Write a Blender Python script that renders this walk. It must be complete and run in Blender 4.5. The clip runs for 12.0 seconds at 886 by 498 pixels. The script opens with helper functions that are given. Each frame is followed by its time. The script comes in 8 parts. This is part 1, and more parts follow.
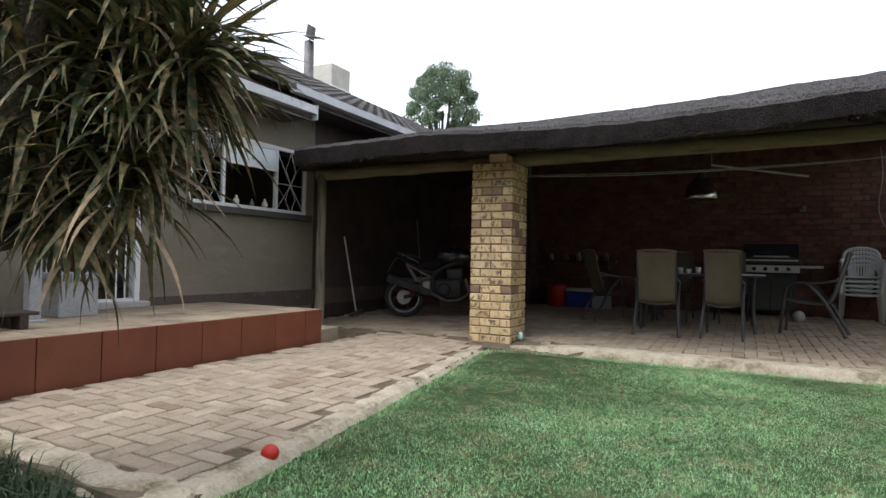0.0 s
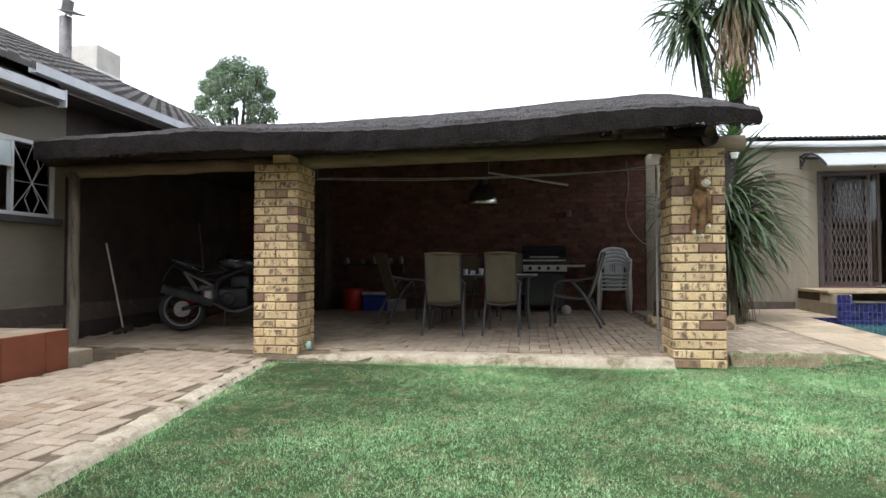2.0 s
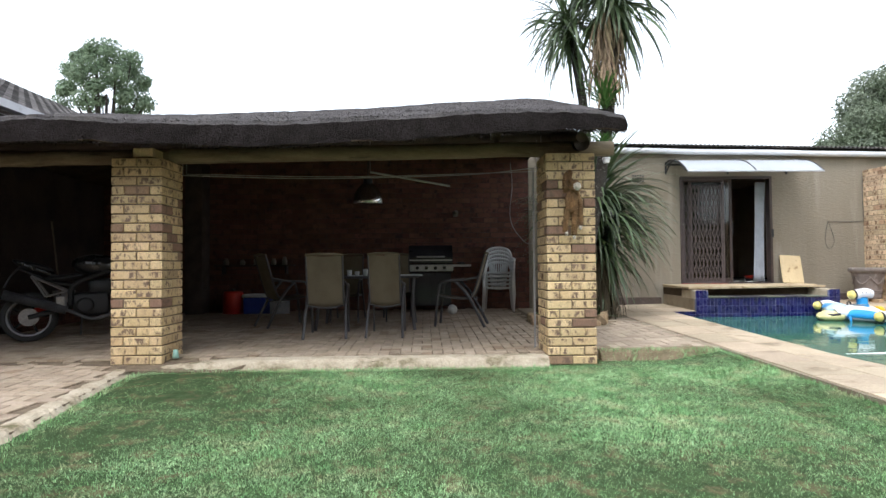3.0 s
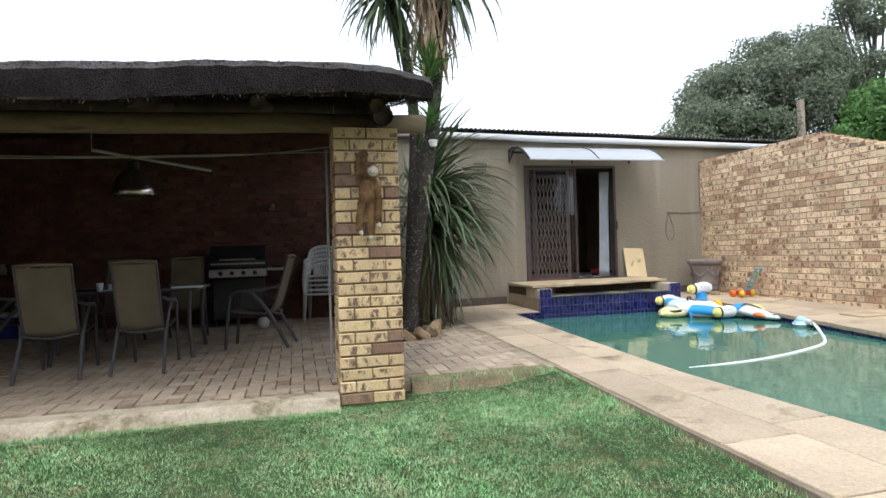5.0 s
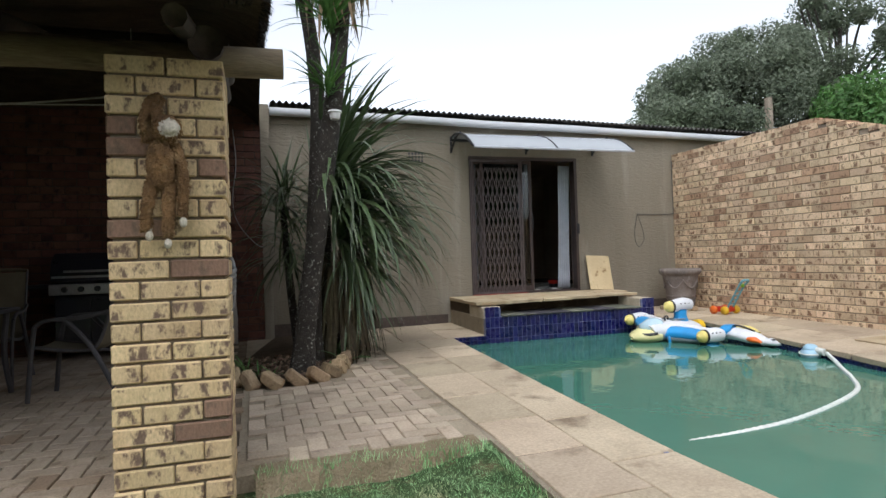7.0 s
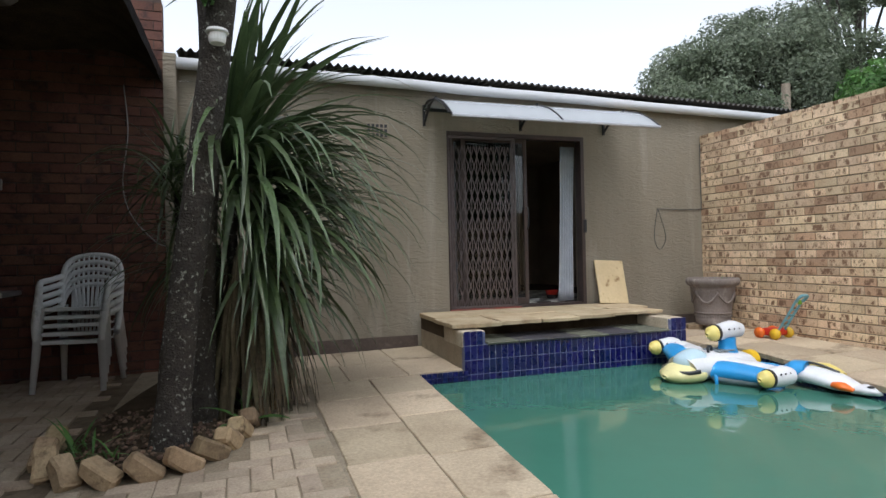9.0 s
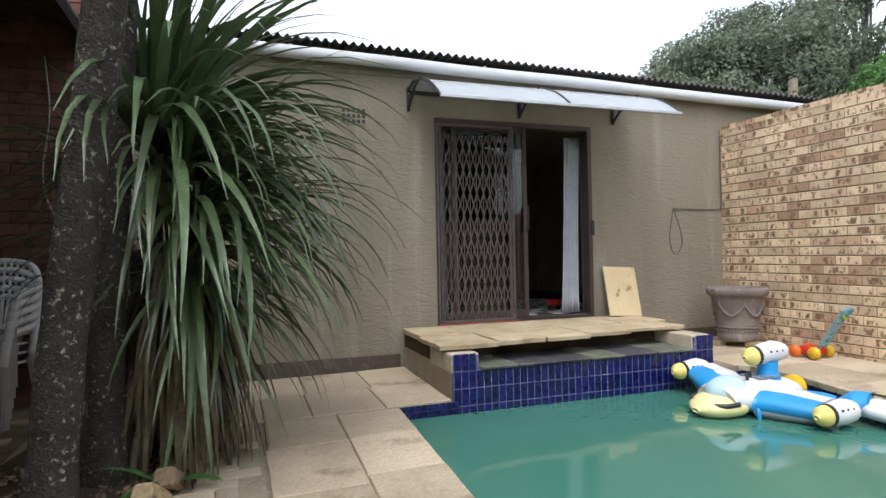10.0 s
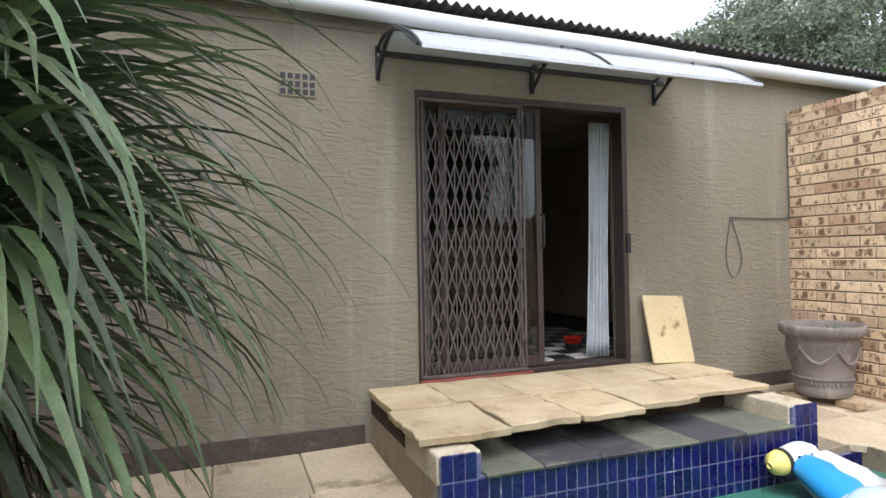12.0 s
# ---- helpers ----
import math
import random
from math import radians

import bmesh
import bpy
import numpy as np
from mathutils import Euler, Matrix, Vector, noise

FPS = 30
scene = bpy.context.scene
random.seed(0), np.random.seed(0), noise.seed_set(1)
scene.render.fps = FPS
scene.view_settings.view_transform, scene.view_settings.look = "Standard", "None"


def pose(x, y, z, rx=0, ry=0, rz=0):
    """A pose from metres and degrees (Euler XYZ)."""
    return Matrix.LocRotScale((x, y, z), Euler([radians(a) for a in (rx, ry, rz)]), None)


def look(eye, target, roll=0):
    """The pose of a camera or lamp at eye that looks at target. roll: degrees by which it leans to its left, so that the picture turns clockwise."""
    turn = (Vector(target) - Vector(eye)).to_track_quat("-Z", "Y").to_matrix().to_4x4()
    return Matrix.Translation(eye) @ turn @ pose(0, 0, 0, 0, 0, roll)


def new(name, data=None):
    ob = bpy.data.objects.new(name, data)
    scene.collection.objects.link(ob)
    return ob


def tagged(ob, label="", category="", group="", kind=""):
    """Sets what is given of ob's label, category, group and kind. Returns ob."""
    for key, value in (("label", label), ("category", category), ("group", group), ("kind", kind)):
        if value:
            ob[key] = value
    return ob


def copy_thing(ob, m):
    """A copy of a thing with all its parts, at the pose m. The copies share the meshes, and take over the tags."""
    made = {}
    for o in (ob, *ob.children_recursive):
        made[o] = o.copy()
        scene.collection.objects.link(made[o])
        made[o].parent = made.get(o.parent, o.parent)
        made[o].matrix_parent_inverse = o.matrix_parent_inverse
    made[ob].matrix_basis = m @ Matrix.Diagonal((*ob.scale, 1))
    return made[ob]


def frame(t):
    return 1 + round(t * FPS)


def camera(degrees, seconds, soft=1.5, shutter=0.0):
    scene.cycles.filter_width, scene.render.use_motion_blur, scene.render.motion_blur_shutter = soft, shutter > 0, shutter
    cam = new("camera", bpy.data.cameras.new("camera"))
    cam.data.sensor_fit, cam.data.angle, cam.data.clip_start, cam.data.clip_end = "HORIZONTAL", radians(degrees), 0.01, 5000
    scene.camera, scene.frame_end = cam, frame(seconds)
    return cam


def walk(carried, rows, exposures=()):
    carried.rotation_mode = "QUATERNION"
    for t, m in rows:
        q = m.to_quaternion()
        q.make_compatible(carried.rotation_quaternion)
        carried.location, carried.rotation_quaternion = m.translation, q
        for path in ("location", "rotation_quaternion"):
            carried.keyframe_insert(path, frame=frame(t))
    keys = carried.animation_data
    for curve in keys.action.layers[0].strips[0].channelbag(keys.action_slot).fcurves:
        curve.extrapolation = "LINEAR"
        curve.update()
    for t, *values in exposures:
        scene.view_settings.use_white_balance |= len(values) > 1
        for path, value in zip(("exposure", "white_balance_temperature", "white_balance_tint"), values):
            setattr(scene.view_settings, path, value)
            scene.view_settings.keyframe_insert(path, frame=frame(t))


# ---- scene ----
cam = camera(73.7, 12.0)
PATH = [
    (0, (0.035, -0.488, 0.986), (-0.873, 1.294, 1.026), 1.2),
    (0.5, (0.099, -0.382, 0.998), (-0.645, 1.474, 1.043), 0.9),
    (1, (0.159, -0.304, 0.988), (-0.439, 1.603, 1.043), 0.3),
    (1.5, (0.181, -0.292, 0.998), (-0.268, 1.656, 1.056), 0.1),
    (2, (0.172, -0.276, 1.011), (-0.118, 1.702, 1.068), -0.1),
    (2.5, (0.202, -0.259, 1.022), (0.074, 1.736, 1.078), -0.2),
    (3, (0.318, -0.172, 1.039), (0.379, 1.826, 1.089), -0.5),
    (3.5, (0.518, 0.072, 1.057), (0.727, 2.061, 1.094), -0.7),
    (5.3, (1.379, 1.426, 1.178), (1.889, 3.36, 1.193), -1.8),
    (5.5, (1.454, 1.577, 1.191), (1.978, 3.507, 1.207), -1.7),
    (6, (1.702, 1.941, 1.216), (2.262, 3.861, 1.235), -1.8),
    (6.5, (1.942, 2.376, 1.228), (2.527, 4.289, 1.247), -1.8),
    (7, (2.188, 2.842, 1.197), (2.794, 4.747, 1.224), -1.8),
    (9, (3.0, 4.655, 1.28), (3.642, 6.549, 1.293), -1.2),
    (9.5, (3.184, 5.082, 1.297), (3.837, 6.972, 1.312), -1.1),
    (10, (3.347, 5.511, 1.315), (4.013, 7.396, 1.334), -1.1),
    (10.5, (3.482, 5.943, 1.358), (4.164, 7.823, 1.382), -1.0),
    (11, (3.655, 6.36, 1.414), (4.352, 8.234, 1.44), -0.9),
    (11.5, (3.813, 6.721, 1.469), (4.508, 8.596, 1.494), -1.0),
    (12, (3.946, 7.107, 1.497), (4.652, 8.979, 1.522), -1.0),
]
walk(cam, [(t, look(eye, target, roll)) for t, eye, target, roll in PATH],
     [(t, e, 6150, 10) for t, e in ((0, -0.08), (1.5, 0.24), (3.5, 0.2), (5.5, -0.1), (7, -0.42), (9, -0.42), (10, -0.06), (11.5, 0.26), (12, 0.27))])

# ---------------------------------------------------------------- world and light
world = bpy.data.worlds.new("overcast_sky")
scene.world = world
world.use_nodes = True
wn = world.node_tree.nodes
wl = world.node_tree.links
sky = wn.new("ShaderNodeTexSky")
sky.sky_type = "NISHITA"
sky.sun_disc = False
sky.sun_elevation = radians(60)
sky.sun_rotation = radians(207)
sky.air_density, sky.dust_density, sky.ozone_density = 1.0, 2.5, 1.0
grey = wn.new("ShaderNodeHueSaturation")
grey.inputs["Saturation"].default_value = 0.22
wl.new(sky.outputs["Color"], grey.inputs["Color"])
wl.new(grey.outputs["Color"], wn["Background"].inputs["Color"])
wn["Background"].inputs["Strength"].default_value = 0.42

sun = new("sun", bpy.data.lights.new("sun", "SUN"))
sun.data.energy, sun.data.angle, sun.data.color = 0.7, radians(30), (1.0, 0.98, 0.96)
sun.matrix_world = look((0, 0, 10), (2.6, 5.0, 0))


# ---------------------------------------------------------------- helpers
def mesh_ob(name, bm, material, parent=None, label="", smooth=False):
    me = bpy.data.meshes.new(name)
    bm.normal_update()
    bm.to_mesh(me)
    bm.free()
    if smooth:
        for p in me.polygons:
            p.use_smooth = True
    for m in (material if isinstance(material, (list, tuple)) else [material]):
        me.materials.append(m)
    ob = new(name, me)
    if parent:
        ob.parent = parent
    if label:
        ob["label"] = label
    return ob


def part(name, bm, material, parent, label="", smooth=False):
    return mesh_ob(name, bm, material, parent, label, smooth)


def structure(name, bm, material, label="", smooth=False):
    return tagged(mesh_ob(name, bm, material, None, "", smooth), label, "", "", "structure")


def thing(name, m, label, category, group=""):
    ob = new(name)
    ob.empty_display_size = 0.1
    ob.matrix_world = m
    return tagged(ob, label, category, group)


def box(bm, x0, x1, y0, y1, z0, z1, bevel=0.0, m=None, segs=1):
    r = bmesh.ops.create_cube(bm, size=1)
    vs = r["verts"]
    for v in vs:
        v.co = Vector((x0 + (v.co.x + 0.5) * (x1 - x0), y0 + (v.co.y + 0.5) * (y1 - y0), z0 + (v.co.z + 0.5) * (z1 - z0)))
    if bevel:
        es = list({e for v in vs for e in v.link_edges})
        r = bmesh.ops.bevel(bm, geom=es, offset=bevel, segments=segs, affect="EDGES", profile=0.5)
        vs = list({v for f in r["faces"] for v in f.verts} | {v for v in vs if v.is_valid})
    if m is not None:
        bmesh.ops.transform(bm, matrix=m, verts=vs)
    return bm


def B(*a, **k):
    return box(bmesh.new(), *a, **k)


def tube(bm, pts, r, n=8, r1=None, cap=True):
    """A tube along points; r the start radius, r1 the end's."""
    pts = [Vector(p) for p in pts]
    r1 = r if r1 is None else r1
    rings = []
    up = Vector((0.13, 0.21, 1)).normalized()
    for i, p in enumerate(pts):
        d = (pts[min(i + 1, len(pts) - 1)] - pts[max(i - 1, 0)]).normalized()
        a = d.cross(up)
        if a.length < 0.05:
            a = d.cross(Vector((1, 0, 0)))
        a.normalize()
        b = d.cross(a).normalized()
        rr = r + (r1 - r) * i / max(1, len(pts) - 1)
        rings.append([bm.verts.new(p + a * (rr * math.cos(2 * math.pi * k / n)) + b * (rr * math.sin(2 * math.pi * k / n))) for k in range(n)])
    for q, w in zip(rings, rings[1:]):
        for k in range(n):
            bm.faces.new((q[k], q[(k + 1) % n], w[(k + 1) % n], w[k]))
    if cap:
        bm.faces.new(rings[0])
        bm.faces.new(rings[-1])
    return bm


def T(pts, r, n=8, r1=None):
    return tube(bmesh.new(), pts, r, n, r1)


def lathe(bm, profile, n=24, m=None):
    """A solid of revolution round z from (radius, height) pairs."""
    rings = []
    for r, z in profile:
        rings.append([bm.verts.new((r * math.cos(2 * math.pi * k / n), r * math.sin(2 * math.pi * k / n), z)) for k in range(n)])
    for q, w in zip(rings, rings[1:]):
        for k in range(n):
            bm.faces.new((q[k], q[(k + 1) % n], w[(k + 1) % n], w[k]))
    bm.faces.new(list(reversed(rings[0])))
    bm.faces.new(rings[-1])
    if m is not None:
        bmesh.ops.transform(bm, matrix=m, verts=[v for ring in rings for v in ring])
    return bm


def blob(bm, centre, size, m=None, sub=3):
    r = bmesh.ops.create_icosphere(bm, subdivisions=sub, radius=1)
    for v in r["verts"]:
        v.co = Vector((v.co.x * size[0], v.co.y * size[1], v.co.z * size[2]))
    mm = Matrix.Translation(centre) @ (m or Matrix())
    bmesh.ops.transform(bm, matrix=mm, verts=r["verts"])
    return bm


def bend(pts, steps=8):
    """Smooth points along a Catmull-Rom curve."""
    pts = [Vector(p) for p in pts]
    ext = [pts[0] * 2 - pts[1]] + pts + [pts[-1] * 2 - pts[-2]]
    out = []
    for i in range(1, len(ext) - 2):
        a, b, c, d = ext[i - 1:i + 3]
        for k in range(steps):
            t = k / steps
            out.append(0.5 * ((2 * b) + (c - a) * t + (2 * a - 5 * b + 4 * c - d) * t * t + (3 * b - a - 3 * c + d) * t ** 3))
    out.append(pts[-1])
    return out


def raw(name, verts, faces, material, parent=None, smooth=False):
    me = bpy.data.meshes.new(name)
    me.from_pydata([tuple(v) for v in verts], [], faces)
    me.update()
    if smooth:
        for p in me.polygons:
            p.use_smooth = True
    for m in (material if isinstance(material, (list, tuple)) else [material]):
        me.materials.append(m)
    ob = new(name, me)
    if parent:
        ob.parent = parent
    return ob


def boxes_mesh(name, cells, material, parent=None):
    """Many boxes in one mesh; each cell a list of 8 corners (bottom ring, top ring)."""
    vs, fs = [], []
    for c in cells:
        o = len(vs)
        vs.extend(c)
        fs += [(o, o + 3, o + 2, o + 1), (o + 4, o + 5, o + 6, o + 7), (o, o + 1, o + 5, o + 4), (o + 1, o + 2, o + 6, o + 5),
               (o + 2, o + 3, o + 7, o + 6), (o + 3, o, o + 4, o + 7)]
    return raw(name, vs, fs, material, parent)


def corners(x0, x1, y0, y1, z0, z1):
    return [(x0, y0, z0), (x1, y0, z0), (x1, y1, z0), (x0, y1, z0), (x0, y0, z1), (x1, y0, z1), (x1, y1, z1), (x0, y1, z1)]


# ---------------------------------------------------------------- materials
def surf(name, c1, c2, rough=0.7, scale=4.0, fine=60.0, bump=0.15, metal=0.0, vary=0.0, by="object", stain=None, stain_at=(0.55, 0.7), stain_scale=9.0,
         stretch=(1, 1, 1), spec=0.5, rough2=None, fine_amt=0.25, odd=None, coat=0.0, dist=0.01, trowel=None, leafy=0.0, core=None):
    """Two tones at a large scale, fine grain, optional blotches, pieces that vary one by one (by object or by island) and odd pieces."""
    mat = bpy.data.materials.new(name)
    mat.use_nodes = True
    nt = mat.node_tree
    N, L = nt.nodes, nt.links
    bsdf = N["Principled BSDF"]
    tc = N.new("ShaderNodeTexCoord")
    mp = N.new("ShaderNodeMapping")
    mp.inputs["Scale"].default_value = stretch
    if by == "object":
        oi = N.new("ShaderNodeObjectInfo")
        rnd = oi.outputs["Random"]
        mul = N.new("ShaderNodeMath")
        mul.operation = "MULTIPLY"
        mul.inputs[1].default_value = 37.0
        L.new(rnd, mul.inputs[0])
        cmb = N.new("ShaderNodeCombineXYZ")
        for k in range(3):
            L.new(mul.outputs[0], cmb.inputs[k])
        add = N.new("ShaderNodeVectorMath")
        add.operation = "ADD"
        L.new(tc.outputs["Object"], add.inputs[0])
        L.new(cmb.outputs[0], add.inputs[1])
        L.new(add.outputs[0], mp.inputs["Vector"])
    else:
        ge = N.new("ShaderNodeNewGeometry")
        rnd = ge.outputs["Random Per Island"]
        L.new(tc.outputs["Object"], mp.inputs["Vector"])

    def noise_tex(s, detail=4.0, r=0.6):
        n = N.new("ShaderNodeTexNoise")
        n.inputs["Scale"].default_value, n.inputs["Detail"].default_value, n.inputs["Roughness"].default_value = s, detail, r
        L.new(mp.outputs["Vector"], n.inputs["Vector"])
        return n.outputs["Fac"]

    def ramp(fac, a, b, lo=0.0, hi=1.0):
        r = N.new("ShaderNodeMapRange")
        r.inputs["From Min"].default_value, r.inputs["From Max"].default_value = a, b
        r.inputs["To Min"].default_value, r.inputs["To Max"].default_value = lo, hi
        L.new(fac, r.inputs["Value"])
        return r.outputs["Result"]

    def mix(fac, a, b, mode="MIX"):
        m = N.new("ShaderNodeMix")
        m.data_type, m.blend_type = "RGBA", mode
        for k, v in ((0, fac), (6, a), (7, b)):
            if isinstance(v, (tuple, float, int)):
                m.inputs[k].default_value = (*v, 1) if isinstance(v, tuple) else v
            else:
                L.new(v, m.inputs[k])
        return m.outputs[2]

    big = noise_tex(scale)
    small = noise_tex(fine, 3.0)
    col = mix(ramp(big, 0.35, 0.65), c1, c2)
    if odd:
        tone, share = odd
        col = mix(ramp(rnd, 1 - share - 0.02, 1 - share + 0.02), col, tone)
    if vary:
        wn2 = N.new("ShaderNodeTexWhiteNoise")
        wn2.noise_dimensions = "1D"
        L.new(rnd, wn2.inputs["W"])
        hs = N.new("ShaderNodeHueSaturation")
        L.new(ramp(wn2.outputs["Value"], 0, 1, 1 - vary, 1 + vary), hs.inputs["Value"])
        L.new(ramp(rnd, 0, 1, 0.5 - vary * 0.035, 0.5 + vary * 0.035), hs.inputs["Hue"])
        L.new(col, hs.inputs["Color"])
        col = hs.outputs["Color"]
    if stain:
        fac = ramp(noise_tex(stain_scale, 5.0, 0.65), *stain_at)
        if core:
            # burn marks keep to the middle of a brick
            sep = N.new("ShaderNodeSeparateXYZ")
            L.new(tc.outputs["Object"], sep.inputs[0])
            for axis, half, pitch in core:
                src = sep.outputs[axis]
                if pitch:
                    for op, val in (("FLOORED_MODULO", pitch), ("SUBTRACT", (pitch - 0.011) / 2)):
                        q = N.new("ShaderNodeMath")
                        q.operation = op
                        q.inputs[1].default_value = val
                        L.new(src, q.inputs[0])
                        src = q.outputs[0]
                ab = N.new("ShaderNodeMath")
                ab.operation = "ABSOLUTE"
                L.new(src, ab.inputs[0])
                mu = N.new("ShaderNodeMath")
                mu.operation = "MULTIPLY"
                L.new(fac, mu.inputs[0])
                L.new(ramp(ab.outputs[0], half, half * 0.8), mu.inputs[1])
                fac = mu.outputs[0]
        col = mix(fac, col, stain)
    g = N.new("ShaderNodeHueSaturation")
    L.new(col, g.inputs["Color"])
    L.new(ramp(small, 0.2, 0.8, 1 - fine_amt, 1 + fine_amt), g.inputs["Value"])
    L.new(g.outputs["Color"], bsdf.inputs["Base Color"])
    L.new(ramp(big, 0.3, 0.7, rough, rough2 if rough2 is not None else min(1.0, rough + 0.12)), bsdf.inputs["Roughness"])
    bsdf.inputs["Metallic"].default_value = metal
    bsdf.inputs["Specular IOR Level"].default_value = spec
    bsdf.inputs["Coat Weight"].default_value = coat
    if bump:
        b = N.new("ShaderNodeBump")
        b.inputs["Strength"].default_value, b.inputs["Distance"].default_value = bump, dist
        if trowel:
            mp2 = N.new("ShaderNodeMapping")
            mp2.inputs["Scale"].default_value = trowel
            L.new(tc.outputs["Object"], mp2.inputs["Vector"])
            n2 = N.new("ShaderNodeTexNoise")
            n2.inputs["Scale"].default_value, n2.inputs["Detail"].default_value, n2.inputs["Distortion"].default_value = 1.0, 4.0, 1.8
            L.new(mp2.outputs["Vector"], n2.inputs["Vector"])
            L.new(n2.outputs["Fac"], b.inputs["Height"])
        else:
            L.new(small, b.inputs["Height"])
        L.new(b.outputs["Normal"], bsdf.inputs["Normal"])
    if leafy:
        tl, ms = N.new("ShaderNodeBsdfTranslucent"), N.new("ShaderNodeMixShader")
        L.new(g.outputs["Color"], tl.inputs["Color"])
        ms.inputs[0].default_value = leafy
        L.new(bsdf.outputs[0], ms.inputs[1])
        L.new(tl.outputs[0], ms.inputs[2])
        L.new(ms.outputs[0], N["Material Output"].inputs["Surface"])
    return mat


YB1, YB2, YBS, YBO = (0.60, 0.455, 0.26), (0.52, 0.38, 0.205), (0.17, 0.115, 0.08), (0.235, 0.14, 0.098)
M_brick = surf("yellow_face_brick", YB1, YB2, 0.8, 5, 90, 0.25, vary=0.14, stain=YBS, stain_at=(0.515, 0.60), stain_scale=17, odd=(YBO, 0.075), spec=0.25, stretch=(1, 1, 0.55), core=((2, 0.035, 0),))
M_wallbrick = surf("garden_wall_brick", (0.69, 0.53, 0.355), (0.57, 0.42, 0.27), 0.8, 5, 90, 0.25, vary=0.22, by="island", stain=(0.20, 0.12, 0.075), stain_at=(0.50, 0.585), stain_scale=15, odd=((0.45, 0.285, 0.19), 0.15), spec=0.25, stretch=(1, 1, 0.55), core=((2, 0.036, 0.0943),))
M_wallbrick_ob = surf("garden_wall_brick_single", (0.69, 0.53, 0.355), (0.57, 0.42, 0.27), 0.8, 5, 90, 0.25, vary=0.22, stain=(0.20, 0.12, 0.075), stain_at=(0.50, 0.585), stain_scale=15, odd=((0.45, 0.285, 0.19), 0.15), spec=0.25, stretch=(1, 1, 0.55), core=((2, 0.036, 0), (0, 0.112, 0)))
M_redbrick = surf("brown_red_brick", (0.148, 0.068, 0.047), (0.098, 0.047, 0.036), 0.75, 4, 70, 0.25, vary=0.25, by="island", stain=(0.05, 0.03, 0.027), stain_at=(0.55, 0.68), stain_scale=8, spec=0.3)
M_redbrick_ob = surf("brown_red_brick_single", (0.148, 0.068, 0.047), (0.098, 0.047, 0.036), 0.75, 4, 70, 0.25, vary=0.25, stain=(0.05, 0.03, 0.027), stain_at=(0.55, 0.68), stain_scale=8, spec=0.3)
M_mortar = surf("mortar", (0.31, 0.255, 0.195), (0.21, 0.17, 0.13), 0.95, 6, 120, 0.4, by="island", spec=0.1)
M_pillarmortar = surf("pillar_mortar", (0.25, 0.20, 0.145), (0.17, 0.135, 0.10), 0.95, 6, 120, 0.4, by="island", spec=0.1)
M_edgecement = surf("pale_edging_cement", (0.48, 0.42, 0.32), (0.36, 0.30, 0.215), 0.9, 4, 50, 0.6, by="island", stain=(0.15, 0.135, 0.075), stain_at=(0.52, 0.68), stain_scale=4, spec=0.15, dist=0.02)
M_darkmortar = surf("dark_mortar", (0.10, 0.08, 0.07), (0.07, 0.055, 0.05), 0.95, 6, 120, 0.4, by="island", spec=0.1)
M_plaster = surf("taupe_plaster", (0.215, 0.19, 0.146), (0.185, 0.163, 0.124), 0.8, 1.3, 26, 0.32, by="island", stain=(0.24, 0.215, 0.17), stain_at=(0.55, 0.75), stain_scale=2.2, stretch=(1, 1, 2.2), spec=0.25, fine_amt=0.05, dist=0.02, trowel=(3.5, 3.5, 13))
M_annex = surf("annex_plaster", (0.242, 0.211, 0.160), (0.212, 0.183, 0.137), 0.78, 1.1, 30, 0.6, by="island", stain=(0.29, 0.265, 0.215), stain_at=(0.57, 0.74), stain_scale=1.5, stretch=(2.0, 1, 0.2), spec=0.25, fine_amt=0.05, dist=0.022, trowel=(6, 6, 17))
M_plinth = surf("dark_plinth", (0.10, 0.075, 0.06), (0.07, 0.052, 0.043), 0.8, 5, 50, 0.3, by="island", stain=(0.16, 0.13, 0.11), stain_scale=5)
M_paver = surf("clay_paver", (0.40, 0.325, 0.245), (0.315, 0.25, 0.18), 0.85, 3, 75, 0.35, vary=0.12, by="island", stain=(0.17, 0.125, 0.085), stain_at=(0.58, 0.76), stain_scale=2.6, spec=0.2, odd=((0.27, 0.195, 0.135), 0.05))
M_paver_ob = surf("clay_paver_single", (0.40, 0.325, 0.245), (0.315, 0.25, 0.18), 0.85, 3, 75, 0.35, vary=0.12, stain=(0.17, 0.125, 0.085), stain_at=(0.58, 0.76), stain_scale=6.0, spec=0.2, odd=((0.27, 0.195, 0.135), 0.05))
M_paver_grey = surf("weathered_paver", (0.45, 0.37, 0.28), (0.36, 0.29, 0.215), 0.85, 3, 75, 0.35, vary=0.16, stain=(0.17, 0.135, 0.10), stain_at=(0.6, 0.78), stain_scale=6.0, spec=0.2)
M_bed = surf("sandy_joint", (0.19, 0.148, 0.104), (0.12, 0.092, 0.064), 0.95, 7, 90, 0.5, by="island", stain=(0.05, 0.038, 0.026), stain_at=(0.57, 0.74), stain_scale=5, spec=0.1)
M_joint = surf("joint_soil", (0.085, 0.062, 0.042), (0.055, 0.042, 0.028), 0.95, 7, 110, 0.5, by="island", spec=0.1)
M_conc = surf("old_concrete", (0.33, 0.28, 0.205), (0.255, 0.205, 0.145), 0.9, 2.5, 60, 0.5, by="island", stain=(0.16, 0.13, 0.085), stain_at=(0.55, 0.72), stain_scale=3.5, spec=0.15)
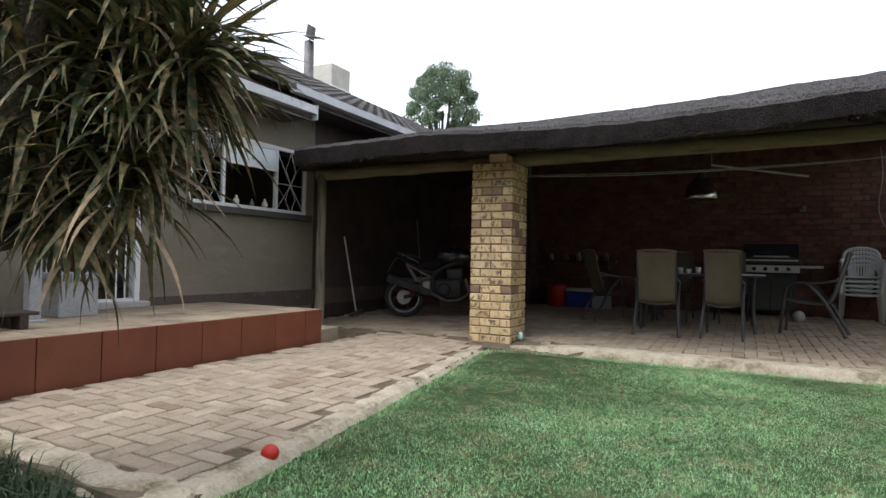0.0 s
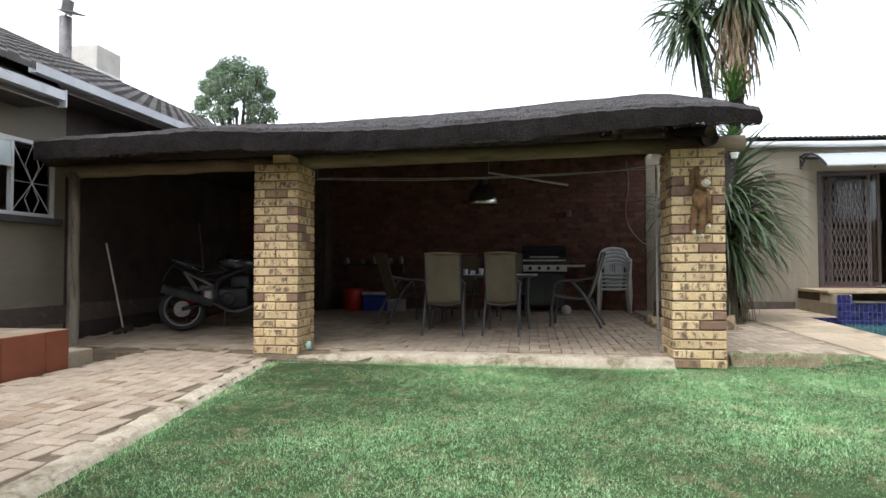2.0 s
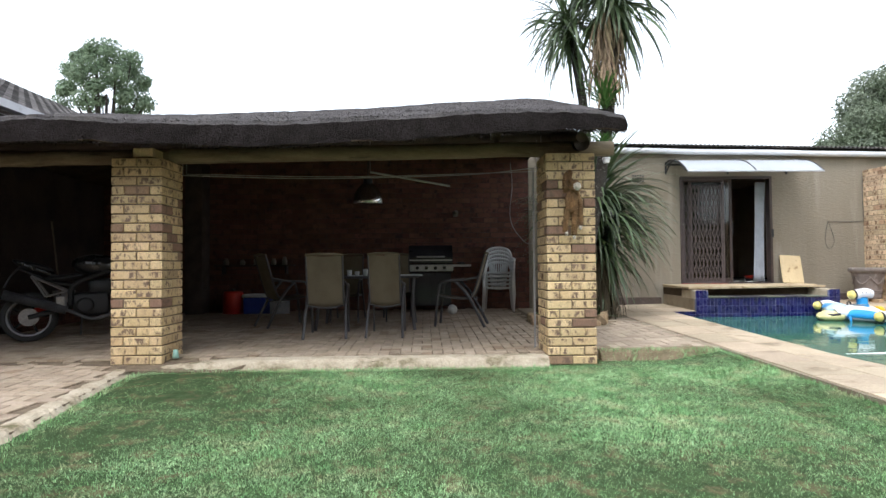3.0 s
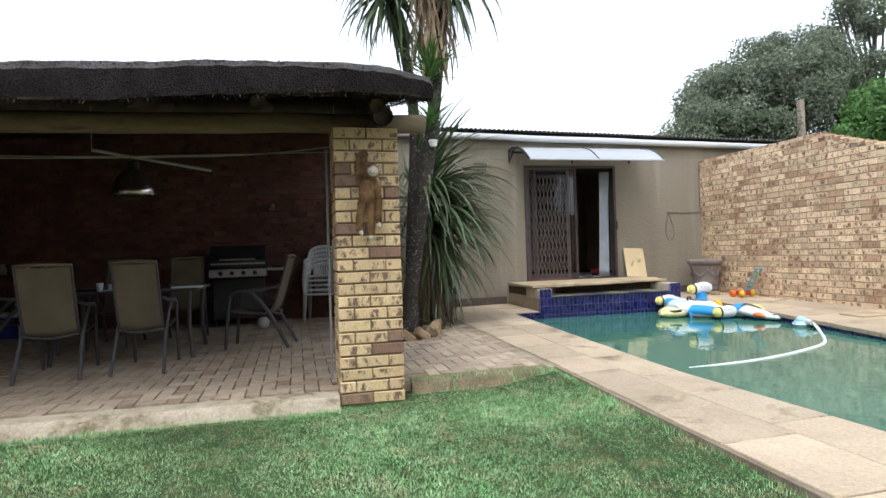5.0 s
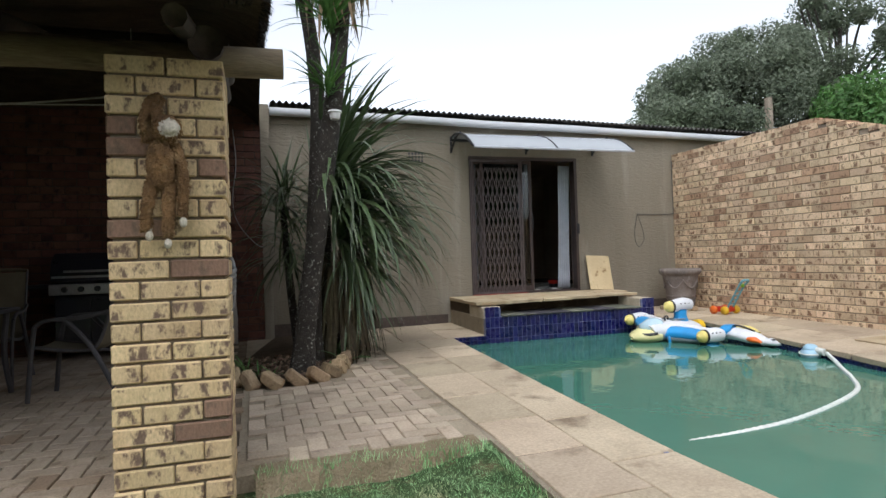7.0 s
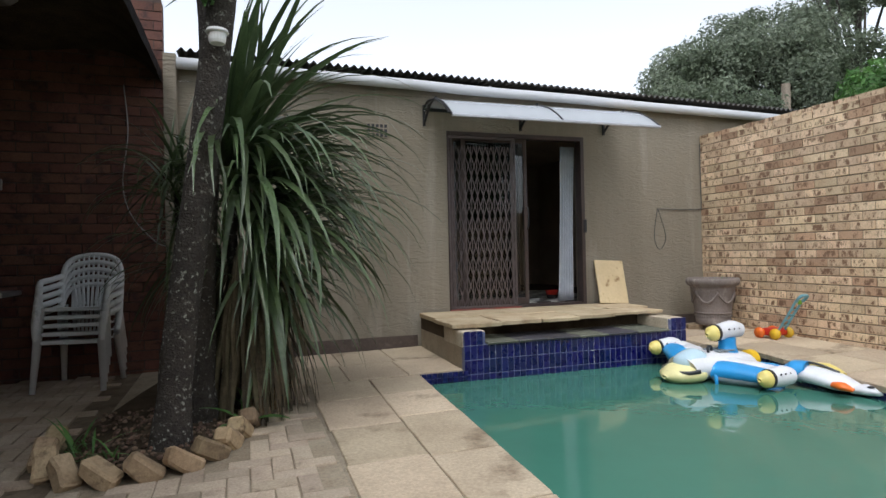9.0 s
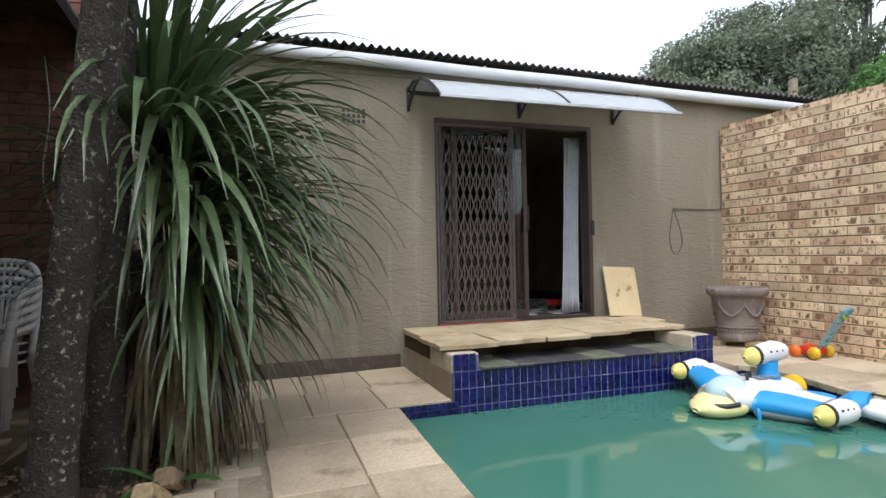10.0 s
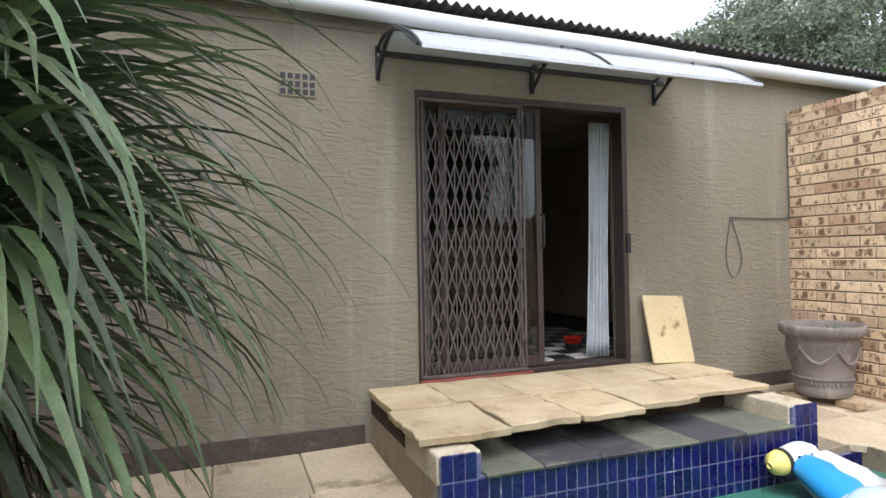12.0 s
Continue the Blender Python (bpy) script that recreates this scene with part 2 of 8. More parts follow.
M_palejoint = surf("pale_cement_joint", (0.29, 0.245, 0.18), (0.18, 0.145, 0.105), 0.9, 3, 60, 0.4, by="island", stain=(0.18, 0.145, 0.10), stain_at=(0.6, 0.75), stain_scale=2, spec=0.15)
M_slab = surf("sandstone_coping", (0.49, 0.40, 0.285), (0.39, 0.31, 0.215), 0.8, 2.2, 55, 0.4, vary=0.16, stain=(0.135, 0.092, 0.055), stain_at=(0.57, 0.74), stain_scale=2.1, spec=0.4, rough2=0.6)
M_slabtop = surf("pale_sandstone", (0.49, 0.40, 0.265), (0.39, 0.30, 0.185), 0.8, 3, 60, 0.25, vary=0.1, stain=(0.24, 0.165, 0.095), stain_at=(0.57, 0.74), stain_scale=3.4, spec=0.25, fine_amt=0.13)
M_slate = surf("slate", (0.125, 0.13, 0.095), (0.09, 0.095, 0.07), 0.65, 4, 40, 0.35, odd=((0.045, 0.042, 0.05), 0.4), vary=0.3, stain=(0.16, 0.155, 0.11), stain_at=(0.55, 0.8), stain_scale=6)
M_blue = surf("cobalt_tile", (0.003, 0.004, 0.058), (0.005, 0.008, 0.085), 0.22, 6, 50, 0.08, vary=0.3, coat=0.0)
M_grout = surf("pale_grout", (0.14, 0.15, 0.24), (0.09, 0.10, 0.18), 0.8, 8, 80, 0.2, by="island", stain=(0.5, 0.5, 0.5), stain_at=(0.62, 0.72), stain_scale=5)
M_water = surf("cloudy_pool_water", (0.060, 0.185, 0.135), (0.052, 0.168, 0.125), 0.03, 0.5, 3.5, 0.10, by="island", spec=0.5, rough2=0.04, fine_amt=0.02, dist=0.03)
M_terra = surf("red_brown_tile", (0.19, 0.055, 0.026), (0.155, 0.044, 0.021), 0.38, 3, 60, 0.06, vary=0.08, fine_amt=0.1)
M_lawn = surf("lawn_soil", (0.058, 0.092, 0.037), (0.036, 0.062, 0.025), 0.95, 9, 70, 0.9, by="island", stain=(0.135, 0.11, 0.06), stain_at=(0.52, 0.68), stain_scale=5.5, spec=0.1, fine_amt=0.45, dist=0.02)
M_ground = surf("far_ground", (0.10, 0.12, 0.05), (0.14, 0.12, 0.07), 0.95, 0.4, 20, 0.3, by="island", spec=0.1)
M_thatch = surf("weathered_thatch", (0.10, 0.093, 0.092), (0.07, 0.065, 0.064), 0.95, 3, 60, 0.9, by="island", stain=(0.11, 0.10, 0.09), stain_at=(0.5, 0.75), stain_scale=9, spec=0.08, fine_amt=0.5, dist=0.03)
# cut thatch ends: near-black colour holds the shade of the upright eave
M_shadecut = surf("shaded_cut_thatch", (0.044, 0.037, 0.036), (0.028, 0.023, 0.022), 0.98, 6, 80, 1.0, by="island", spec=0.05, fine_amt=0.6, dist=0.04)
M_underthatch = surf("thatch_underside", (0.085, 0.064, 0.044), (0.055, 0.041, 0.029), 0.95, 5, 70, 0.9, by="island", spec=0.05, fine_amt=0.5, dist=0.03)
# straw ends of the eave, with the same shade in their colour
M_shadestraw = surf("shaded_cut_straw", (0.045, 0.037, 0.034), (0.025, 0.021, 0.02), 0.98, 5, 90, 0.0, vary=0.6, by="island", spec=0.05)
M_straw = surf("thatch_straw", (0.15, 0.14, 0.135), (0.06, 0.055, 0.052), 0.95, 5, 90, 0.0, vary=0.75, by="island", spec=0.08)
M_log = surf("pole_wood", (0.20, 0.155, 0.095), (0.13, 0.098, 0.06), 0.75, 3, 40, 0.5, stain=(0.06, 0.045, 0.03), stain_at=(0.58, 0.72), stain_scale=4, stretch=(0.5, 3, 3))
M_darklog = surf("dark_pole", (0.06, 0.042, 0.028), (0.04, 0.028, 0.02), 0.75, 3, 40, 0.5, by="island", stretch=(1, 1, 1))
M_post = surf("grey_weathered_post", (0.22, 0.185, 0.14), (0.14, 0.115, 0.085), 0.85, 4, 50, 0.7, stain=(0.07, 0.055, 0.04), stain_at=(0.56, 0.7), stain_scale=7, stretch=(4, 4, 0.5))
M_white = surf("white_paint", (0.72, 0.72, 0.71), (0.64, 0.64, 0.63), 0.45, 3, 40, 0.05, fine_amt=0.05, stain=(0.45, 0.43, 0.40), stain_at=(0.62, 0.8), stain_scale=4)
M_gutter = surf("white_gutter", (0.60, 0.61, 0.63), (0.50, 0.51, 0.53), 0.4, 1.5, 40, 0.05, by="island", fine_amt=0.05, stain=(0.42, 0.42, 0.43), stain_at=(0.6, 0.78), stain_scale=2, stretch=(0.4, 2, 2))
M_rooftile = surf("dark_roof_tile", (0.17, 0.16, 0.155), (0.115, 0.108, 0.105), 0.8, 3, 60, 0.3, vary=0.3, by="island", stain=(0.26, 0.25, 0.24), stain_at=(0.6, 0.75), stain_scale=6)
M_tin = surf("dark_corrugated_iron", (0.045, 0.042, 0.04), (0.07, 0.06, 0.052), 0.6, 3, 40, 0.1, by="island")
M_brown = surf("brown_steel_frame", (0.055, 0.035, 0.03), (0.04, 0.027, 0.024), 0.45, 4, 60, 0.08, fine_amt=0.12, stain=(0.10, 0.05, 0.035), stain_at=(0.65, 0.8))
M_black = surf("black_plastic", (0.018, 0.018, 0.02), (0.012, 0.012, 0.014), 0.45, 4, 60, 0.05)
# brown wall colour with the shelter's shade mixed in
M_shadewall = surf("brown_wall_with_shade", (0.055, 0.038, 0.032), (0.04, 0.028, 0.024), 0.8, 1.5, 30, 0.3, by="island", stain=(0.025, 0.02, 0.018), stain_at=(0.5, 0.7), stain_scale=1.5)
M_soil = surf("mossy_earth", (0.27, 0.215, 0.14), (0.17, 0.14, 0.085), 0.95, 5, 60, 0.8, by="island", stain=(0.24, 0.20, 0.13), stain_at=(0.52, 0.7), stain_scale=7, spec=0.1, dist=0.03)
M_inside = surf("dim_room_wall", (0.46, 0.38, 0.29), (0.38, 0.31, 0.23), 0.9, 2, 40, 0.1, by="island")


def glass(name, tint=(0.8, 0.85, 0.85), rough=0.0, alpha=0.35):
    mat = bpy.data.materials.new(name)
    mat.use_nodes = True
    N, L = mat.node_tree.nodes, mat.node_tree.links
    N.remove(N["Principled BSDF"])
    tr, gl, mx, fr = N.new("ShaderNodeBsdfTransparent"), N.new("ShaderNodeBsdfGlossy"), N.new("ShaderNodeMixShader"), N.new("ShaderNodeFresnel")
    tr.inputs["Color"].default_value = (*tint, 1)
    gl.inputs["Roughness"].default_value = rough
    fr.inputs["IOR"].default_value = 1.52
    L.new(fr.outputs[0], mx.inputs[0])
    L.new(tr.outputs[0], mx.inputs[1])
    L.new(gl.outputs[0], mx.inputs[2])
    L.new(mx.outputs[0], N["Material Output"].inputs["Surface"])
    return mat


M_glass = glass("window_glass", (0.55, 0.58, 0.58))


# ---------------------------------------------------------------- ground levels
def gz(x, y):
    """Height of the paved floor: it rises gently to the back and towards the brick wall."""
    z = 0.10 + 0.018 * (y - 5.8 if x < 2.0 else max(0.0, y - 5.8)) + 0.013 * max(0.0, x - 2.0)
    if x < -2.0:
        z -= 0.02 * min(1.0, (-2.0 - x))
    if y < 5.8 and x < -1.5:
        k = min(1.0, max(0.0, (-1.9 - x) / 1.6))
        z = 0.035 + 0.05 * k + 0.002 * (5.8 - y) * (1 - k)
    return z


def sheet(name, x0, x1, y0, y1, step, down, material, label, edge=None, drop=0.3):
    """A slab whose top follows the floor, a little lower; edge(x, y) may shift its outline."""
    bm = bmesh.new()
    nx, ny = max(1, round((x1 - x0) / step)), max(1, round((y1 - y0) / step))
    top = []
    for j in range(ny + 1):
        row = []
        for i in range(nx + 1):
            x, y = x0 + (x1 - x0) * i / nx, y0 + (y1 - y0) * j / ny
            if edge:
                x, y = edge(x, y)
            row.append(bm.verts.new((x, y, gz(x, y) - down)))
        top.append(row)
    for j in range(ny):
        for i in range(nx):
            bm.faces.new((top[j][i], top[j][i + 1], top[j + 1][i + 1], top[j + 1][i]))
    rim = [e for e in bm.edges if e.is_boundary]
    r = bmesh.ops.extrude_edge_only(bm, edges=rim)
    for v in r["geom"]:
        if isinstance(v, bmesh.types.BMVert):
            v.co.z -= drop
    return structure(name, bm, material, label)


# pool basin outline
PX0, PX1, PY0, PY1, WATER = 4.50, 7.72, 0.6, 9.74, 0.095



def outer_shift(y):
    return 0.02 + 0.055 * min(0.0, max(y, 1.0) - 6.1)


def skew(x, y):
    """The pool lies slightly askew to the buildings: the true x of a place by the pool."""
    if y > 9.745:
        return x
    if x < 5.9:
        o, i = outer_shift(y), 0.045 * max(0.0, y - 5.5) - 0.26
        return x + o + (i - o) * (x - 3.48) / 1.055
    s = 7.21 + 0.2 * (min(max(y, 3.5), 9.2) - 6.1) - 7.72
    return x + s * min(1.0, max(0.0, (9.0 - x) / 1.28))


bm = bmesh.new()
for x0, x1, y0, y1 in ((-300, PX0 - 0.6, -300, 300), (PX1 + 0.1, 300, -300, 300), (PX0 - 0.6, PX1 + 0.1, -300, PY0 - 0.1), (PX0 - 0.6, PX1 + 0.1, PY1 + 0.1, 300)):
    bm.faces.new([bm.verts.new(p) for p in ((x0, y0, -0.03), (x1, y0, -0.03), (x1, y1, -0.03), (x0, y1, -0.03))])
structure("ground", bm, M_ground, "dry earth and grass reaching the horizon")

bm = bmesh.new()
prev = None
for k in range(25):
    y = PY0 - 0.02 + (PY1 - PY0 + 0.04) * k / 24
    ys = min(y, PY1 - 0.01)
    cur = [bm.verts.new((skew(PX0 - 0.02, ys), y, WATER)), bm.verts.new((skew(PX1 + 0.02, ys), y, WATER))]
    if prev:
        bm.faces.new((prev[0], prev[1], cur[1], cur[0]))
    prev = cur
structure("water", bm, M_water, "cloudy green swimming pool water, nearly still")

# lawn: a soft uneven sheet
bm = bmesh.new()
nx, ny = 44, 80
grid = []
for j in range(ny + 1):
    row = []
    for i in range(nx + 1):
        y = -6.5 + 12.75 * j / ny
        xl = -1.93 - 0.15 * max(0, y - 1.6) if y > 1.0 else -3.3
        if y > 5.3:
            xl = -2.55
        xr = 3.47 + outer_shift(y)
        x = xl + (xr - xl) * i / nx
        z = 0.012 * noise.noise((x * 0.9, y * 0.9, 0)) + 0.004
        if x > 2.9:
            z += 0.085 * (x - 2.9) / 0.57
        row.append(bm.verts.new((x, y, z)))
    grid.append(row)
for j in range(ny):
    for i in range(nx):
        bm.faces.new((grid[j][i], grid[j][i + 1], grid[j + 1][i + 1], grid[j + 1][i]))
lawn = structure("lawn", bm, M_lawn, "short green lawn with pale dry patches", True)

# paved floor: base sheets under the pavers
sheet("pavement_path", -4.02, -2.0, 1.02, 5.8, 0.25, 0.016, M_bed, "cement bed and rough edging of the brick path",
      lambda x, y: (x if x < -2.3 else -1.90 - 0.155 * max(0, y - 1.5) + 0.03 * noise.noise((y * 3, 1, 0)), y))
sheet("pavement_pavilion", -5.6, 2.06, 5.72, 11.05, 0.25, 0.016, M_bed, "cement lip and bed of the paved shelter floor",
      lambda x, y: (x, y if y > 5.99 else 6.0 if x > 1.5 else y if y > 5.75 else 5.72 + 0.03 * noise.noise((x * 2.3, 5, 0)) - (0.1 if x < -1.5 else 0.0)))
sheet("pavement_yard", 2.065, 3.52, 6.10, 11.1, 0.2, 0.012, M_conc, "cement bed of the small paved yard", lambda x, y: (x, y if y > 6.2 else y + 0.03 * noise.noise((x * 2.3, 9, 0))))

# pale cement haunch along the path, and the lip of the shelter floor
def haunch(name, pts, wide, label, seed, material=None):
    """An uneven cement strip along points; each point: outer x, y, direction inwards, top height."""
    bm = bmesh.new()
    prev = None
    for k, (x, y, dx, dy, z) in enumerate(pts):
        a = 0.03 * noise.noise((k * 0.31, seed, 0)) + 0.03 * noise.noise((k * 0.93, seed, 4))
        b = 0.03 * noise.noise((k * 0.4, seed, 8))
        row = [(x - dx * (0.05 + a), y - dy * (0.05 + a), -0.01), (x - dx * a, y - dy * a, z * 0.8 + 0.02 * noise.noise((k * 0.83, seed, 2))),
               (x + dx * 0.04, y + dy * 0.04, z + 0.004 + 0.012 * noise.noise((k * 0.77, seed, 6))), (x + dx * (wide + b), y + dy * (wide + b), z + 0.004), (x + dx * (wide + b), y + dy * (wide + b), z - 0.05)]
        cur = [bm.verts.new(p) for p in row]
        if prev:
            for i in range(4):
                bm.faces.new((prev[i], cur[i], cur[i + 1], prev[i + 1]))
        else:
            bm.faces.new(cur)
        prev = cur
    bm.faces.new(list(reversed(prev)))
    return structure(name, bm, material or M_edgecement, label)


haunch("trim_path_edge", [(-1.90 - 0.155 * max(0, y - 1.5), y, -1, 0, gz(-2.2, y)) for y in (1.02 + 0.045 * k for k in range(104))], 0.12, "rough pale cement edging of the brick path", 1)
haunch("trim_path_end", [(-4.0 + 0.05 * k, 1.06 + 0.05 * noise.noise((k * 0.2, 3, 3)), 0, 1, gz(-4.0 + 0.05 * k, 1.1)) for k in range(43)], 0.14, "rough pale cement end of the brick path", 2)
haunch("trim_floor_lip", [(-2.28 + 0.045 * k, 5.70, 0, 1, gz(-1.4, 5.82) if k > 16 else 0.05 + 0.003 * k) for k in range(86)], 0.24, "pale cement lip of the shelter floor", 3)

haunch("trim_yard_edge", [(2.16 + 0.045 * k, 6.03, 0, 1, gz(2.16 + 0.045 * k, 6.2) - 0.012) for k in range(29)], 0.20, "mossy earth edge in front of the paved yard", 5, M_soil)

# pool deck: a base under the coping slabs, and the basin's sides
bm = bmesh.new()
for x0, x1, y0, y1 in ((3.46, PX0 - 0.03, PY0 - 1, 11.1), (PX1 + 0.03, 9.02, PY0 - 1, 11.1), (PX0 - 0.03, PX1 + 0.03, PY1 + 0.03, 11.1), (PX0 - 0.03, PX1 + 0.03, PY0 - 1, PY0 - 0.03)):
    for k in range(12):
        ya, yb = y0 + (y1 - y0) * k / 12, y0 + (y1 - y0) * (k + 1) / 12
        zs = [gz(x0, ya) - 0.011, gz(x1, ya) - 0.011, gz(x1, yb) - 0.011, gz(x0, yb) - 0.011]
        a0, a1, b0, b1 = skew(x0, ya), skew(x1, ya), skew(x0, yb), skew(x1, yb)
        top = [bm.verts.new(p) for p in ((a0, ya, zs[0]), (a1, ya, zs[1]), (b1, yb, zs[2]), (b0, yb, zs[3]))]
        bot = [bm.verts.new(p) for p in ((a0, ya, -0.6), (a1, ya, -0.6), (b1, yb, -0.6), (b0, yb, -0.6))]
        bm.faces.new(top)
        for a in range(4):
            bm.faces.new((top[a], bot[a], bot[(a + 1) % 4], top[(a + 1) % 4]))
structure("pavement_pool_deck", bm, M_palejoint, "cement bed of the pool surround")

# ---------------------------------------------------------------- walls
AY = 11.10
structure("wall_annex", (lambda bm: [box(bm, *c) for c in ((2.40, 5.255, AY, AY + 0.22, 0.0, 3.06), (7.07, 10.6, AY, AY + 0.22, 0.0, 3.06), (5.255, 7.07, AY, AY + 0.22, 2.69, 3.06),
          (5.255, 7.07, AY, AY + 0.22, 0.0, 0.60))] and bm)(bmesh.new()), M_annex, "taupe textured plaster wall with pale streaks")
structure("baseboard_annex", B(2.40, 4.86, AY - 0.012, AY - 0.001, 0.15, 0.36, 0.003), M_plinth, "dark painted plinth band along the plaster wall")
structure("baseboard_annex_east", B(7.5, 8.95, AY - 0.012, AY - 0.001, 0.2, 0.40, 0.003), M_plinth, "dark painted plinth band along the plaster wall")
# room behind the sliding door
structure("wall_room", (lambda bm: [box(bm, *c) for c in ((4.2, 8.6, 15.2, 15.35, 0.5, 3.0), (4.05, 4.2, AY + 0.22, 15.35, 0.5, 3.0), (8.6, 8.75, AY + 0.22, 15.35, 0.5, 3.0))] and bm)(bmesh.new()), M_inside, "plain dim room walls")
structure("ceiling_room", B(4.05, 8.75, AY + 0.22, 15.35, 2.95, 3.04), M_inside, "plain room ceiling")

HX = -5.65
structure("wall_house", (lambda bm: [box(bm, *c) for c in ((HX - 0.25, HX, -3.0, 2.55, 0.0, 3.45), (HX - 0.25, HX, 3.62, 4.21, 0.0, 3.45), (HX - 0.25, HX, 2.55, 3.62, 2.45, 3.45), (HX - 0.25, HX, 2.55, 3.62, 0, 0.47),
          (HX - 0.25, HX, 4.21, 6.24, 0.0, 1.60), (HX - 0.25, HX, 4.21, 6.24, 2.50, 3.45), (HX - 0.25, HX, 6.24, 6.42, 0.0, 3.45))] and bm)(bmesh.new()), M_plaster, "taupe plastered house wall")
# past the post the wall colour itself is darkened for the shade under the roof
structure("wall_house_shelter", B(HX - 0.25, HX, 6.421, 14.0, 0.0, 3.45), M_shadewall, "brown wall under the thatch, colour darkened to carry its shade")
structure("baseboard_house", B(HX, HX + 0.012, 3.75, 10.9, 0.3, 0.53, 0.003), M_plinth, "dark plinth band along the house wall")

# shut the garden behind the camera
structure("wall_garden_south", B(-12, 9.3, -8.2, -8.0, -0.1, 2.3), M_redbrick, "plain brick garden wall")
structure("wall_garden_west", B(-6.2, -6.0, -8.0, -3.0, -0.1, 2.0), M_plaster, "plain plastered garden wall")


def thatch_top(x, y):
    """Top of the thatch: low eave, soft ridge, rounded ends."""
    u = min(1.0, max(0.0, (y - 5.22) / 3.3)) if y < 8.52 else 1.0
    rise = u * (1.0 + 0.10 * (1.0 - u))
    ex = min(1.0, max(0.0, (2.28 - x) / 0.6))
    wx = min(1.0, max(0.0, (x + 5.4) / 2.2))
    end = (0.64 + 0.36 * (1 - (1 - ex) ** 2.2)) * (0.55 + 0.45 * (1 - (1 - wx) ** 2))
    return 2.385 + (0.98 + 0.05 * x) * rise * (0.1 + 0.9 * end) + 0.03 * noise.noise((x * 0.9, y * 0.9, 3)) + 0.012 * noise.noise((x * 5, y * 5, 7)) - 0.05 * (1 - wx) + 0.035 * math.sin(x * 1.4 + 0.5) * (1 - u) + 0.075 * min(1.0, max(0.0, (x - 0.4) / 1.5)) * (1 - 0.6 * u)


bm = bmesh.new()
nx, ny = 260, 150
tops, bots = [], []
for j in range(ny + 1):
    a, b = [], []
    for i in range(nx + 1):
        u, v = i / nx, j / ny
        xw = -5.0 - 0.62 * min(1.0, v / 0.16)
        x, y = xw + (2.28 - xw) * u, 5.22 + 6.3 * v
        e = 0.05 * noise.noise((x * 1.7, 0, 2)) if j == 0 else 0.0
        e += 0.20 * max(0, (u - 0.93) / 0.07) ** 2 * (1 - v) * (1 if j < 13 else 0)
        a.append(bm.verts.new((x, y + e, thatch_top(x, y) - (0.035 if j == 0 else 0.0) - (0.04 if i == nx else 0) + 0.010 * noise.noise((x * 9, y * 9, 1)) + 0.007 * noise.noise((x * 23, y * 23, 4)))))
        b.append(bm.verts.new((x, y + e + (0.03 if j == 0 else 0), thatch_top(x, y) - 0.215 + 0.07 * min(1.0, max(0.0, (x - 1.2) / 1.0)) - 0.02 * noise.noise((x * 3, y * 3, 0)))))
    tops.append(a)
    bots.append(b)
for j in range(ny):
    for i in range(nx):
        bm.faces.new((tops[j][i], tops[j][i + 1], tops[j + 1][i + 1], tops[j + 1][i]))
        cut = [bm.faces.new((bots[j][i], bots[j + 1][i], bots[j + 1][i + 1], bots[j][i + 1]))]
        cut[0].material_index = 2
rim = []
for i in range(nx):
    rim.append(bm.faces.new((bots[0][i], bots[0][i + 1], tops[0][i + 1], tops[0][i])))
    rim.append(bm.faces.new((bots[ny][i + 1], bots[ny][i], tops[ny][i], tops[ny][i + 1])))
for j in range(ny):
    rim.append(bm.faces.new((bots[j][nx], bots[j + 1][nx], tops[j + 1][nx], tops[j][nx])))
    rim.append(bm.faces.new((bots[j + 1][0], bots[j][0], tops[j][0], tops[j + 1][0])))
# edge faces take the shade-darkened colour, the top the lighter one
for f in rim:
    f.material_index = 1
thatch = structure("roof_thatch", bm, [M_thatch, M_shadecut, M_underthatch], "weathered grey thatch roof with a ragged cut eave coloured as shaded", False)

# ---------------------------------------------------------------- roof timbers of the shelter
def log(name, p0, p1, r, material, label, n=12, seed=0):
    p0, p1 = Vector(p0), Vector(p1)
    pts = []
    for k in range(13):
        p = p0.lerp(p1, k / 12)
        pts.append(p + Vector((0, noise.noise((k * 0.6, seed, 1)), noise.noise((k * 0.6, seed, 5)))) * r * 0.18)
    return structure(name, T(pts, r, n, r * 0.94), material, label, True)


log("beam_front", (-2.36, 6.17, 2.205), (2.36, 6.16, 2.275), 0.085, M_log, "round timber beam resting on the brick pillars", seed=1)
log("beam_front_west", (-5.25, 6.02, 2.135), (-2.365, 6.16, 2.20), 0.08, M_log, "round timber beam from the post to the brick pillar", seed=2)
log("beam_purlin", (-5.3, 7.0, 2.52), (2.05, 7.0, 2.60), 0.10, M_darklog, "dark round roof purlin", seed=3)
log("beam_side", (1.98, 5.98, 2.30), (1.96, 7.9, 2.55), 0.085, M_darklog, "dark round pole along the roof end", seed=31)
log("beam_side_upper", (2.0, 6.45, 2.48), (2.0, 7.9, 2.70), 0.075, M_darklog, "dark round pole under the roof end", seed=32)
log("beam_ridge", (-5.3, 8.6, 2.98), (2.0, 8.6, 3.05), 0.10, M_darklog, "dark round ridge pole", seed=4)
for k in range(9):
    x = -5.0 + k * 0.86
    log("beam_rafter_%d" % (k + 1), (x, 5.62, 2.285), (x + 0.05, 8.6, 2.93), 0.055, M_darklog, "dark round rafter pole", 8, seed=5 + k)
structure("trim_eave_pad", B(-2.62, -2.42, 5.86, 6.1, 2.14, 2.235, 0.004), M_brick, "brick packing on the pillar head")

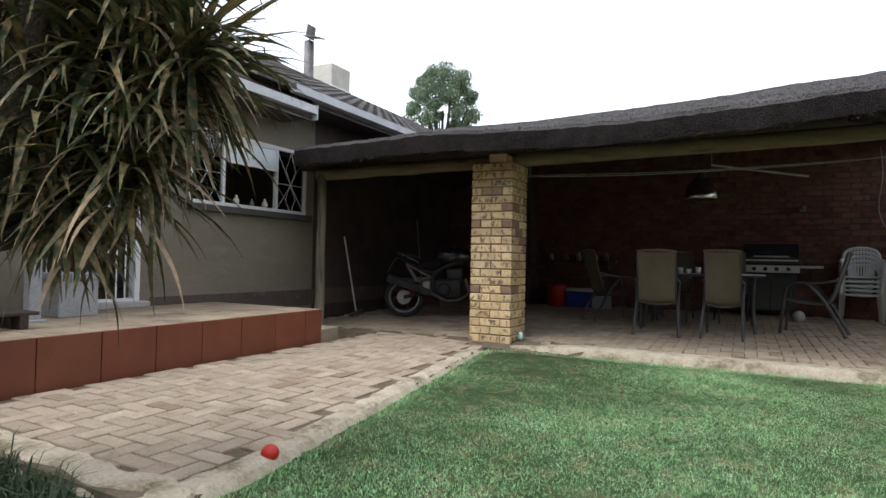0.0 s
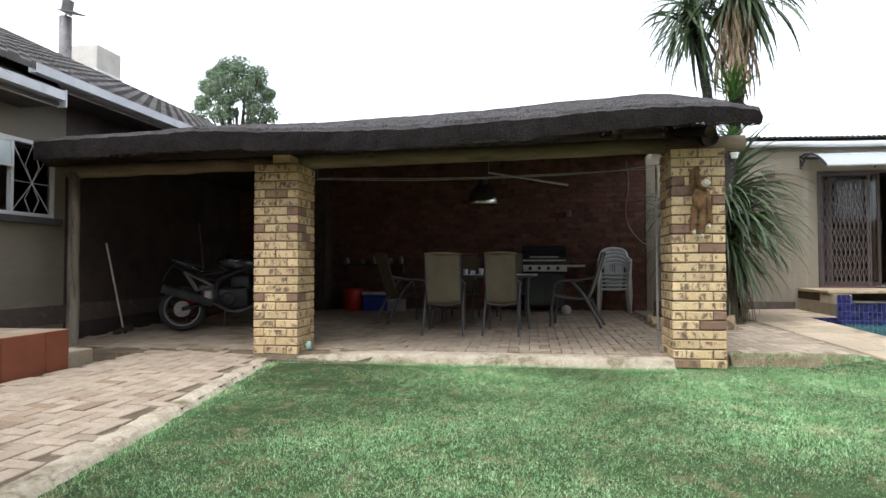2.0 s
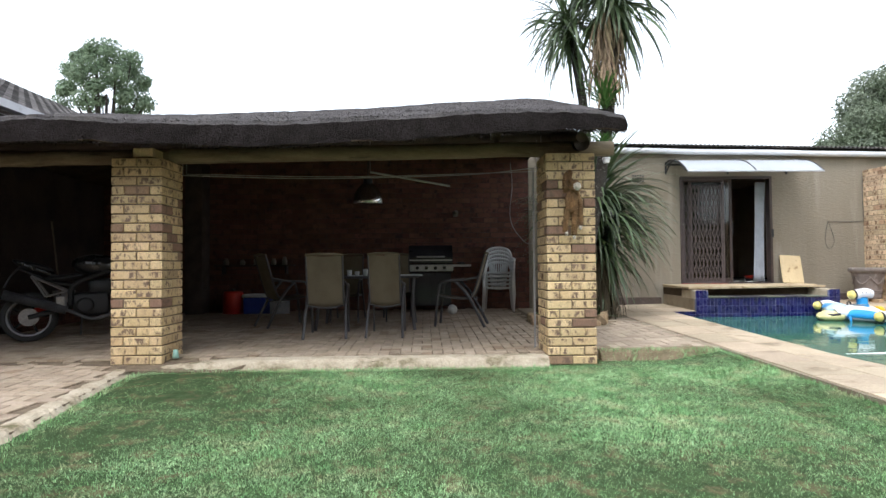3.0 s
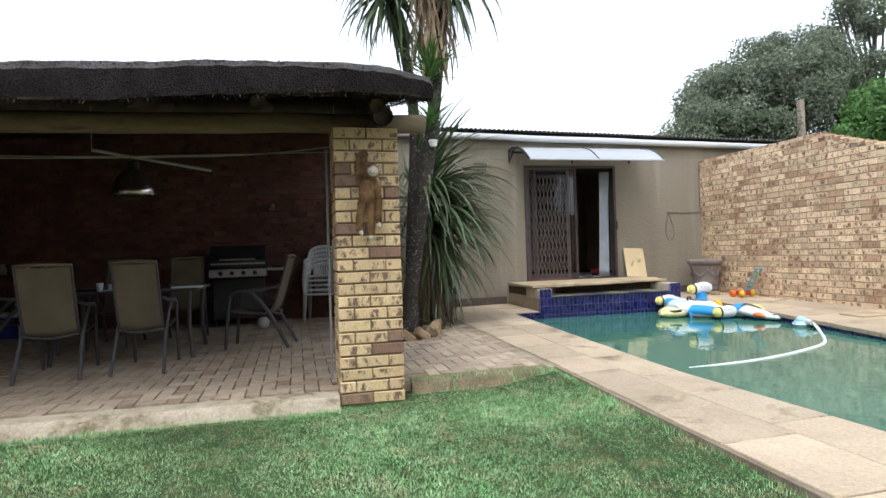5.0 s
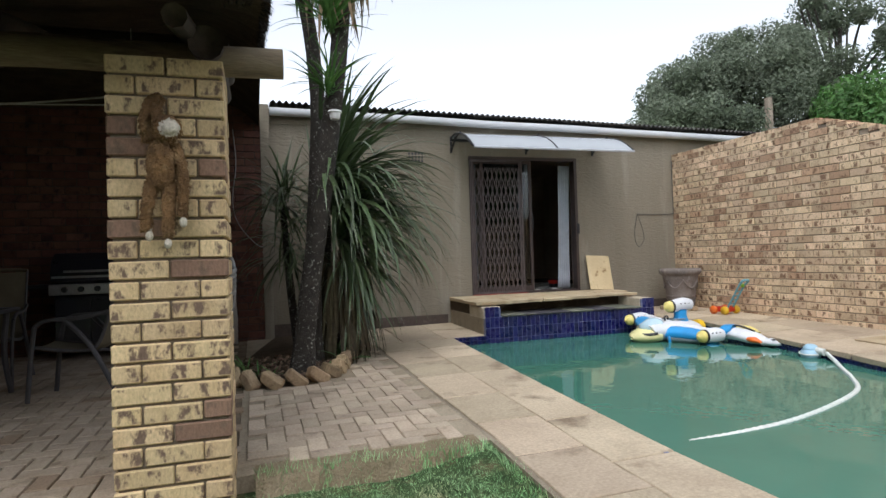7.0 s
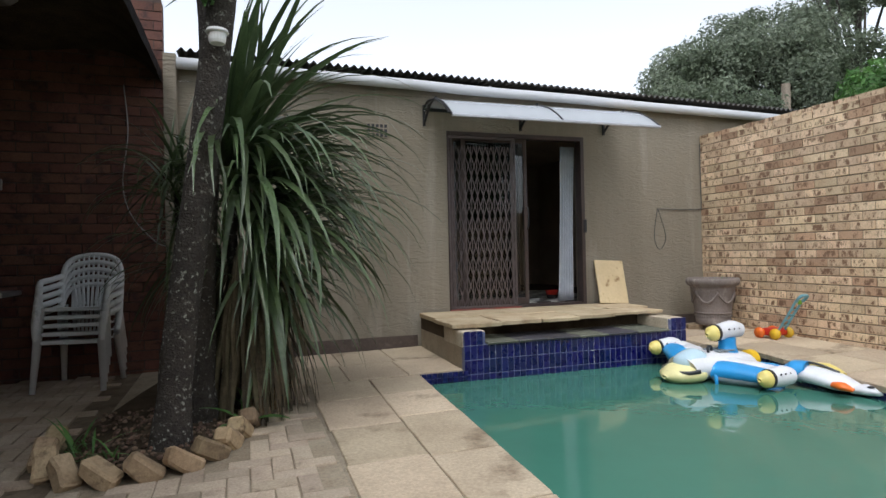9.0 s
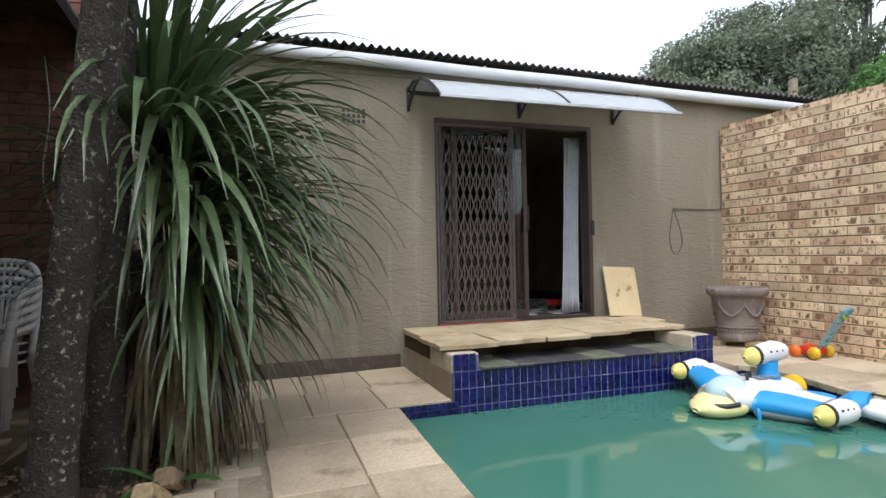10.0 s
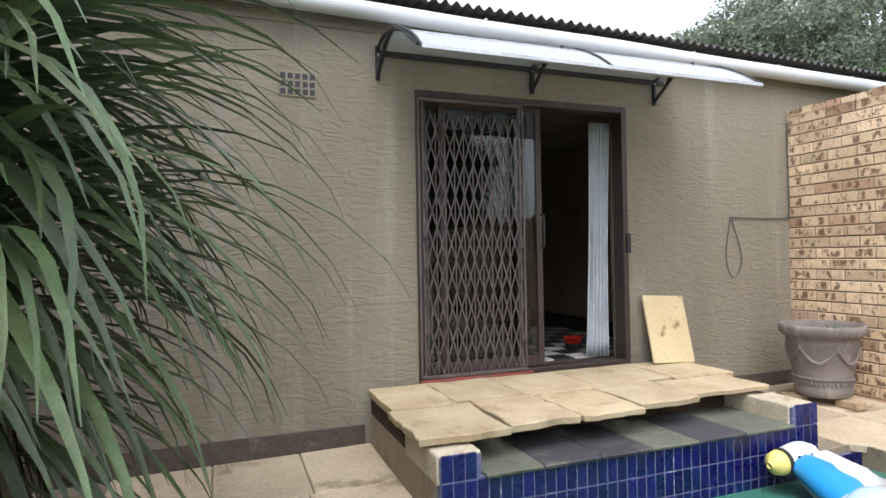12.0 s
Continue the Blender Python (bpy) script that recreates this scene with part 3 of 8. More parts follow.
# wooden corner post
bm = T([(0, 0, 0), (0.012, 0.0, 0.5), (-0.008, 0.01, 1.0), (0.01, 0, 1.5), (0.0, 0, 2.06)], 0.068, 14, 0.058)
post = thing("roof_post", pose(-5.15, 5.98, gz(-5.15, 5.98) - 0.02), "grey weathered round timber roof post, split and knotty", "post")
part("pole", bm, M_post, post, "", True)

# ---------------------------------------------------------------- brick pillars
CO, BL, BW, BH = 0.0943, 0.2475, 0.120, 0.0815


def brick_mesh(name, l, w, h, material, bev=0.006):
    me_ob = mesh_ob(name, B(-l / 2, l / 2, -w / 2, w / 2, -h / 2, h / 2, bev), material)
    me = me_ob.data
    bpy.data.objects.remove(me_ob)
    return me


ME_brick = brick_mesh("brick", BL, BW, BH, M_brick)


def piece(name, me, m, parent):
    ob = new(name, me)
    ob.parent = parent
    ob.matrix_basis = m
    return ob


def pillar(x, y, z0, courses, seed, label):
    rng = random.Random(seed)
    w = 2 * BL + 0.01
    p = thing("brick_pillar", pose(x + w / 2, y + w / 2, z0), label, "pillar", "brick pillars of the shelter")
    i = w / 2 - 0.017
    part("mortar_core", B(-i, i, -i, i, -0.05, courses * CO - 0.006), M_pillarmortar, p, "recessed mortar joints")
    for c in range(courses):
        z = (c + 0.5) * CO
        turn = 0 if (courses - 1 - c) % 2 == 0 else 90
        for bx, by, r in ((-BL / 2 - 0.005, -w / 2 + BW / 2, 0), (BL / 2 + 0.005, -w / 2 + BW / 2, 0), (-BL / 2 - 0.005, w / 2 - BW / 2, 0), (BL / 2 + 0.005, w / 2 - BW / 2, 0),
                          (-w / 2 + BW / 2, 0, 90), (w / 2 - BW / 2, 0, 90)):
            m = pose(0, 0, z, 0, 0, turn) @ pose(bx + rng.uniform(-.002, .002), by + rng.uniform(-.0025, .0025), rng.uniform(-.0015, .0015), rng.uniform(-.4, .4), rng.uniform(-.4, .4), r + rng.uniform(-.5, .5))
            piece("brick", ME_brick, m, p)
    return p


pillar_east = pillar(1.56, 5.82, 0.0, 23, 5, "square pillar of speckled yellow face brick standing at the lawn edge")
pillar_west = pillar(-2.815, 5.82, 0.056, 22, 9, "square pillar of speckled yellow face brick between path and lawn")


# ---------------------------------------------------------------- coursed brick walls
def brick_wall(name, length, height, material, material_ob, mortar, label, m, near, seed, cut=None, l=0.248, course=0.0943):
    """A wall of stretcher bond along local x, face towards local -y; bricks whose centre lies in near() are parts."""
    rng = random.Random(seed)
    cells, singles = [], []
    rows = int(height / course)
    for c in range(rows):
        off = 0 if c % 2 else l / 2 + 0.005
        k = -1
        while True:
            x0 = k * (l + 0.01) + off
            x1 = x0 + l
            k += 1
            if x0 >= length:
                break
            x0, x1 = max(0, x0), min(length, x1)
            if x1 - x0 < 0.03:
                continue
            z0, z1 = c * course, c * course + course - 0.011
            if cut and z1 > cut((x0 + x1) / 2):
                continue
            d = rng.uniform(-0.002, 0.004)
            if near((x0 + x1) / 2, (z0 + z1) / 2) and x1 - x0 > l * 0.99 and len(singles) < 300:
                singles.append(((x0 + x1) / 2, d, (z0 + z1) / 2))
            else:
                cells.append(corners(x0, x1, -d, 0.1, z0, z1))
    bm = bmesh.new()
    if cut:
        n = 40
        prof = [(length * i / n, min(height, cut(length * i / n)) - 0.02) for i in range(n + 1)]
        lo = [bm.verts.new((x, 0.012, -0.1)) for x, z in prof]
        hi = [bm.verts.new((x, 0.012, z)) for x, z in prof]
        lo2 = [bm.verts.new((x, 0.21, -0.1)) for x, z in prof]
        hi2 = [bm.verts.new((x, 0.21, z)) for x, z in prof]
        for i in range(n):
            bm.faces.new((lo[i], lo[i + 1], hi[i + 1], hi[i]))
            bm.faces.new((lo2[i + 1], lo2[i], hi2[i], hi2[i + 1]))
            bm.faces.new((hi[i], hi[i + 1], hi2[i + 1], hi2[i]))
        bm.faces.new((lo[0], hi[0], hi2[0], lo2[0]))
        bm.faces.new((lo[n], lo2[n], hi2[n], hi[n]))
    else:
        box(bm, 0.008, length - 0.008, 0.010, 0.21, -0.1, height - 0.01)
    wall = structure(name, bm, mortar, label)
    wall.matrix_world = m
    rest = boxes_mesh("bricks", cells, material, wall)
    rest["kind"] = "stuff"
    me = brick_mesh("wall_brick", l, 0.1, course - 0.011, material_ob, 0.004)
    for x, d, z in singles:
        piece("brick", me, pose(x, 0.05 - d, z, 0, 0, rng.choice((0, 180))), wall)
    return wall


# garden wall: level by the annex, then stepping down in a slope
def garden_cut(s):
    return 2.56 if s < 2.65 else max(1.9, 2.56 - 0.34 * (s - 2.65))


brick_wall("wall_garden_east", 19.0, 2.62, M_wallbrick, M_wallbrick_ob, M_mortar, "yellow and brown face brick garden wall with a sloping top",
           Matrix.Translation((8.885, 11.1, 0.20)) @ pose(0, 0, 0, 0, 0, -90), lambda x, z: 0.0 < x < 3.6 and z > 0.05, 3, garden_cut)
# a row of capping bricks along the top
cells = []
rng = random.Random(8)
for k in range(70):
    s0 = 0.01 + k * 0.128
    z = 0.20 + garden_cut(s0 + 0.06) - 0.03
    cells.append(corners(8.88, 9.10, 11.1 - s0 - 0.118, 11.1 - s0, z, z + 0.055 + rng.uniform(-.004, .004)))
caps = boxes_mesh("trim_wall_capping", cells, M_wallbrick)
tagged(caps, "brick on edge capping of the garden wall", "", "", "structure")
brick_wall("wall_back", 7.94, 3.72, M_redbrick, M_redbrick_ob, M_darkmortar, "dark red-brown brick back wall of the shelter",
           Matrix.Translation((-5.65, 11.0, 0.12)), lambda x, z: x > 4.6 and 0.3 < z < 2.6, 4)
structure("wall_back_return", B(2.292, 2.409, 10.985, 11.3, 0.1, 3.30), M_annex, "plaster end of the annex wall")

# ---------------------------------------------------------------- annex roof, gutter
def annex_fall(x):
    """The gutter line falls gently to the east."""
    return 0.02 - 0.018 * (x - 6)


bm = bmesh.new()
n = 720
x0, x1 = 2.42, 10.9
prev = None
for i in range(n + 1):
    x = x0 + (x1 - x0) * i / n
    w = 0.019 * math.cos(2 * math.pi * x / 0.085) + annex_fall(x)
    cur = [bm.verts.new((x, y, z + w)) for y, z in ((10.93, 3.245), (15.6, 3.50))] + [bm.verts.new((x, y, z + w)) for y, z in ((10.93, 3.239), (15.6, 3.494))]
    if prev:
        bm.faces.new((prev[0], cur[0], cur[1], prev[1]))
        bm.faces.new((prev[3], cur[3], cur[2], prev[2]))
        bm.faces.new((prev[2], cur[2], cur[0], prev[0]))
    prev = cur
structure("roof_annex", bm, M_tin, "dark corrugated iron roof sheets", True)
bm = bmesh.new()
prof = [(0.0, 0.0), (-0.012, -0.055), (-0.04, -0.088), (-0.085, -0.095), (-0.12, -0.085), (-0.135, -0.06), (-0.14, 0.0), (-0.13, 0.004), (-0.124, -0.05), (-0.1, -0.078), (-0.06, -0.085), (-0.02, -0.06), (-0.008, 0.0)]
rings = []
for k in range(31):
    x = 2.415 + 8.435 * k / 30
    sag = 0.012 * noise.noise((x * 0.8, 4, 0)) + annex_fall(x)
    rings.append([bm.verts.new((x, 11.075 + a, 3.165 + b + sag)) for a, b in prof])
for q, w in zip(rings, rings[1:]):
    for k in range(len(prof)):
        bm.faces.new((q[k], q[(k + 1) % len(prof)], w[(k + 1) % len(prof)], w[k]))
bm.faces.new(rings[0])
bm.faces.new(rings[-1])
gut = thing("gutter", pose(0, 0, 0), "white painted half-round metal roof gutter under corrugated iron", "gutter")
part("trough", bm, M_gutter, gut, "", True)
for k in range(9):
    x = 2.9 + k * 0.95
    part("bracket", B(x - 0.012, x + 0.012, 10.93, 11.08, 3.163 + annex_fall(x), 3.172 + annex_fall(x), 0.001), M_gutter, gut)
fascia = structure("trim_fascia_annex", B(2.42, 10.85, 11.088, 11.1, 3.061, 3.22), M_annex, "plastered board behind the gutter")
for v in fascia.data.vertices:
    if v.co.z > 3.1:
        v.co.z += annex_fall(v.co.x) - 0.01

# air brick vents
def vent(m, label, material):
    v = thing("air_vent", m, label, "vent")
    part("frame", B(-0.125, 0.125, -0.008, 0.02, -0.085, 0.085, 0.004), material, v)
    for i in range(5):
        for j in range(3):
            x, z = -0.096 + i * 0.048, -0.052 + j * 0.052
            part("slot", B(x - 0.016, x + 0.016, -0.0105, 0.0, z - 0.018, z + 0.018), M_black, v, "dark ventilation slot")
    return v


vent(pose(4.44, AY, 2.655), "cream slotted air brick set in the plaster wall", M_annex)
vent(pose(HX, 4.82, 2.67, 0, 0, 90), "brown slotted air brick set in the house wall", M_plaster)

# ---------------------------------------------------------------- sliding door with lattice gate
DX0, DX1, DZ0, DZ1 = 5.255, 7.07, 0.60, 2.69
door = tagged(new("door_1"), "brown sliding glass door, half open, behind a lattice security gate", "", "", "structure")
part("door_frame", (lambda bm: [box(bm, *c, 0.004) for c in ((DX0, DX0 + 0.05, AY - 0.012, AY + 0.12, DZ0, DZ1), (DX1 - 0.05, DX1, AY - 0.012, AY + 0.12, DZ0, DZ1), (DX0 + 0.05, DX1 - 0.05, AY - 0.012, AY + 0.12, DZ1 - 0.05, DZ1), (DX0 + 0.05, DX1 - 0.05, AY - 0.012, AY + 0.12, DZ0, DZ0 + 0.035))] and bm)(bmesh.new()), M_brown, door)
M_redsill = surf("red_sill_paint", (0.28, 0.05, 0.035), (0.20, 0.04, 0.03), 0.6, 6, 60, 0.15, stain=(0.12, 0.07, 0.05), stain_at=(0.5, 0.65))
part("door_sill", B(DX0, 6.15, AY - 0.05, AY - 0.013, 0.585, 0.622, 0.006), M_redsill, door, "worn red painted sill")
for k, (a, b, y) in enumerate(((DX0 + 0.06, 6.2, AY + 0.075), (5.45, 6.30, AY + 0.045))):
    leaf = part("sash", (lambda bm: [box(bm, *c, 0.003) for c in ((a, a + 0.05, y, y + 0.025, DZ0 + 0.04, DZ1 - 0.05), (b - 0.05, b, y, y + 0.025, DZ0 + 0.04, DZ1 - 0.05), (a + 0.05, b - 0.05, y, y + 0.025, DZ1 - 0.1, DZ1 - 0.05), (a + 0.05, b - 0.05, y, y + 0.025, DZ0 + 0.04, DZ0 + 0.12))] and bm)(bmesh.new()), M_brown, door, "brown aluminium sash")
    pane = part("pane", B(a + 0.05, b - 0.05, y + 0.009, y + 0.015, DZ0 + 0.12, DZ1 - 0.1), M_glass, leaf, "dark reflecting glass pane")
    pane.visible_shadow = False
part("lock_plate", B(DX1 - 0.03, DX1 + 0.012, AY - 0.03, AY - 0.013, 1.5, 1.66, 0.004), M_black, door, "dark lock plate")
part("handle", T(bend([(6.275, AY + 0.02, 1.55), (6.275, AY - 0.02, 1.58), (6.275, AY - 0.02, 1.78), (6.275, AY + 0.02, 1.81)]), 0.009), M_black, door)
gate = thing("security_gate", pose(0, AY - 0.02, 0), "dark brown folding lattice security gate drawn across the glass door", "gate")
M_gate = surf("gate_steel", (0.115, 0.09, 0.088), (0.08, 0.062, 0.06), 0.5, 5, 60, 0.1)
gx0, gx1, gz0, gz1 = DX0 + 0.015, 6.10, 0.64, 2.62
for x in (gx0, gx0 + 0.03, gx1 - 0.03, gx1):
    part("upright", B(x - 0.008, x + 0.008, -0.012, 0.008, gz0, gz1, 0.002), M_gate, gate)
for z in (gz0, gz1):
    part("rail", B(gx0, gx1, -0.014, 0.010, z - 0.012, z + 0.012, 0.002), M_gate, gate)
nlat = 11
cw = (gx1 - gx0 - 0.03) / nlat
for k in range(nlat):
    xa = gx0 + 0.02 + k * cw
    part("slat", B(xa + cw / 2 - 0.0035, xa + cw / 2 + 0.0035, -0.004, 0.003, gz0, gz1 - 0.1), M_gate, gate)
    for s in (1, -1):
        bm = bmesh.new()
        rows = 8
        h = (gz1 - gz0 - 0.12) / rows
        for r in range(rows):
            z = gz0 + 0.02 + r * h
            p, q = (xa, z), (xa + cw, z + h)
            if s < 0:
                p, q = (xa + cw, z), (xa, z + h)
            y = -0.010 if s > 0 else -0.006
            d = Vector((q[0] - p[0], q[1] - p[1])).normalized() * 0.005
            nrm = Vector((-d.y, d.x))
            v = [bm.verts.new((p[0] + nrm.x * e, yy, p[1] + nrm.y * e)) for yy in (y - .002, y + .002) for e in (1, -1)]
            w = [bm.verts.new((q[0] + nrm.x * e, yy, q[1] + nrm.y * e)) for yy in (y - .002, y + .002) for e in (1, -1)]
            for a, b, c, e in ((0, 1, 1, 0), (2, 3, 3, 2), (0, 2, 2, 0), (1, 3, 3, 1)):
                bm.faces.new((v[a], v[b], w[c], w[e]))
        part("lattice_bar", bm, M_gate, gate)

M_curtain = surf("pale_curtain", (0.62, 0.65, 0.70), (0.50, 0.53, 0.58), 0.9, 4, 60, 0.1, fine_amt=0.08)


def curtain(x0, x1, y, z0, z1, folds, label, lean=0.0):
    c = thing("curtain", pose((x0 + x1) / 2, y, z0), label, "curtain")
    bm = bmesh.new()
    n, m = folds * 10, 14
    g = []
    for j in range(m + 1):
        v = j / m
        row = []
        for i in range(n + 1):
            u = i / n
            wd = (x1 - x0) * (1.0 - 0.25 * math.sin(math.pi * v) * 0.6)
            row.append(bm.verts.new(((u - 0.5) * wd + lean * (1 - v), 0.035 * math.sin(u * folds * 2 * math.pi + 0.5 * math.sin(v * 3)) * (0.6 + 0.4 * (1 - v)), v * (z1 - z0))))
        g.append(row)
    for j in range(m):
        for i in range(n):
            bm.faces.new((g[j][i], g[j][i + 1], g[j + 1][i + 1], g[j + 1][i]))
    ob = part("cloth", bm, M_curtain, c, "", True)
    md = ob.modifiers.new("thick", "SOLIDIFY")
    md.thickness = 0.004
    return c


curtain(6.86, 7.055, AY + 0.20, 0.64, 2.60, 5, "pale blue-white curtain gathered at the open door", -0.06)
curtain(5.30, 5.44, AY + 0.20, 0.64, 2.60, 3, "pale curtain gathered behind the lattice gate")

# chequered floor and a red bowl inside
floor_room = tagged(new("floor_room"), "black and white chequered floor tiles", "", "", "structure")
part("screed", B(4.2, 8.6, AY + 0.21, 15.2, 0.5, 0.628), M_darkmortar, floor_room)
M_tw = surf("white_floor_tile", (0.62, 0.61, 0.58), (0.55, 0.54, 0.5), 0.3, 4, 40, 0.03, vary=0.05)
M_tk = surf("black_floor_tile", (0.02, 0.02, 0.02), (0.028, 0.026, 0.025), 0.25, 4, 40, 0.03)
ME_tw, ME_tk = brick_mesh("tile", 0.196, 0.196, 0.012, M_tw, 0.002), brick_mesh("tile", 0.196, 0.196, 0.012, M_tk, 0.002)
for i in range(14):
    for j in range(10):
        piece("tile", ME_tw if (i + j) % 2 else ME_tk, pose(5.0 + i * 0.2, AY + 0.33 + j * 0.2, 0.632), floor_room)
M_red = surf("red_plastic", (0.55, 0.025, 0.012), (0.45, 0.02, 0.01), 0.35, 4, 40, 0.04, fine_amt=0.08)
bowl = thing("red_bucket", pose(6.93, AY + 0.62, 0.638) @ Matrix.Diagonal((0.72, 0.72, 0.72, 1)), "small red plastic bucket on the chequered floor", "bucket")
part("body", lathe(bmesh.new(), [(0.085, 0), (0.125, 0.15), (0.13, 0.155), (0.118, 0.15), (0.08, 0.01)], 20), M_red, bowl, "", True)
part("black_base", lathe(bmesh.new(), [(0.09, 0.0), (0.112, 0.075), (0.113, 0.076), (0.09, 0.001)], 20), M_black, bowl)

# leaning board
M_board = surf("pale_plywood", (0.62, 0.50, 0.30), (0.55, 0.43, 0.25), 0.7, 2, 40, 0.1, stain=(0.26, 0.16, 0.075), stain_at=(0.60, 0.68), stain_scale=5, fine_amt=0.08)
board = thing("board", pose(7.335, 10.90, 0.612, -17, 3, 0), "pale plywood board with a brown stain, leaning on the wall", "board")
part("panel", B(-0.205, 0.205, -0.016, 0.0, 0.0, 0.55, 0.003), M_board, board)

# wall wire with a hanging loop
M_wire = surf("grey_cable", (0.10, 0.095, 0.09), (0.07, 0.066, 0.06), 0.6, 5, 50, 0.0)
wire = thing("cable", pose(0, 0, 0), "thin grey cable along the wall with a hanging loop", "cable")
part("run", T(bend([(8.87, 11.085, 2.68), (8.867, 11.082, 2.2), (8.867, 11.08, 1.84), (8.84, 11.085, 1.80), (8.6, 11.088, 1.79), (8.16, 11.088, 1.80)]), 0.006, 6), M_wire, wire)
part("loop", T(bend([(8.16, 11.086, 1.80), (8.10, 11.08, 1.5), (8.12, 11.08, 1.33), (8.19, 11.078, 1.27), (8.27, 11.08, 1.38), (8.26, 11.08, 1.52), (8.17, 11.085, 1.79)]), 0.005, 6), M_wire, wire)

# ---------------------------------------------------------------- door canopy
M_poly = bpy.data.materials.new("clear_polycarbonate")
M_poly.use_nodes = True
nb = M_poly.node_tree.nodes["Principled BSDF"]
nb.inputs["Base Color"].default_value = (0.60, 0.63, 0.65, 1)
nb.inputs["Roughness"].default_value = 0.22
nb.inputs["Transmission Weight"].default_value = 0.45
nb.inputs["Alpha"].default_value = 0.9
awn = thing("door_canopy", pose(0, AY, 0), "clear polycarbonate door canopy on three black brackets", "canopy")


def canopy_profile(k, n=14):
    a = k / n
    return -0.02 - 0.95 * a, 2.95 + 0.085 * math.sin(min(1, a * 1.0) * math.pi * 0.62 + 0.25) - 0.345 * a * a - 0.03


for xa, xb in ((4.99, 6.22), (6.24, 7.45)):
    bm = bmesh.new()
    prev = None
    for k in range(15):
        y, z = canopy_profile(k)
        cur = [bm.verts.new((xa, y, z)), bm.verts.new((xb, y, z)), bm.verts.new((xa, y, z - 0.006)), bm.verts.new((xb, y, z - 0.006))]
        if prev:
            bm.faces.new((prev[0], cur[0], cur[1], prev[1]))
            bm.faces.new((prev[2], prev[3], cur[3], cur[2]))
        prev = cur
    part("sheet", bm, M_poly, awn, "milky clear sheet", True)
for x in (4.985, 6.23, 7.455):
    part("rib", T([(x, canopy_profile(k)[0], canopy_profile(k)[1] + 0.004) for k in range(15)], 0.010, 6), M_black, awn)
part("front_strip", B(4.98, 7.46, -0.985, -0.955, canopy_profile(14)[1] - 0.016, canopy_profile(14)[1] + 0.010, 0.003), surf("grey_aluminium", (0.5, 0.5, 0.52), (0.42, 0.42, 0.44), 0.4, 5, 50, 0.02, metal=0.8), awn, "aluminium front strip")
part("wall_strip", B(4.98, 7.46, -0.022, -0.002, 2.90, 2.95, 0.003), M_black, awn)
for x in (4.985, 6.2, 7.36):
    br = part("bracket", B(x - 0.014, x + 0.014, -0.028, -0.001, 2.73, 2.97, 0.003), M_black, awn, "black plastic bracket")
    part("strut", T(bend([(x, -0.02, 2.76), (x, -0.12, 2.83), (x, -0.26, 2.915), (x, -0.45, 2.945)]), 0.014, 8), M_black, br)
    part("strut", T(bend([(x, -0.02, 2.93), (x, -0.16, 2.975), (x, -0.36, 2.945), (x, -0.6, 2.865), (x, -0.9, 2.68)]), 0.012, 8), M_black, br)
    part("strut", T([(x, -0.13, 2.835), (x, -0.2, 2.93)], 0.009, 6), M_black, br)
    for z in (2.77, 2.9):
        part("screw", blob(bmesh.new(), (x, -0.03, z), (0.006, 0.004, 0.006), sub=1), M_white, br)

# ---------------------------------------------------------------- pool step with slab top
step = tagged(new("step_pool"), "raised pool step of sandstone slabs over a blue tiled wall", "", "", "structure")
part("side_wall", B(4.90, 7.40, 9.80, AY - 0.002, 0.02, 0.43, 0.01), M_conc, step, "stained cement side")
# soil colour on the core stands in for the shade beneath the slab overhang
part("back_core", B(4.90, 7.42, 10.26, AY - 0.003, 0.42, 0.562, 0.01), M_joint, step, "core under the slabs, coloured dark as the shaded gap")
M_capstone = surf("cap_cement", (0.52, 0.45, 0.34), (0.42, 0.35, 0.25), 0.85, 5, 60, 0.5, stain=(0.25, 0.19, 0.12), stain_at=(0.58, 0.72), stain_scale=6)
for xa, xb in ((4.895, 5.13), (7.19, 7.405)):
    part("cap", B(xa, xb, 9.765, 10.28, 0.40, 0.548, 0.012, segs=2), M_capstone, step, "pale cement end cap")
part("tile_backing", B(4.91, 7.39, 9.7445, 9.80, -0.3, 0.425), M_grout, step, "pale grout")
for xa, xb in ((4.91, 5.12), (7.20, 7.39)):
    part("tile_backing", B(xa, xb, 9.7455, 9.766, 0.42, 0.535), M_grout, step)
ME_bt = brick_mesh("tile", 0.058, 0.012, 0.128, M_blue, 0.003)
ME_bts = brick_mesh("tile", 0.058, 0.012, 0.07, M_blue, 0.003)
for i in range(40):
    x = 4.942 + i * 0.0625
    for j, z in enumerate((0.085, 0.218, 0.351)):
        piece("blue_tile", ME_bt, pose(x, 9.748, z, random.uniform(-.6, .6), 0, random.uniform(-.6, .6)), step)
    if x < 5.12 or x > 7.2:
        piece("blue_tile", ME_bt, pose(x, 9.748, 0.484), step)


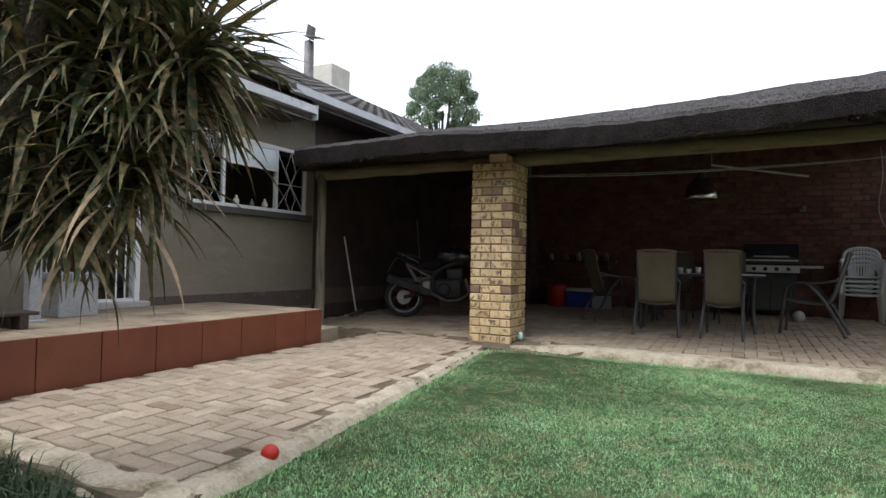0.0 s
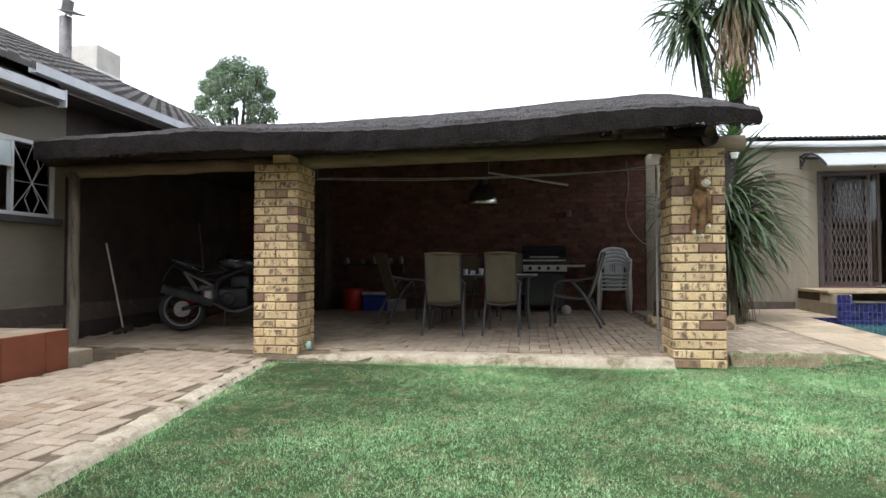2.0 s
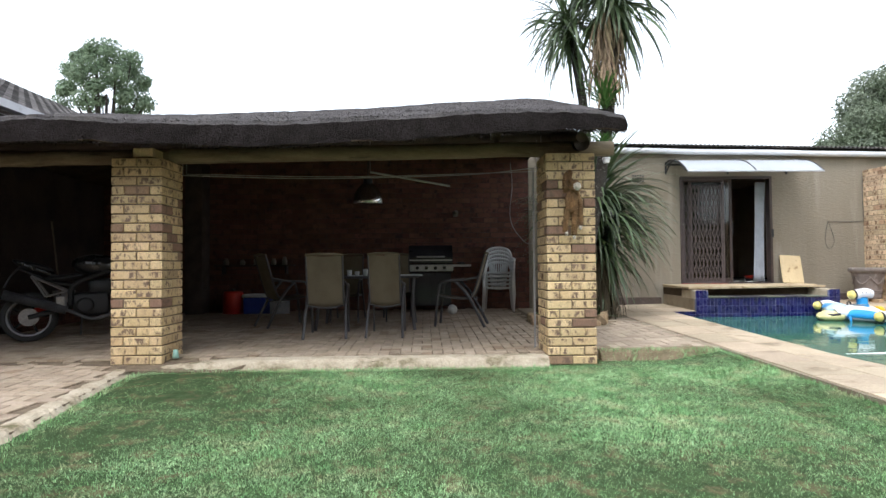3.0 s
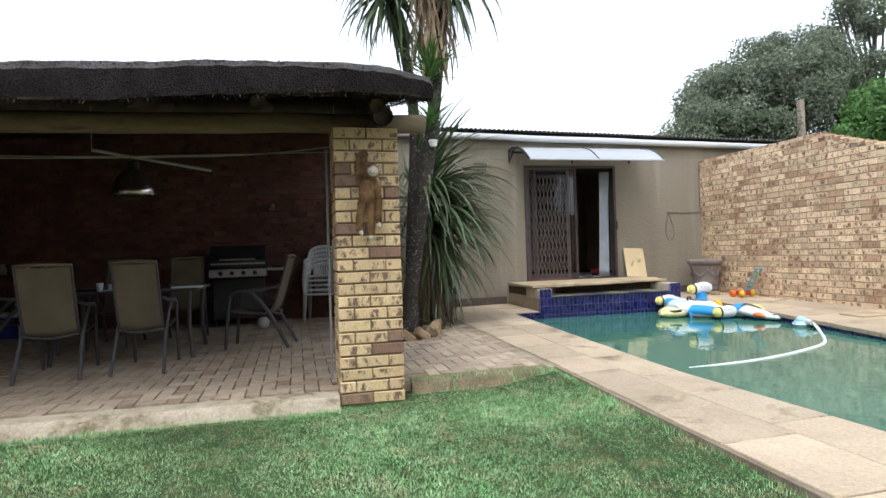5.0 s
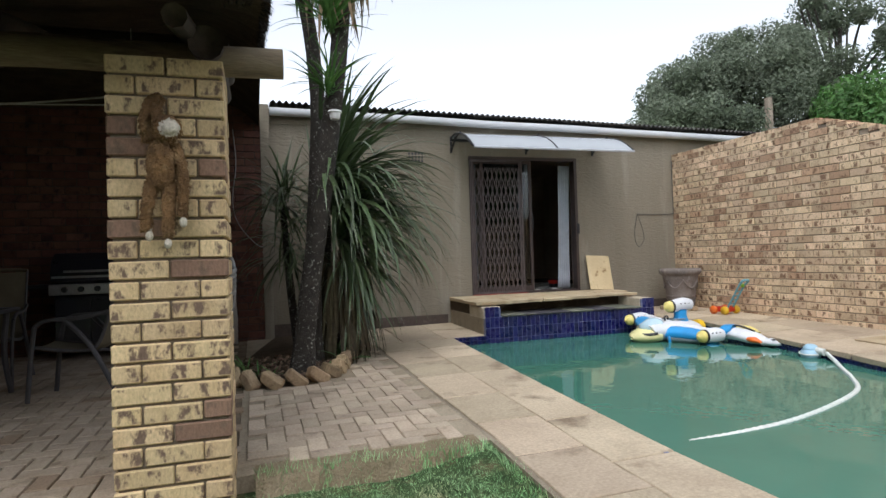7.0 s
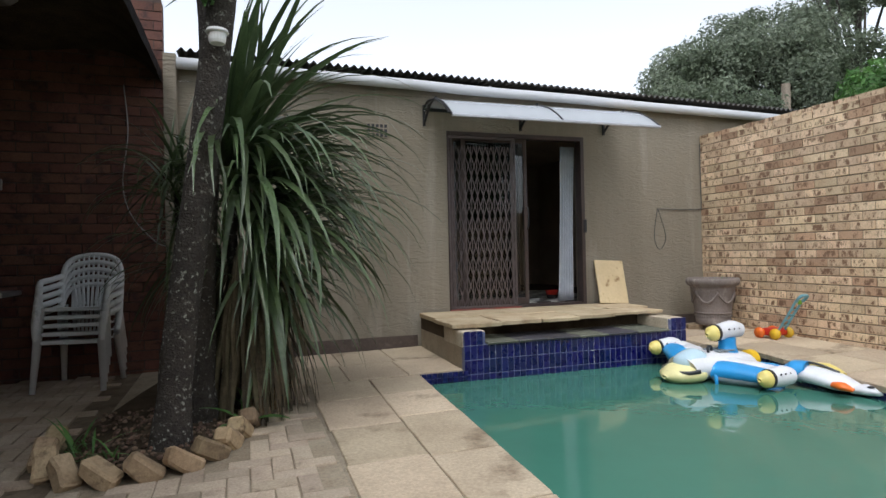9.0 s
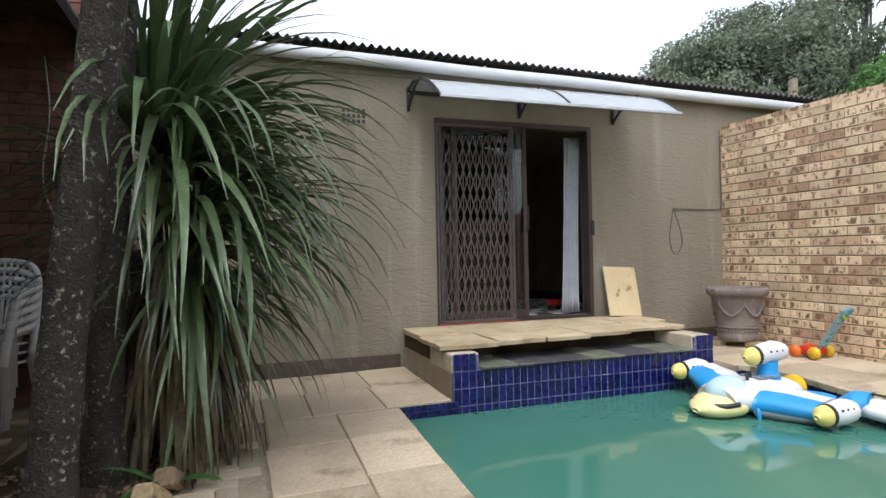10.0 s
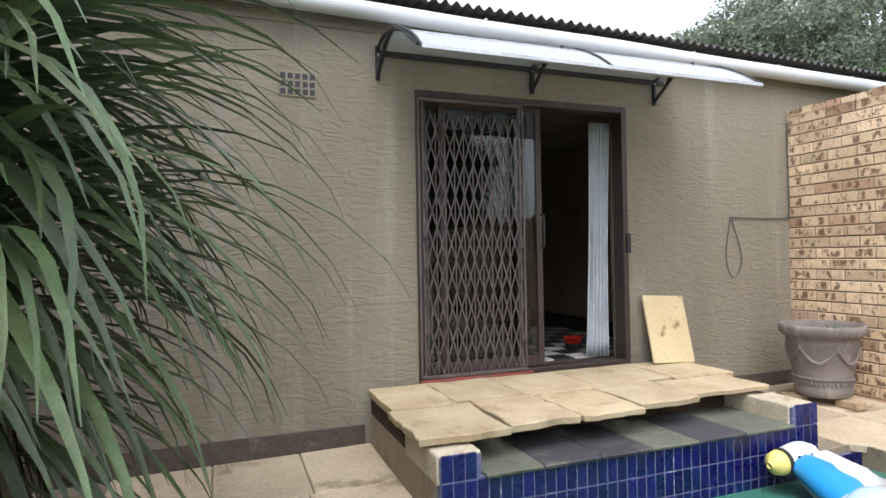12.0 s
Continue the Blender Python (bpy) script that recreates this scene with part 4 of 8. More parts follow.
def rough_slab(x0, x1, y0, y1, z0, z1, seed, wob=0.012, cells=7):
    """A hand-cut stone slab with an uneven outline and softened top edge."""
    bm = bmesh.new()
    ring = []
    for k in range(cells):
        ring.append((x0 + (x1 - x0) * k / cells, y0))
    for k in range(cells):
        ring.append((x1, y0 + (y1 - y0) * k / cells))
    for k in range(cells):
        ring.append((x1 - (x1 - x0) * k / cells, y1))
    for k in range(cells):
        ring.append((x0, y1 - (y1 - y0) * k / cells))
    cx, cy = (x0 + x1) / 2, (y0 + y1) / 2
    low, mid, top = [], [], []
    for x, y in ring:
        n1 = noise.noise((x * 5, y * 5, seed)) + 0.5 * noise.noise((x * 14, y * 14, seed))
        d = Vector((x - cx, y - cy)).normalized()
        px, py = x + d.x * n1 * wob, y + d.y * n1 * wob
        low.append(bm.verts.new((px - d.x * 0.006, py - d.y * 0.006, z0)))
        mid.append(bm.verts.new((px, py, z1 - 0.006)))
        top.append(bm.verts.new((px - d.x * 0.006, py - d.y * 0.006, z1 + 0.003 * noise.noise((x * 4, y * 4, seed + 9)))))
    n = len(ring)
    for k in range(n):
        for a, b in ((low, mid), (mid, top)):
            bm.faces.new((a[k], a[(k + 1) % n], b[(k + 1) % n], b[k]))
    bm.faces.new(top)
    bm.faces.new(list(reversed(low)))
    return bm


sx = [4.83, 5.36, 5.80, 6.24, 6.72, 7.37]
fy = [9.86, 9.90, 9.89, 9.96, 10.05]
for k in range(5):
    part("slab", rough_slab(sx[k] + 0.009, sx[k + 1] - 0.009, fy[k], 10.43 + 0.05 * (k % 2), 0.566 + 0.002 * k, 0.606 + 0.004 * (k % 2), k, 0.032, 13), M_slabtop, step)
sx2 = [4.86, 5.28, 5.75, 6.30, 6.95, 7.49]
for k in range(5):
    part("slab", rough_slab(sx2[k] + 0.006, sx2[k + 1] - 0.006, 10.445 + 0.05 * (k % 2), AY - 0.06, 0.562, 0.610, 20 + k, 0.016), M_slabtop, step)
xs = [5.135, 5.46, 5.80, 6.12, 6.45, 6.80, 7.185]
for k in range(6):
    part("slate", rough_slab(xs[k] + 0.003, xs[k + 1] - 0.003, 9.715, 10.24, 0.42, 0.440, 40 + k, 0.006), M_slate, step)

# waterline tiles round the basin
basin = tagged(new("pool_edge"), "band of small cobalt tiles at the waterline of the pool", "", "", "structure")
for c in ((PX0 - 0.04, PX0 - 0.006, PY0, 5.5, -0.3, 0.13), (PX0 - 0.04, PX0 - 0.006, 5.5, PY1, -0.3, 0.13), (PX1 + 0.006, PX1 + 0.04, PY0, 3.5, -0.3, 0.18), (PX1 + 0.006, PX1 + 0.04, 3.5, 9.2, -0.3, 0.18), (PX1 + 0.006, PX1 + 0.04, 9.2, PY1, -0.3, 0.18), (PX0 - 0.09, 4.9, PY1 + 0.006, PY1 + 0.04, -0.3, 0.16), (7.4, PX1, PY1 + 0.006, PY1 + 0.04, -0.3, 0.19), (PX0, PX1, PY0 - 0.04, PY0 - 0.006, -0.3, 0.1)):
    bm = B(*c)
    for v in bm.verts:
        v.co.x = skew(v.co.x, v.co.y)
    part("grout_band", bm, M_grout, basin)
ME_wt = brick_mesh("tile", 0.046, 0.01, 0.046, M_blue, 0.002)
for i in range(-2, 9):
    for z in (0.07, 0.12, 0.17):
        piece("blue_tile", ME_wt, pose(4.52 + i * 0.05, PY1 + 0.002, z), basin)
for i in range(9):
    for z in (0.07, 0.12, 0.17):
        piece("blue_tile", ME_wt, pose(7.42 + i * 0.05, PY1 + 0.002, z), basin)
for i in range(100):
    for z in (0.12, 0.17):
        piece("blue_tile", ME_wt, pose(skew(PX1 + 0.002, 9.70 - i * 0.05), 9.70 - i * 0.05, z - 0.012, 0, 0, 90 - (11.3 if i > 9 else 0)), basin)

# ---------------------------------------------------------------- coping slabs round the pool
coping = tagged(new("pavement_coping"), "worn sandstone paving slabs round the pool", "", "", "structure")


def lay(x0, x1, y0, y1, seed, th=0.05):
    bm = rough_slab(x0, x1, y0, y1, 0, th, seed, 0.007, 6)
    for v in bm.verts:
        v.co.z += gz(v.co.x, v.co.y) - th
        v.co.x = skew(v.co.x, min(v.co.y, 9.74) if y1 < 9.76 else v.co.y)
    part("slab", bm, M_slab, coping)


rng = random.Random(12)
y, k = PY0 - 0.9, 0
while y < 9.7:
    l1 = rng.uniform(0.62, 0.78)
    lay(3.48 + 0.02 * rng.random(), 4.036, y + 0.008, min(y + l1, 9.75) - 0.008, k)
    y += l1
    k += 1
y = PY0 - 0.7
while y < 9.68:
    l1 = rng.uniform(0.6, 0.85)
    if 9.72 - (y + l1) < 0.3:
        l1 = 9.72 - y
    lay(4.045, 4.535 + 0.01 * rng.random(), y + 0.008, y + l1 - 0.008, 100 + k)
    y += l1
    k += 1
for j, (ya, yb) in enumerate(((9.76, 10.4), (10.41, 11.08))):
    for i, (xa, xb) in enumerate(((3.3, 3.85), (3.86, 4.38), (4.39, 4.89))):
        lay(xa + 0.03 * j, xb + (0.03 * j if i < 2 else 0), ya, yb, 200 + 7 * j + i)
y = PY0 - 0.7
while y < 11.0:
    l1 = min(rng.uniform(0.6, 0.8), 11.08 - y)
    lay(7.70, 8.33, y + 0.006, y + l1 - 0.006, 300 + k)
    lay(8.338, 8.925, y + 0.006 + 0.0, y + l1 - 0.006, 400 + k)
    y += l1
    k += 1

# ---------------------------------------------------------------- house: terrace, roof, window, door
terrace = tagged(new("terrace"), "raised terrace faced with large red-brown tiles", "", "", "structure")
part("core", B(HX, -4.035, -2.5, 4.60, 0.0, 0.425), M_conc, terrace)
ty = [-2.5] + [-2.2 + 0.437 * k for k in range(16)] + [4.62]
for a, b in zip(ty, ty[1:]):
    part("face_tile", B(-4.036, -4.018, a + 0.003, b - 0.003, 0.03, 0.436, 0.003), M_terra, terrace)
part("end_tile", B(-4.66, -4.022, 4.603, 4.619, 0.03, 0.436, 0.003), M_terra, terrace)
part("end_tile", B(-5.3, -4.666, 4.603, 4.619, 0.03, 0.436, 0.003), M_terra, terrace)
M_tertop = surf("terrace_top_tile", (0.36, 0.285, 0.20), (0.27, 0.205, 0.14), 0.75, 3, 60, 0.2, vary=0.15, stain=(0.16, 0.115, 0.08), stain_at=(0.55, 0.75), stain_scale=3)
ME_tt = brick_mesh("tile", 0.39, 0.39, 0.014, M_tertop, 0.003)
for i in range(4):
    for j in range(18):
        piece("top_tile", ME_tt, pose(-4.222 - i * 0.4, 4.41 - j * 0.4, 0.432, 0, 0, 90 * (i + j)), terrace)
steptile = tagged(mesh_ob("step_terrace", B(-4.55, -4.06, 4.63, 4.98, 0.02, 0.215, 0.012, segs=2), M_conc), "low cement step at the end of the terrace", "", "", "structure")

# tiled roofs: courses of overlapping tiles, joined
def tile_roof(name, x_eave, z_eave, y0, y1, rows, label, slope=0.48, w=0.30, course=0.34):
    cells = []
    ang = math.atan(slope)
    ux, uz = -math.cos(ang), math.sin(ang)
    nx_, nz_ = math.sin(ang), math.cos(ang)
    for r in range(rows):
        a0, a1 = r * course, r * course + course + 0.05
        n = int((y1 - y0) / w)
        for k in range(n):
            y = y0 + k * w + (w / 2 if r % 2 else 0)
            for ya, yb, h in ((y, y + w * 0.5, 0.030), (y + w * 0.5, y + w - 0.004, 0.012)):
                lo, hi = h + 0.022, h - 0.004
                p = []
                for base in (0, 1):
                    for yy, aa in ((ya, a0), (yb, a0), (yb, a1), (ya, a1)):
                        t = (lo if aa == a0 else hi) * base - 0.03 * (1 - base)
                        p.append((x_eave + ux * aa + nx_ * t, yy, z_eave + uz * aa + nz_ * t))
                cells.append(p)
    ob = boxes_mesh(name, cells, M_rooftile)
    return tagged(ob, label, "", "", "structure")


tile_roof("roof_house", -5.12, 3.18, 4.7, 16.5, 15, "dark concrete tiled house roof", 0.506)
tile_roof("roof_porch", -5.12, 2.98, -3.0, 5.72, 5, "dark concrete tiled lower roof over the terrace wall")
bm = bmesh.new()
bm.faces.new([bm.verts.new(p) for p in ((-5.2, -3, 3.08), (-5.2, 16.5, 3.08), (-10.15, 16.5, 5.55), (-10.15, -3, 5.55))])
bm.faces.new([bm.verts.new(p) for p in ((-10.15, -3, 5.55), (-10.15, 16.5, 5.55), (-15, 16.5, 3.3), (-15, -3, 3.3))])
structure("roof_house_deck", bm, M_darkmortar, "roof underlay")
structure("trim_soffit", B(HX, -5.12, 5.72, 16.5, 3.04, 3.07), surf("brown_soffit", (0.07, 0.055, 0.045), (0.05, 0.04, 0.034), 0.8, 3, 40, 0.1), "dark brown boarded soffit")
structure("trim_soffit_porch", B(HX, -5.12, -3, 5.72, 2.845, 2.875), bpy.data.materials["brown_soffit"], "dark brown boarded soffit")
structure("wall_house_back", B(-15, HX - 0.26, 13.8, 14.0, 0, 3.4), M_plaster, "plain house wall")


def square_gutter(x, y0, y1, z, label, drop=0.0):
    g = thing("gutter", pose(0, 0, 0), label, "gutter")
    n = 8
    for k in range(n):
        a, b = y0 + (y1 - y0) * k / n, y0 + (y1 - y0) * (k + 1) / n
        part("length", (lambda bm: [box(bm, *c) for c in ((x, x + 0.10, a, b - 0.002, z - 0.055, z - 0.047), (x + 0.095, x + 0.103, a, b - 0.002, z - 0.055, z + 0.05), (x - 0.003, x + 0.005, a, b - 0.002, z - 0.055, z + 0.05))] and bm)(bmesh.new()), M_gutter, g)
    return g


square_gutter(-5.14, 5.3, 13.0, 3.15, "long white box gutter under the tiled house roof")
g1 = square_gutter(-5.14, -2.8, 5.70, 2.95, "white box gutter with a grey fascia over the terrace")
part("end_board", B(-5.145, -5.03, 5.70, 5.72, 2.82, 3.02, 0.003), M_gutter, g1)
M_fascia = surf("grey_fascia", (0.42, 0.40, 0.39), (0.33, 0.31, 0.30), 0.6, 3, 40, 0.1, by="island", stain=(0.2, 0.18, 0.17), stain_at=(0.58, 0.72))
structure("trim_fascia_porch", B(-5.165, -5.145, -2.8, 5.70, 2.83, 3.03), M_fascia, "weathered grey fascia board")
structure("trim_fascia_house", B(-5.165, -5.145, 5.73, 13.0, 3.03, 3.21), M_fascia, "weathered grey fascia board")

# flue and chimney
M_flue = surf("galvanised_flue", (0.20, 0.19, 0.185), (0.13, 0.125, 0.12), 0.6, 4, 40, 0.1, metal=0.3, stain=(0.08, 0.06, 0.05), stain_at=(0.55, 0.7))
flue = thing("flue_pipe", pose(-9.6, 10.9, 5.35), "grey metal flue pipe with a bent wind cowl on the roof", "flue")
part("pipe", T([(0, 0, 0), (0, 0, 0.98)], 0.12, 14), M_flue, flue, "", True)
part("cowl", (lambda bm: [tube(bm, [(0, 0, 0.98), (0, 0, 1.05)], 0.02, 6), box(bm, -0.16, 0.22, -0.16, 0.2, 1.04, 1.06, m=pose(0, 0, 0, 8, 12, 0)), box(bm, -0.2, -0.17, -0.13, 0.16, 1.05, 1.36, m=pose(0, 0, 0, 0, 10, 0))] and bm)(bmesh.new()), M_flue, flue, "bent metal wind cowl")
M_chim = surf("cream_chimney_plaster", (0.55, 0.52, 0.46), (0.45, 0.42, 0.37), 0.85, 2, 40, 0.2, stain=(0.3, 0.28, 0.25), stain_at=(0.6, 0.75))
chim = thing("chimney", pose(-10.4, 12.75, 5.3), "cream plastered chimney behind the tiled roof", "chimney")
part("shaft", B(-0.4, 0.4, -0.42, 0.42, 0, 1.02, 0.03, segs=2), M_chim, chim)
part("flashing", B(-0.43, 0.43, -0.45, 0.45, 0.30, 0.42, 0.01), M_white, chim, "white flashing band")

# window with burglar bars
win = tagged(new("window_1"), "white steel window with burglar bars and one vent pane tilted open", "", "", "structure")
wy0, wy1, wz0, wz1 = 4.21, 6.24, 1.60, 2.50
part("window_frame", (lambda bm: [box(bm, *c, 0.003) for c in ((HX - 0.06, HX + 0.012, wy0, wy0 + 0.045, wz0, wz1), (HX - 0.06, HX + 0.012, wy1 - 0.045, wy1, wz0, wz1), (HX - 0.06, HX + 0.012, wy0 + 0.045, wy1 - 0.045, wz0, wz0 + 0.045), (HX - 0.06, HX + 0.012, wy0 + 0.045, wy1 - 0.045, wz1 - 0.045, wz1),
     (HX - 0.05, HX + 0.008, 4.70, 4.74, wz0 + 0.045, wz1 - 0.045), (HX - 0.05, HX + 0.008, 5.62, 5.66, wz0 + 0.045, wz1 - 0.045))] and bm)(bmesh.new()), M_white, win)
M_sill = surf("dark_sill", (0.075, 0.07, 0.068), (0.055, 0.052, 0.05), 0.7, 4, 50, 0.2)
part("window_sill", B(HX - 0.02, HX + 0.09, wy0 - 0.06, wy1 + 0.06, wz0 - 0.085, wz0 - 0.004, 0.008), M_sill, win, "dark sill")
for a, b in ((wy0 + 0.045, 4.70), (4.74, 5.62), (5.66, wy1 - 0.045)):
    if a != 4.74:
        pn = part("pane", B(HX - 0.03, HX - 0.024, a, b, wz0 + 0.045, wz1 - 0.045), M_glass, win)
        pn.visible_shadow = False
        bars = part("burglar_bars", (lambda bm: [tube(bm, p, 0.004, 6) for p in (
            [(HX - 0.012, a, wz0 + 0.05), (HX - 0.012, (a + b) / 2, 2.0), (HX - 0.012, a, 2.42)], [(HX - 0.012, b, wz0 + 0.05), (HX - 0.012, (a + b) / 2, 2.0), (HX - 0.012, b, 2.42)],
            [(HX - 0.012, (a + b) / 2, wz0), (HX - 0.012, (a + b) / 2 + 0.1, 1.8), (HX - 0.012, (a + b) / 2, 2.0), (HX - 0.012, (a + b) / 2 - 0.1, 2.2), (HX - 0.012, (a + b) / 2, 2.45)], [(HX - 0.012, (a + b) / 2, wz0), (HX - 0.012, (a + b) / 2 - 0.1, 1.8), (HX - 0.012, (a + b) / 2, 2.0), (HX - 0.012, (a + b) / 2 + 0.1, 2.2), (HX - 0.012, (a + b) / 2, 2.45)],
            [(HX - 0.012, a, 2.0), (HX - 0.012, b, 2.0)])] and bm)(bmesh.new()), M_white, win, "white diamond burglar bars")
M_frost = surf("frosted_pane", (0.62, 0.68, 0.68), (0.55, 0.6, 0.61), 0.15, 5, 40, 0.02, fine_amt=0.05)
vp = part("vent_pane", B(-0.012, 0.0, 4.745, 5.615, -0.30, 0.0, 0.003), M_frost, win, "open top vent with frosted glass")
vp.matrix_basis = pose(HX + 0.015, 0, wz1 - 0.05, 0, -4, 0)
vf = part("vent_frame", (lambda bm: [box(bm, *c, 0.002) for c in ((-0.018, 0.012, 4.742, 4.765, -0.31, 0), (-0.018, 0.012, 5.595, 5.618, -0.31, 0), (-0.018, 0.012, 4.765, 5.595, -0.31, -0.287), (-0.018, 0.012, 4.765, 5.595, -0.02, 0))] and bm)(bmesh.new()), M_white, win)
vf.matrix_basis = pose(HX + 0.015, 0, wz1 - 0.05, 0, -4, 0)
# room behind the window and door
structure("wall_house_room", (lambda bm: [box(bm, *c) for c in ((-9.2, -9.0, 1.5, 8.0, 0.3, 3.2), (-9.0, HX - 0.26, 1.4, 1.5, 0.3, 3.2), (-9.0, HX - 0.26, 8.0, 8.1, 0.3, 3.2))] and bm)(bmesh.new()), M_inside, "plain dim room walls")
structure("floor_house_room", B(-9.0, HX - 0.26, 1.5, 8.0, 0.3, 0.45), M_inside, "dim room floor")
structure("ceiling_house_room", B(-9.0, HX - 0.26, 1.5, 8.0, 2.9, 2.95), M_inside, "plain room ceiling")
for k, (y, s) in enumerate(((4.98, 1.0), (5.25, 0.8), (5.48, 1.0))):
    orn = tagged(mesh_ob("ornament", lathe(bmesh.new(), [(0.03 * s, 0), (0.045 * s, 0.03 * s), (0.035 * s, 0.07 * s), (0.015 * s, 0.09 * s), (0.02 * s, 0.11 * s), (0.005, 0.125 * s)], 12), M_chim if k != 1 else M_flue, None, "", True), "small pale ornament on the window ledge", "ornament", "ornaments on the window ledge")
    orn.location = (HX - 0.06, y, wz0 + 0.046)

# barred white door
door2 = tagged(new("door_2"), "white barred security door of the house", "", "", "structure")
part("door_frame", (lambda bm: [box(bm, *c, 0.004) for c in ((HX - 0.08, HX + 0.02, 2.55, 2.61, 0.47, 2.45), (HX - 0.08, HX + 0.02, 3.56, 3.62, 0.47, 2.45), (HX - 0.08, HX + 0.02, 2.61, 3.56, 2.39, 2.45), (HX - 0.08, HX + 0.02, 2.61, 3.56, 0.47, 0.53))] and bm)(bmesh.new()), M_white, door2)
for k in range(9):
    y = 2.70 + k * 0.097
    part("bar", T([(HX - 0.02, y, 0.53), (HX - 0.02, y, 2.39)], 0.008, 8), M_white, door2)
part("threshold", B(HX - 0.0, HX + 0.12, 2.5, 3.68, 0.436, 0.50, 0.01), M_fascia, door2, "grey threshold")

# porch column and grey box
M_greypaint = surf("grey_paint", (0.36, 0.36, 0.37), (0.28, 0.28, 0.29), 0.6, 3, 40, 0.1, stain=(0.2, 0.19, 0.18), stain_at=(0.6, 0.75))
col = thing("porch_column", pose(-4.95, 2.2, 0.437), "slim grey square steel porch column", "column")
part("shaft", B(-0.045, 0.045, -0.045, 0.045, 0, 2.41, 0.006), M_greypaint, col)
part("foot", B(-0.08, 0.08, -0.08, 0.08, 0, 0.02, 0.004), M_greypaint, col)
gb = thing("planter_box", pose(-5.2, 2.62, 0.437), "grey cement planter box on the terrace", "planter")
part("body", B(-0.17, 0.17, -0.17, 0.17, 0, 0.36, 0.015, segs=2), M_greypaint, gb)
part("rim", B(-0.19, 0.19, -0.19, 0.19, 0.32, 0.38, 0.01), M_greypaint, gb)
bench = thing("low_bench", pose(-4.75, 1.55, 0.437), "low dark slatted wooden bench", "bench")
for k in range(4):
    part("slat", B(-0.3 + k * 0.15, -0.18 + k * 0.15, -0.45, 0.45, 0.10, 0.125, 0.004), M_darklog, bench)
for y in (-0.35, 0.35):
    part("bearer", B(-0.3, 0.27, y - 0.03, y + 0.03, 0.0, 0.10, 0.004), M_darklog, bench)

# red ball at the path's edge
ball = tagged(mesh_ob("ball", blob(bmesh.new(), (0, 0, 0.04), (0.043, 0.043, 0.04)), M_red, None, "", True), "small red plastic ball at the edge of the lawn", "ball")
ball.location = (-1.955, 1.66, 0.02)

# ---------------------------------------------------------------- corner with brooms, bucket, brick ledge
ledge = thing("brick_ledge", pose(-5.62, 8.3, gz(-5.3, 8.6)), "low ledge of old bricks along the house wall", "ledge")
rng = random.Random(2)
ME_lb = brick_mesh("brick", 0.23, 0.11, 0.075, M_redbrick_ob, 0.006)
for c in range(3):
    for r in range(2):
        for k in range(6):
            piece("brick", ME_lb, pose(0.1 + r * 0.13, 0.1 + k * 0.24 + 0.06 * (c % 2), 0.0375 + c * 0.078, 0, 0, 90 + rng.uniform(-4, 4)), ledge)
M_bucket = surf("white_bucket", (0.55, 0.54, 0.52), (0.48, 0.47, 0.45), 0.5, 4, 40, 0.03)
bk = thing("paint_bucket", pose(-5.38, 9.35, gz(-5.4, 9.3) + 0.234), "white plastic bucket standing on the brick ledge", "bucket")
part("body", lathe(bmesh.new(), [(0.12, 0), (0.145, 0.26), (0.152, 0.262), (0.152, 0.29), (0.14, 0.29), (0.118, 0.01)], 20), M_bucket, bk, "", True)
part("handle", T(bend([(-0.15, 0, 0.26), (-0.12, 0.09, 0.2), (0, 0.14, 0.16), (0.12, 0.09, 0.2), (0.15, 0, 0.26)]), 0.004, 6), M_wire, bk)
cr = thing("red_crate", pose(-5.28, 8.85, gz(-5.3, 8.8) + 0.234), "red plastic tray on the brick ledge", "crate")
part("base", B(-0.15, 0.15, -0.25, 0.25, 0, 0.012), M_red, cr)
for c in ((-0.15, -0.138, -0.25, 0.25), (0.138, 0.15, -0.25, 0.25), (-0.138, 0.138, -0.25, -0.238), (-0.138, 0.138, 0.238, 0.25)):
    part("side", B(*c, 0.012, 0.07, 0.003), M_red, cr)
M_handle = surf("pale_broom_handle", (0.5, 0.46, 0.4), (0.4, 0.36, 0.31), 0.5, 4, 40, 0.05)


def broom(m, label, l, tone):
    b = thing("broom", m, label, "broom", "brooms against the house wall")
    part("handle", T([(0, 0, 0.08), (0, 0, l)], 0.013, 8), tone, b)
    part("head", B(-0.15, 0.15, -0.025, 0.025, 0.05, 0.09, 0.008), M_darklog, b)
    rr = random.Random(4)
    bm = bmesh.new()
    for k in range(90):
        x, y = rr.uniform(-.145, .145), rr.uniform(-.022, .022)
        tube(bm, [(x, y, 0.055), (x * 1.12 + rr.uniform(-.01, .01), y * 1.8, 0.0)], 0.002, 3)
    part("bristles", bm, M_darklog, b)
    return b


broom(pose(-5.27, 7.05, gz(-5.27, 7.05), 0, -14, 80), "broom with a long pale handle leaning on the wall", 1.25, M_handle)
broom(pose(-5.2, 9.0, gz(-5, 9.0) + 0.25, 0, -9, 80), "thin dark-handled broom leaning on the wall", 1.35, M_post)
# dark doorway posts at the back of the bay
structure("wall_bay_pier", B(-4.0, -3.7, 10.6, 11.0, 0.1, 3.0), M_darkmortar, "dark brick pier at the back of the shelter")

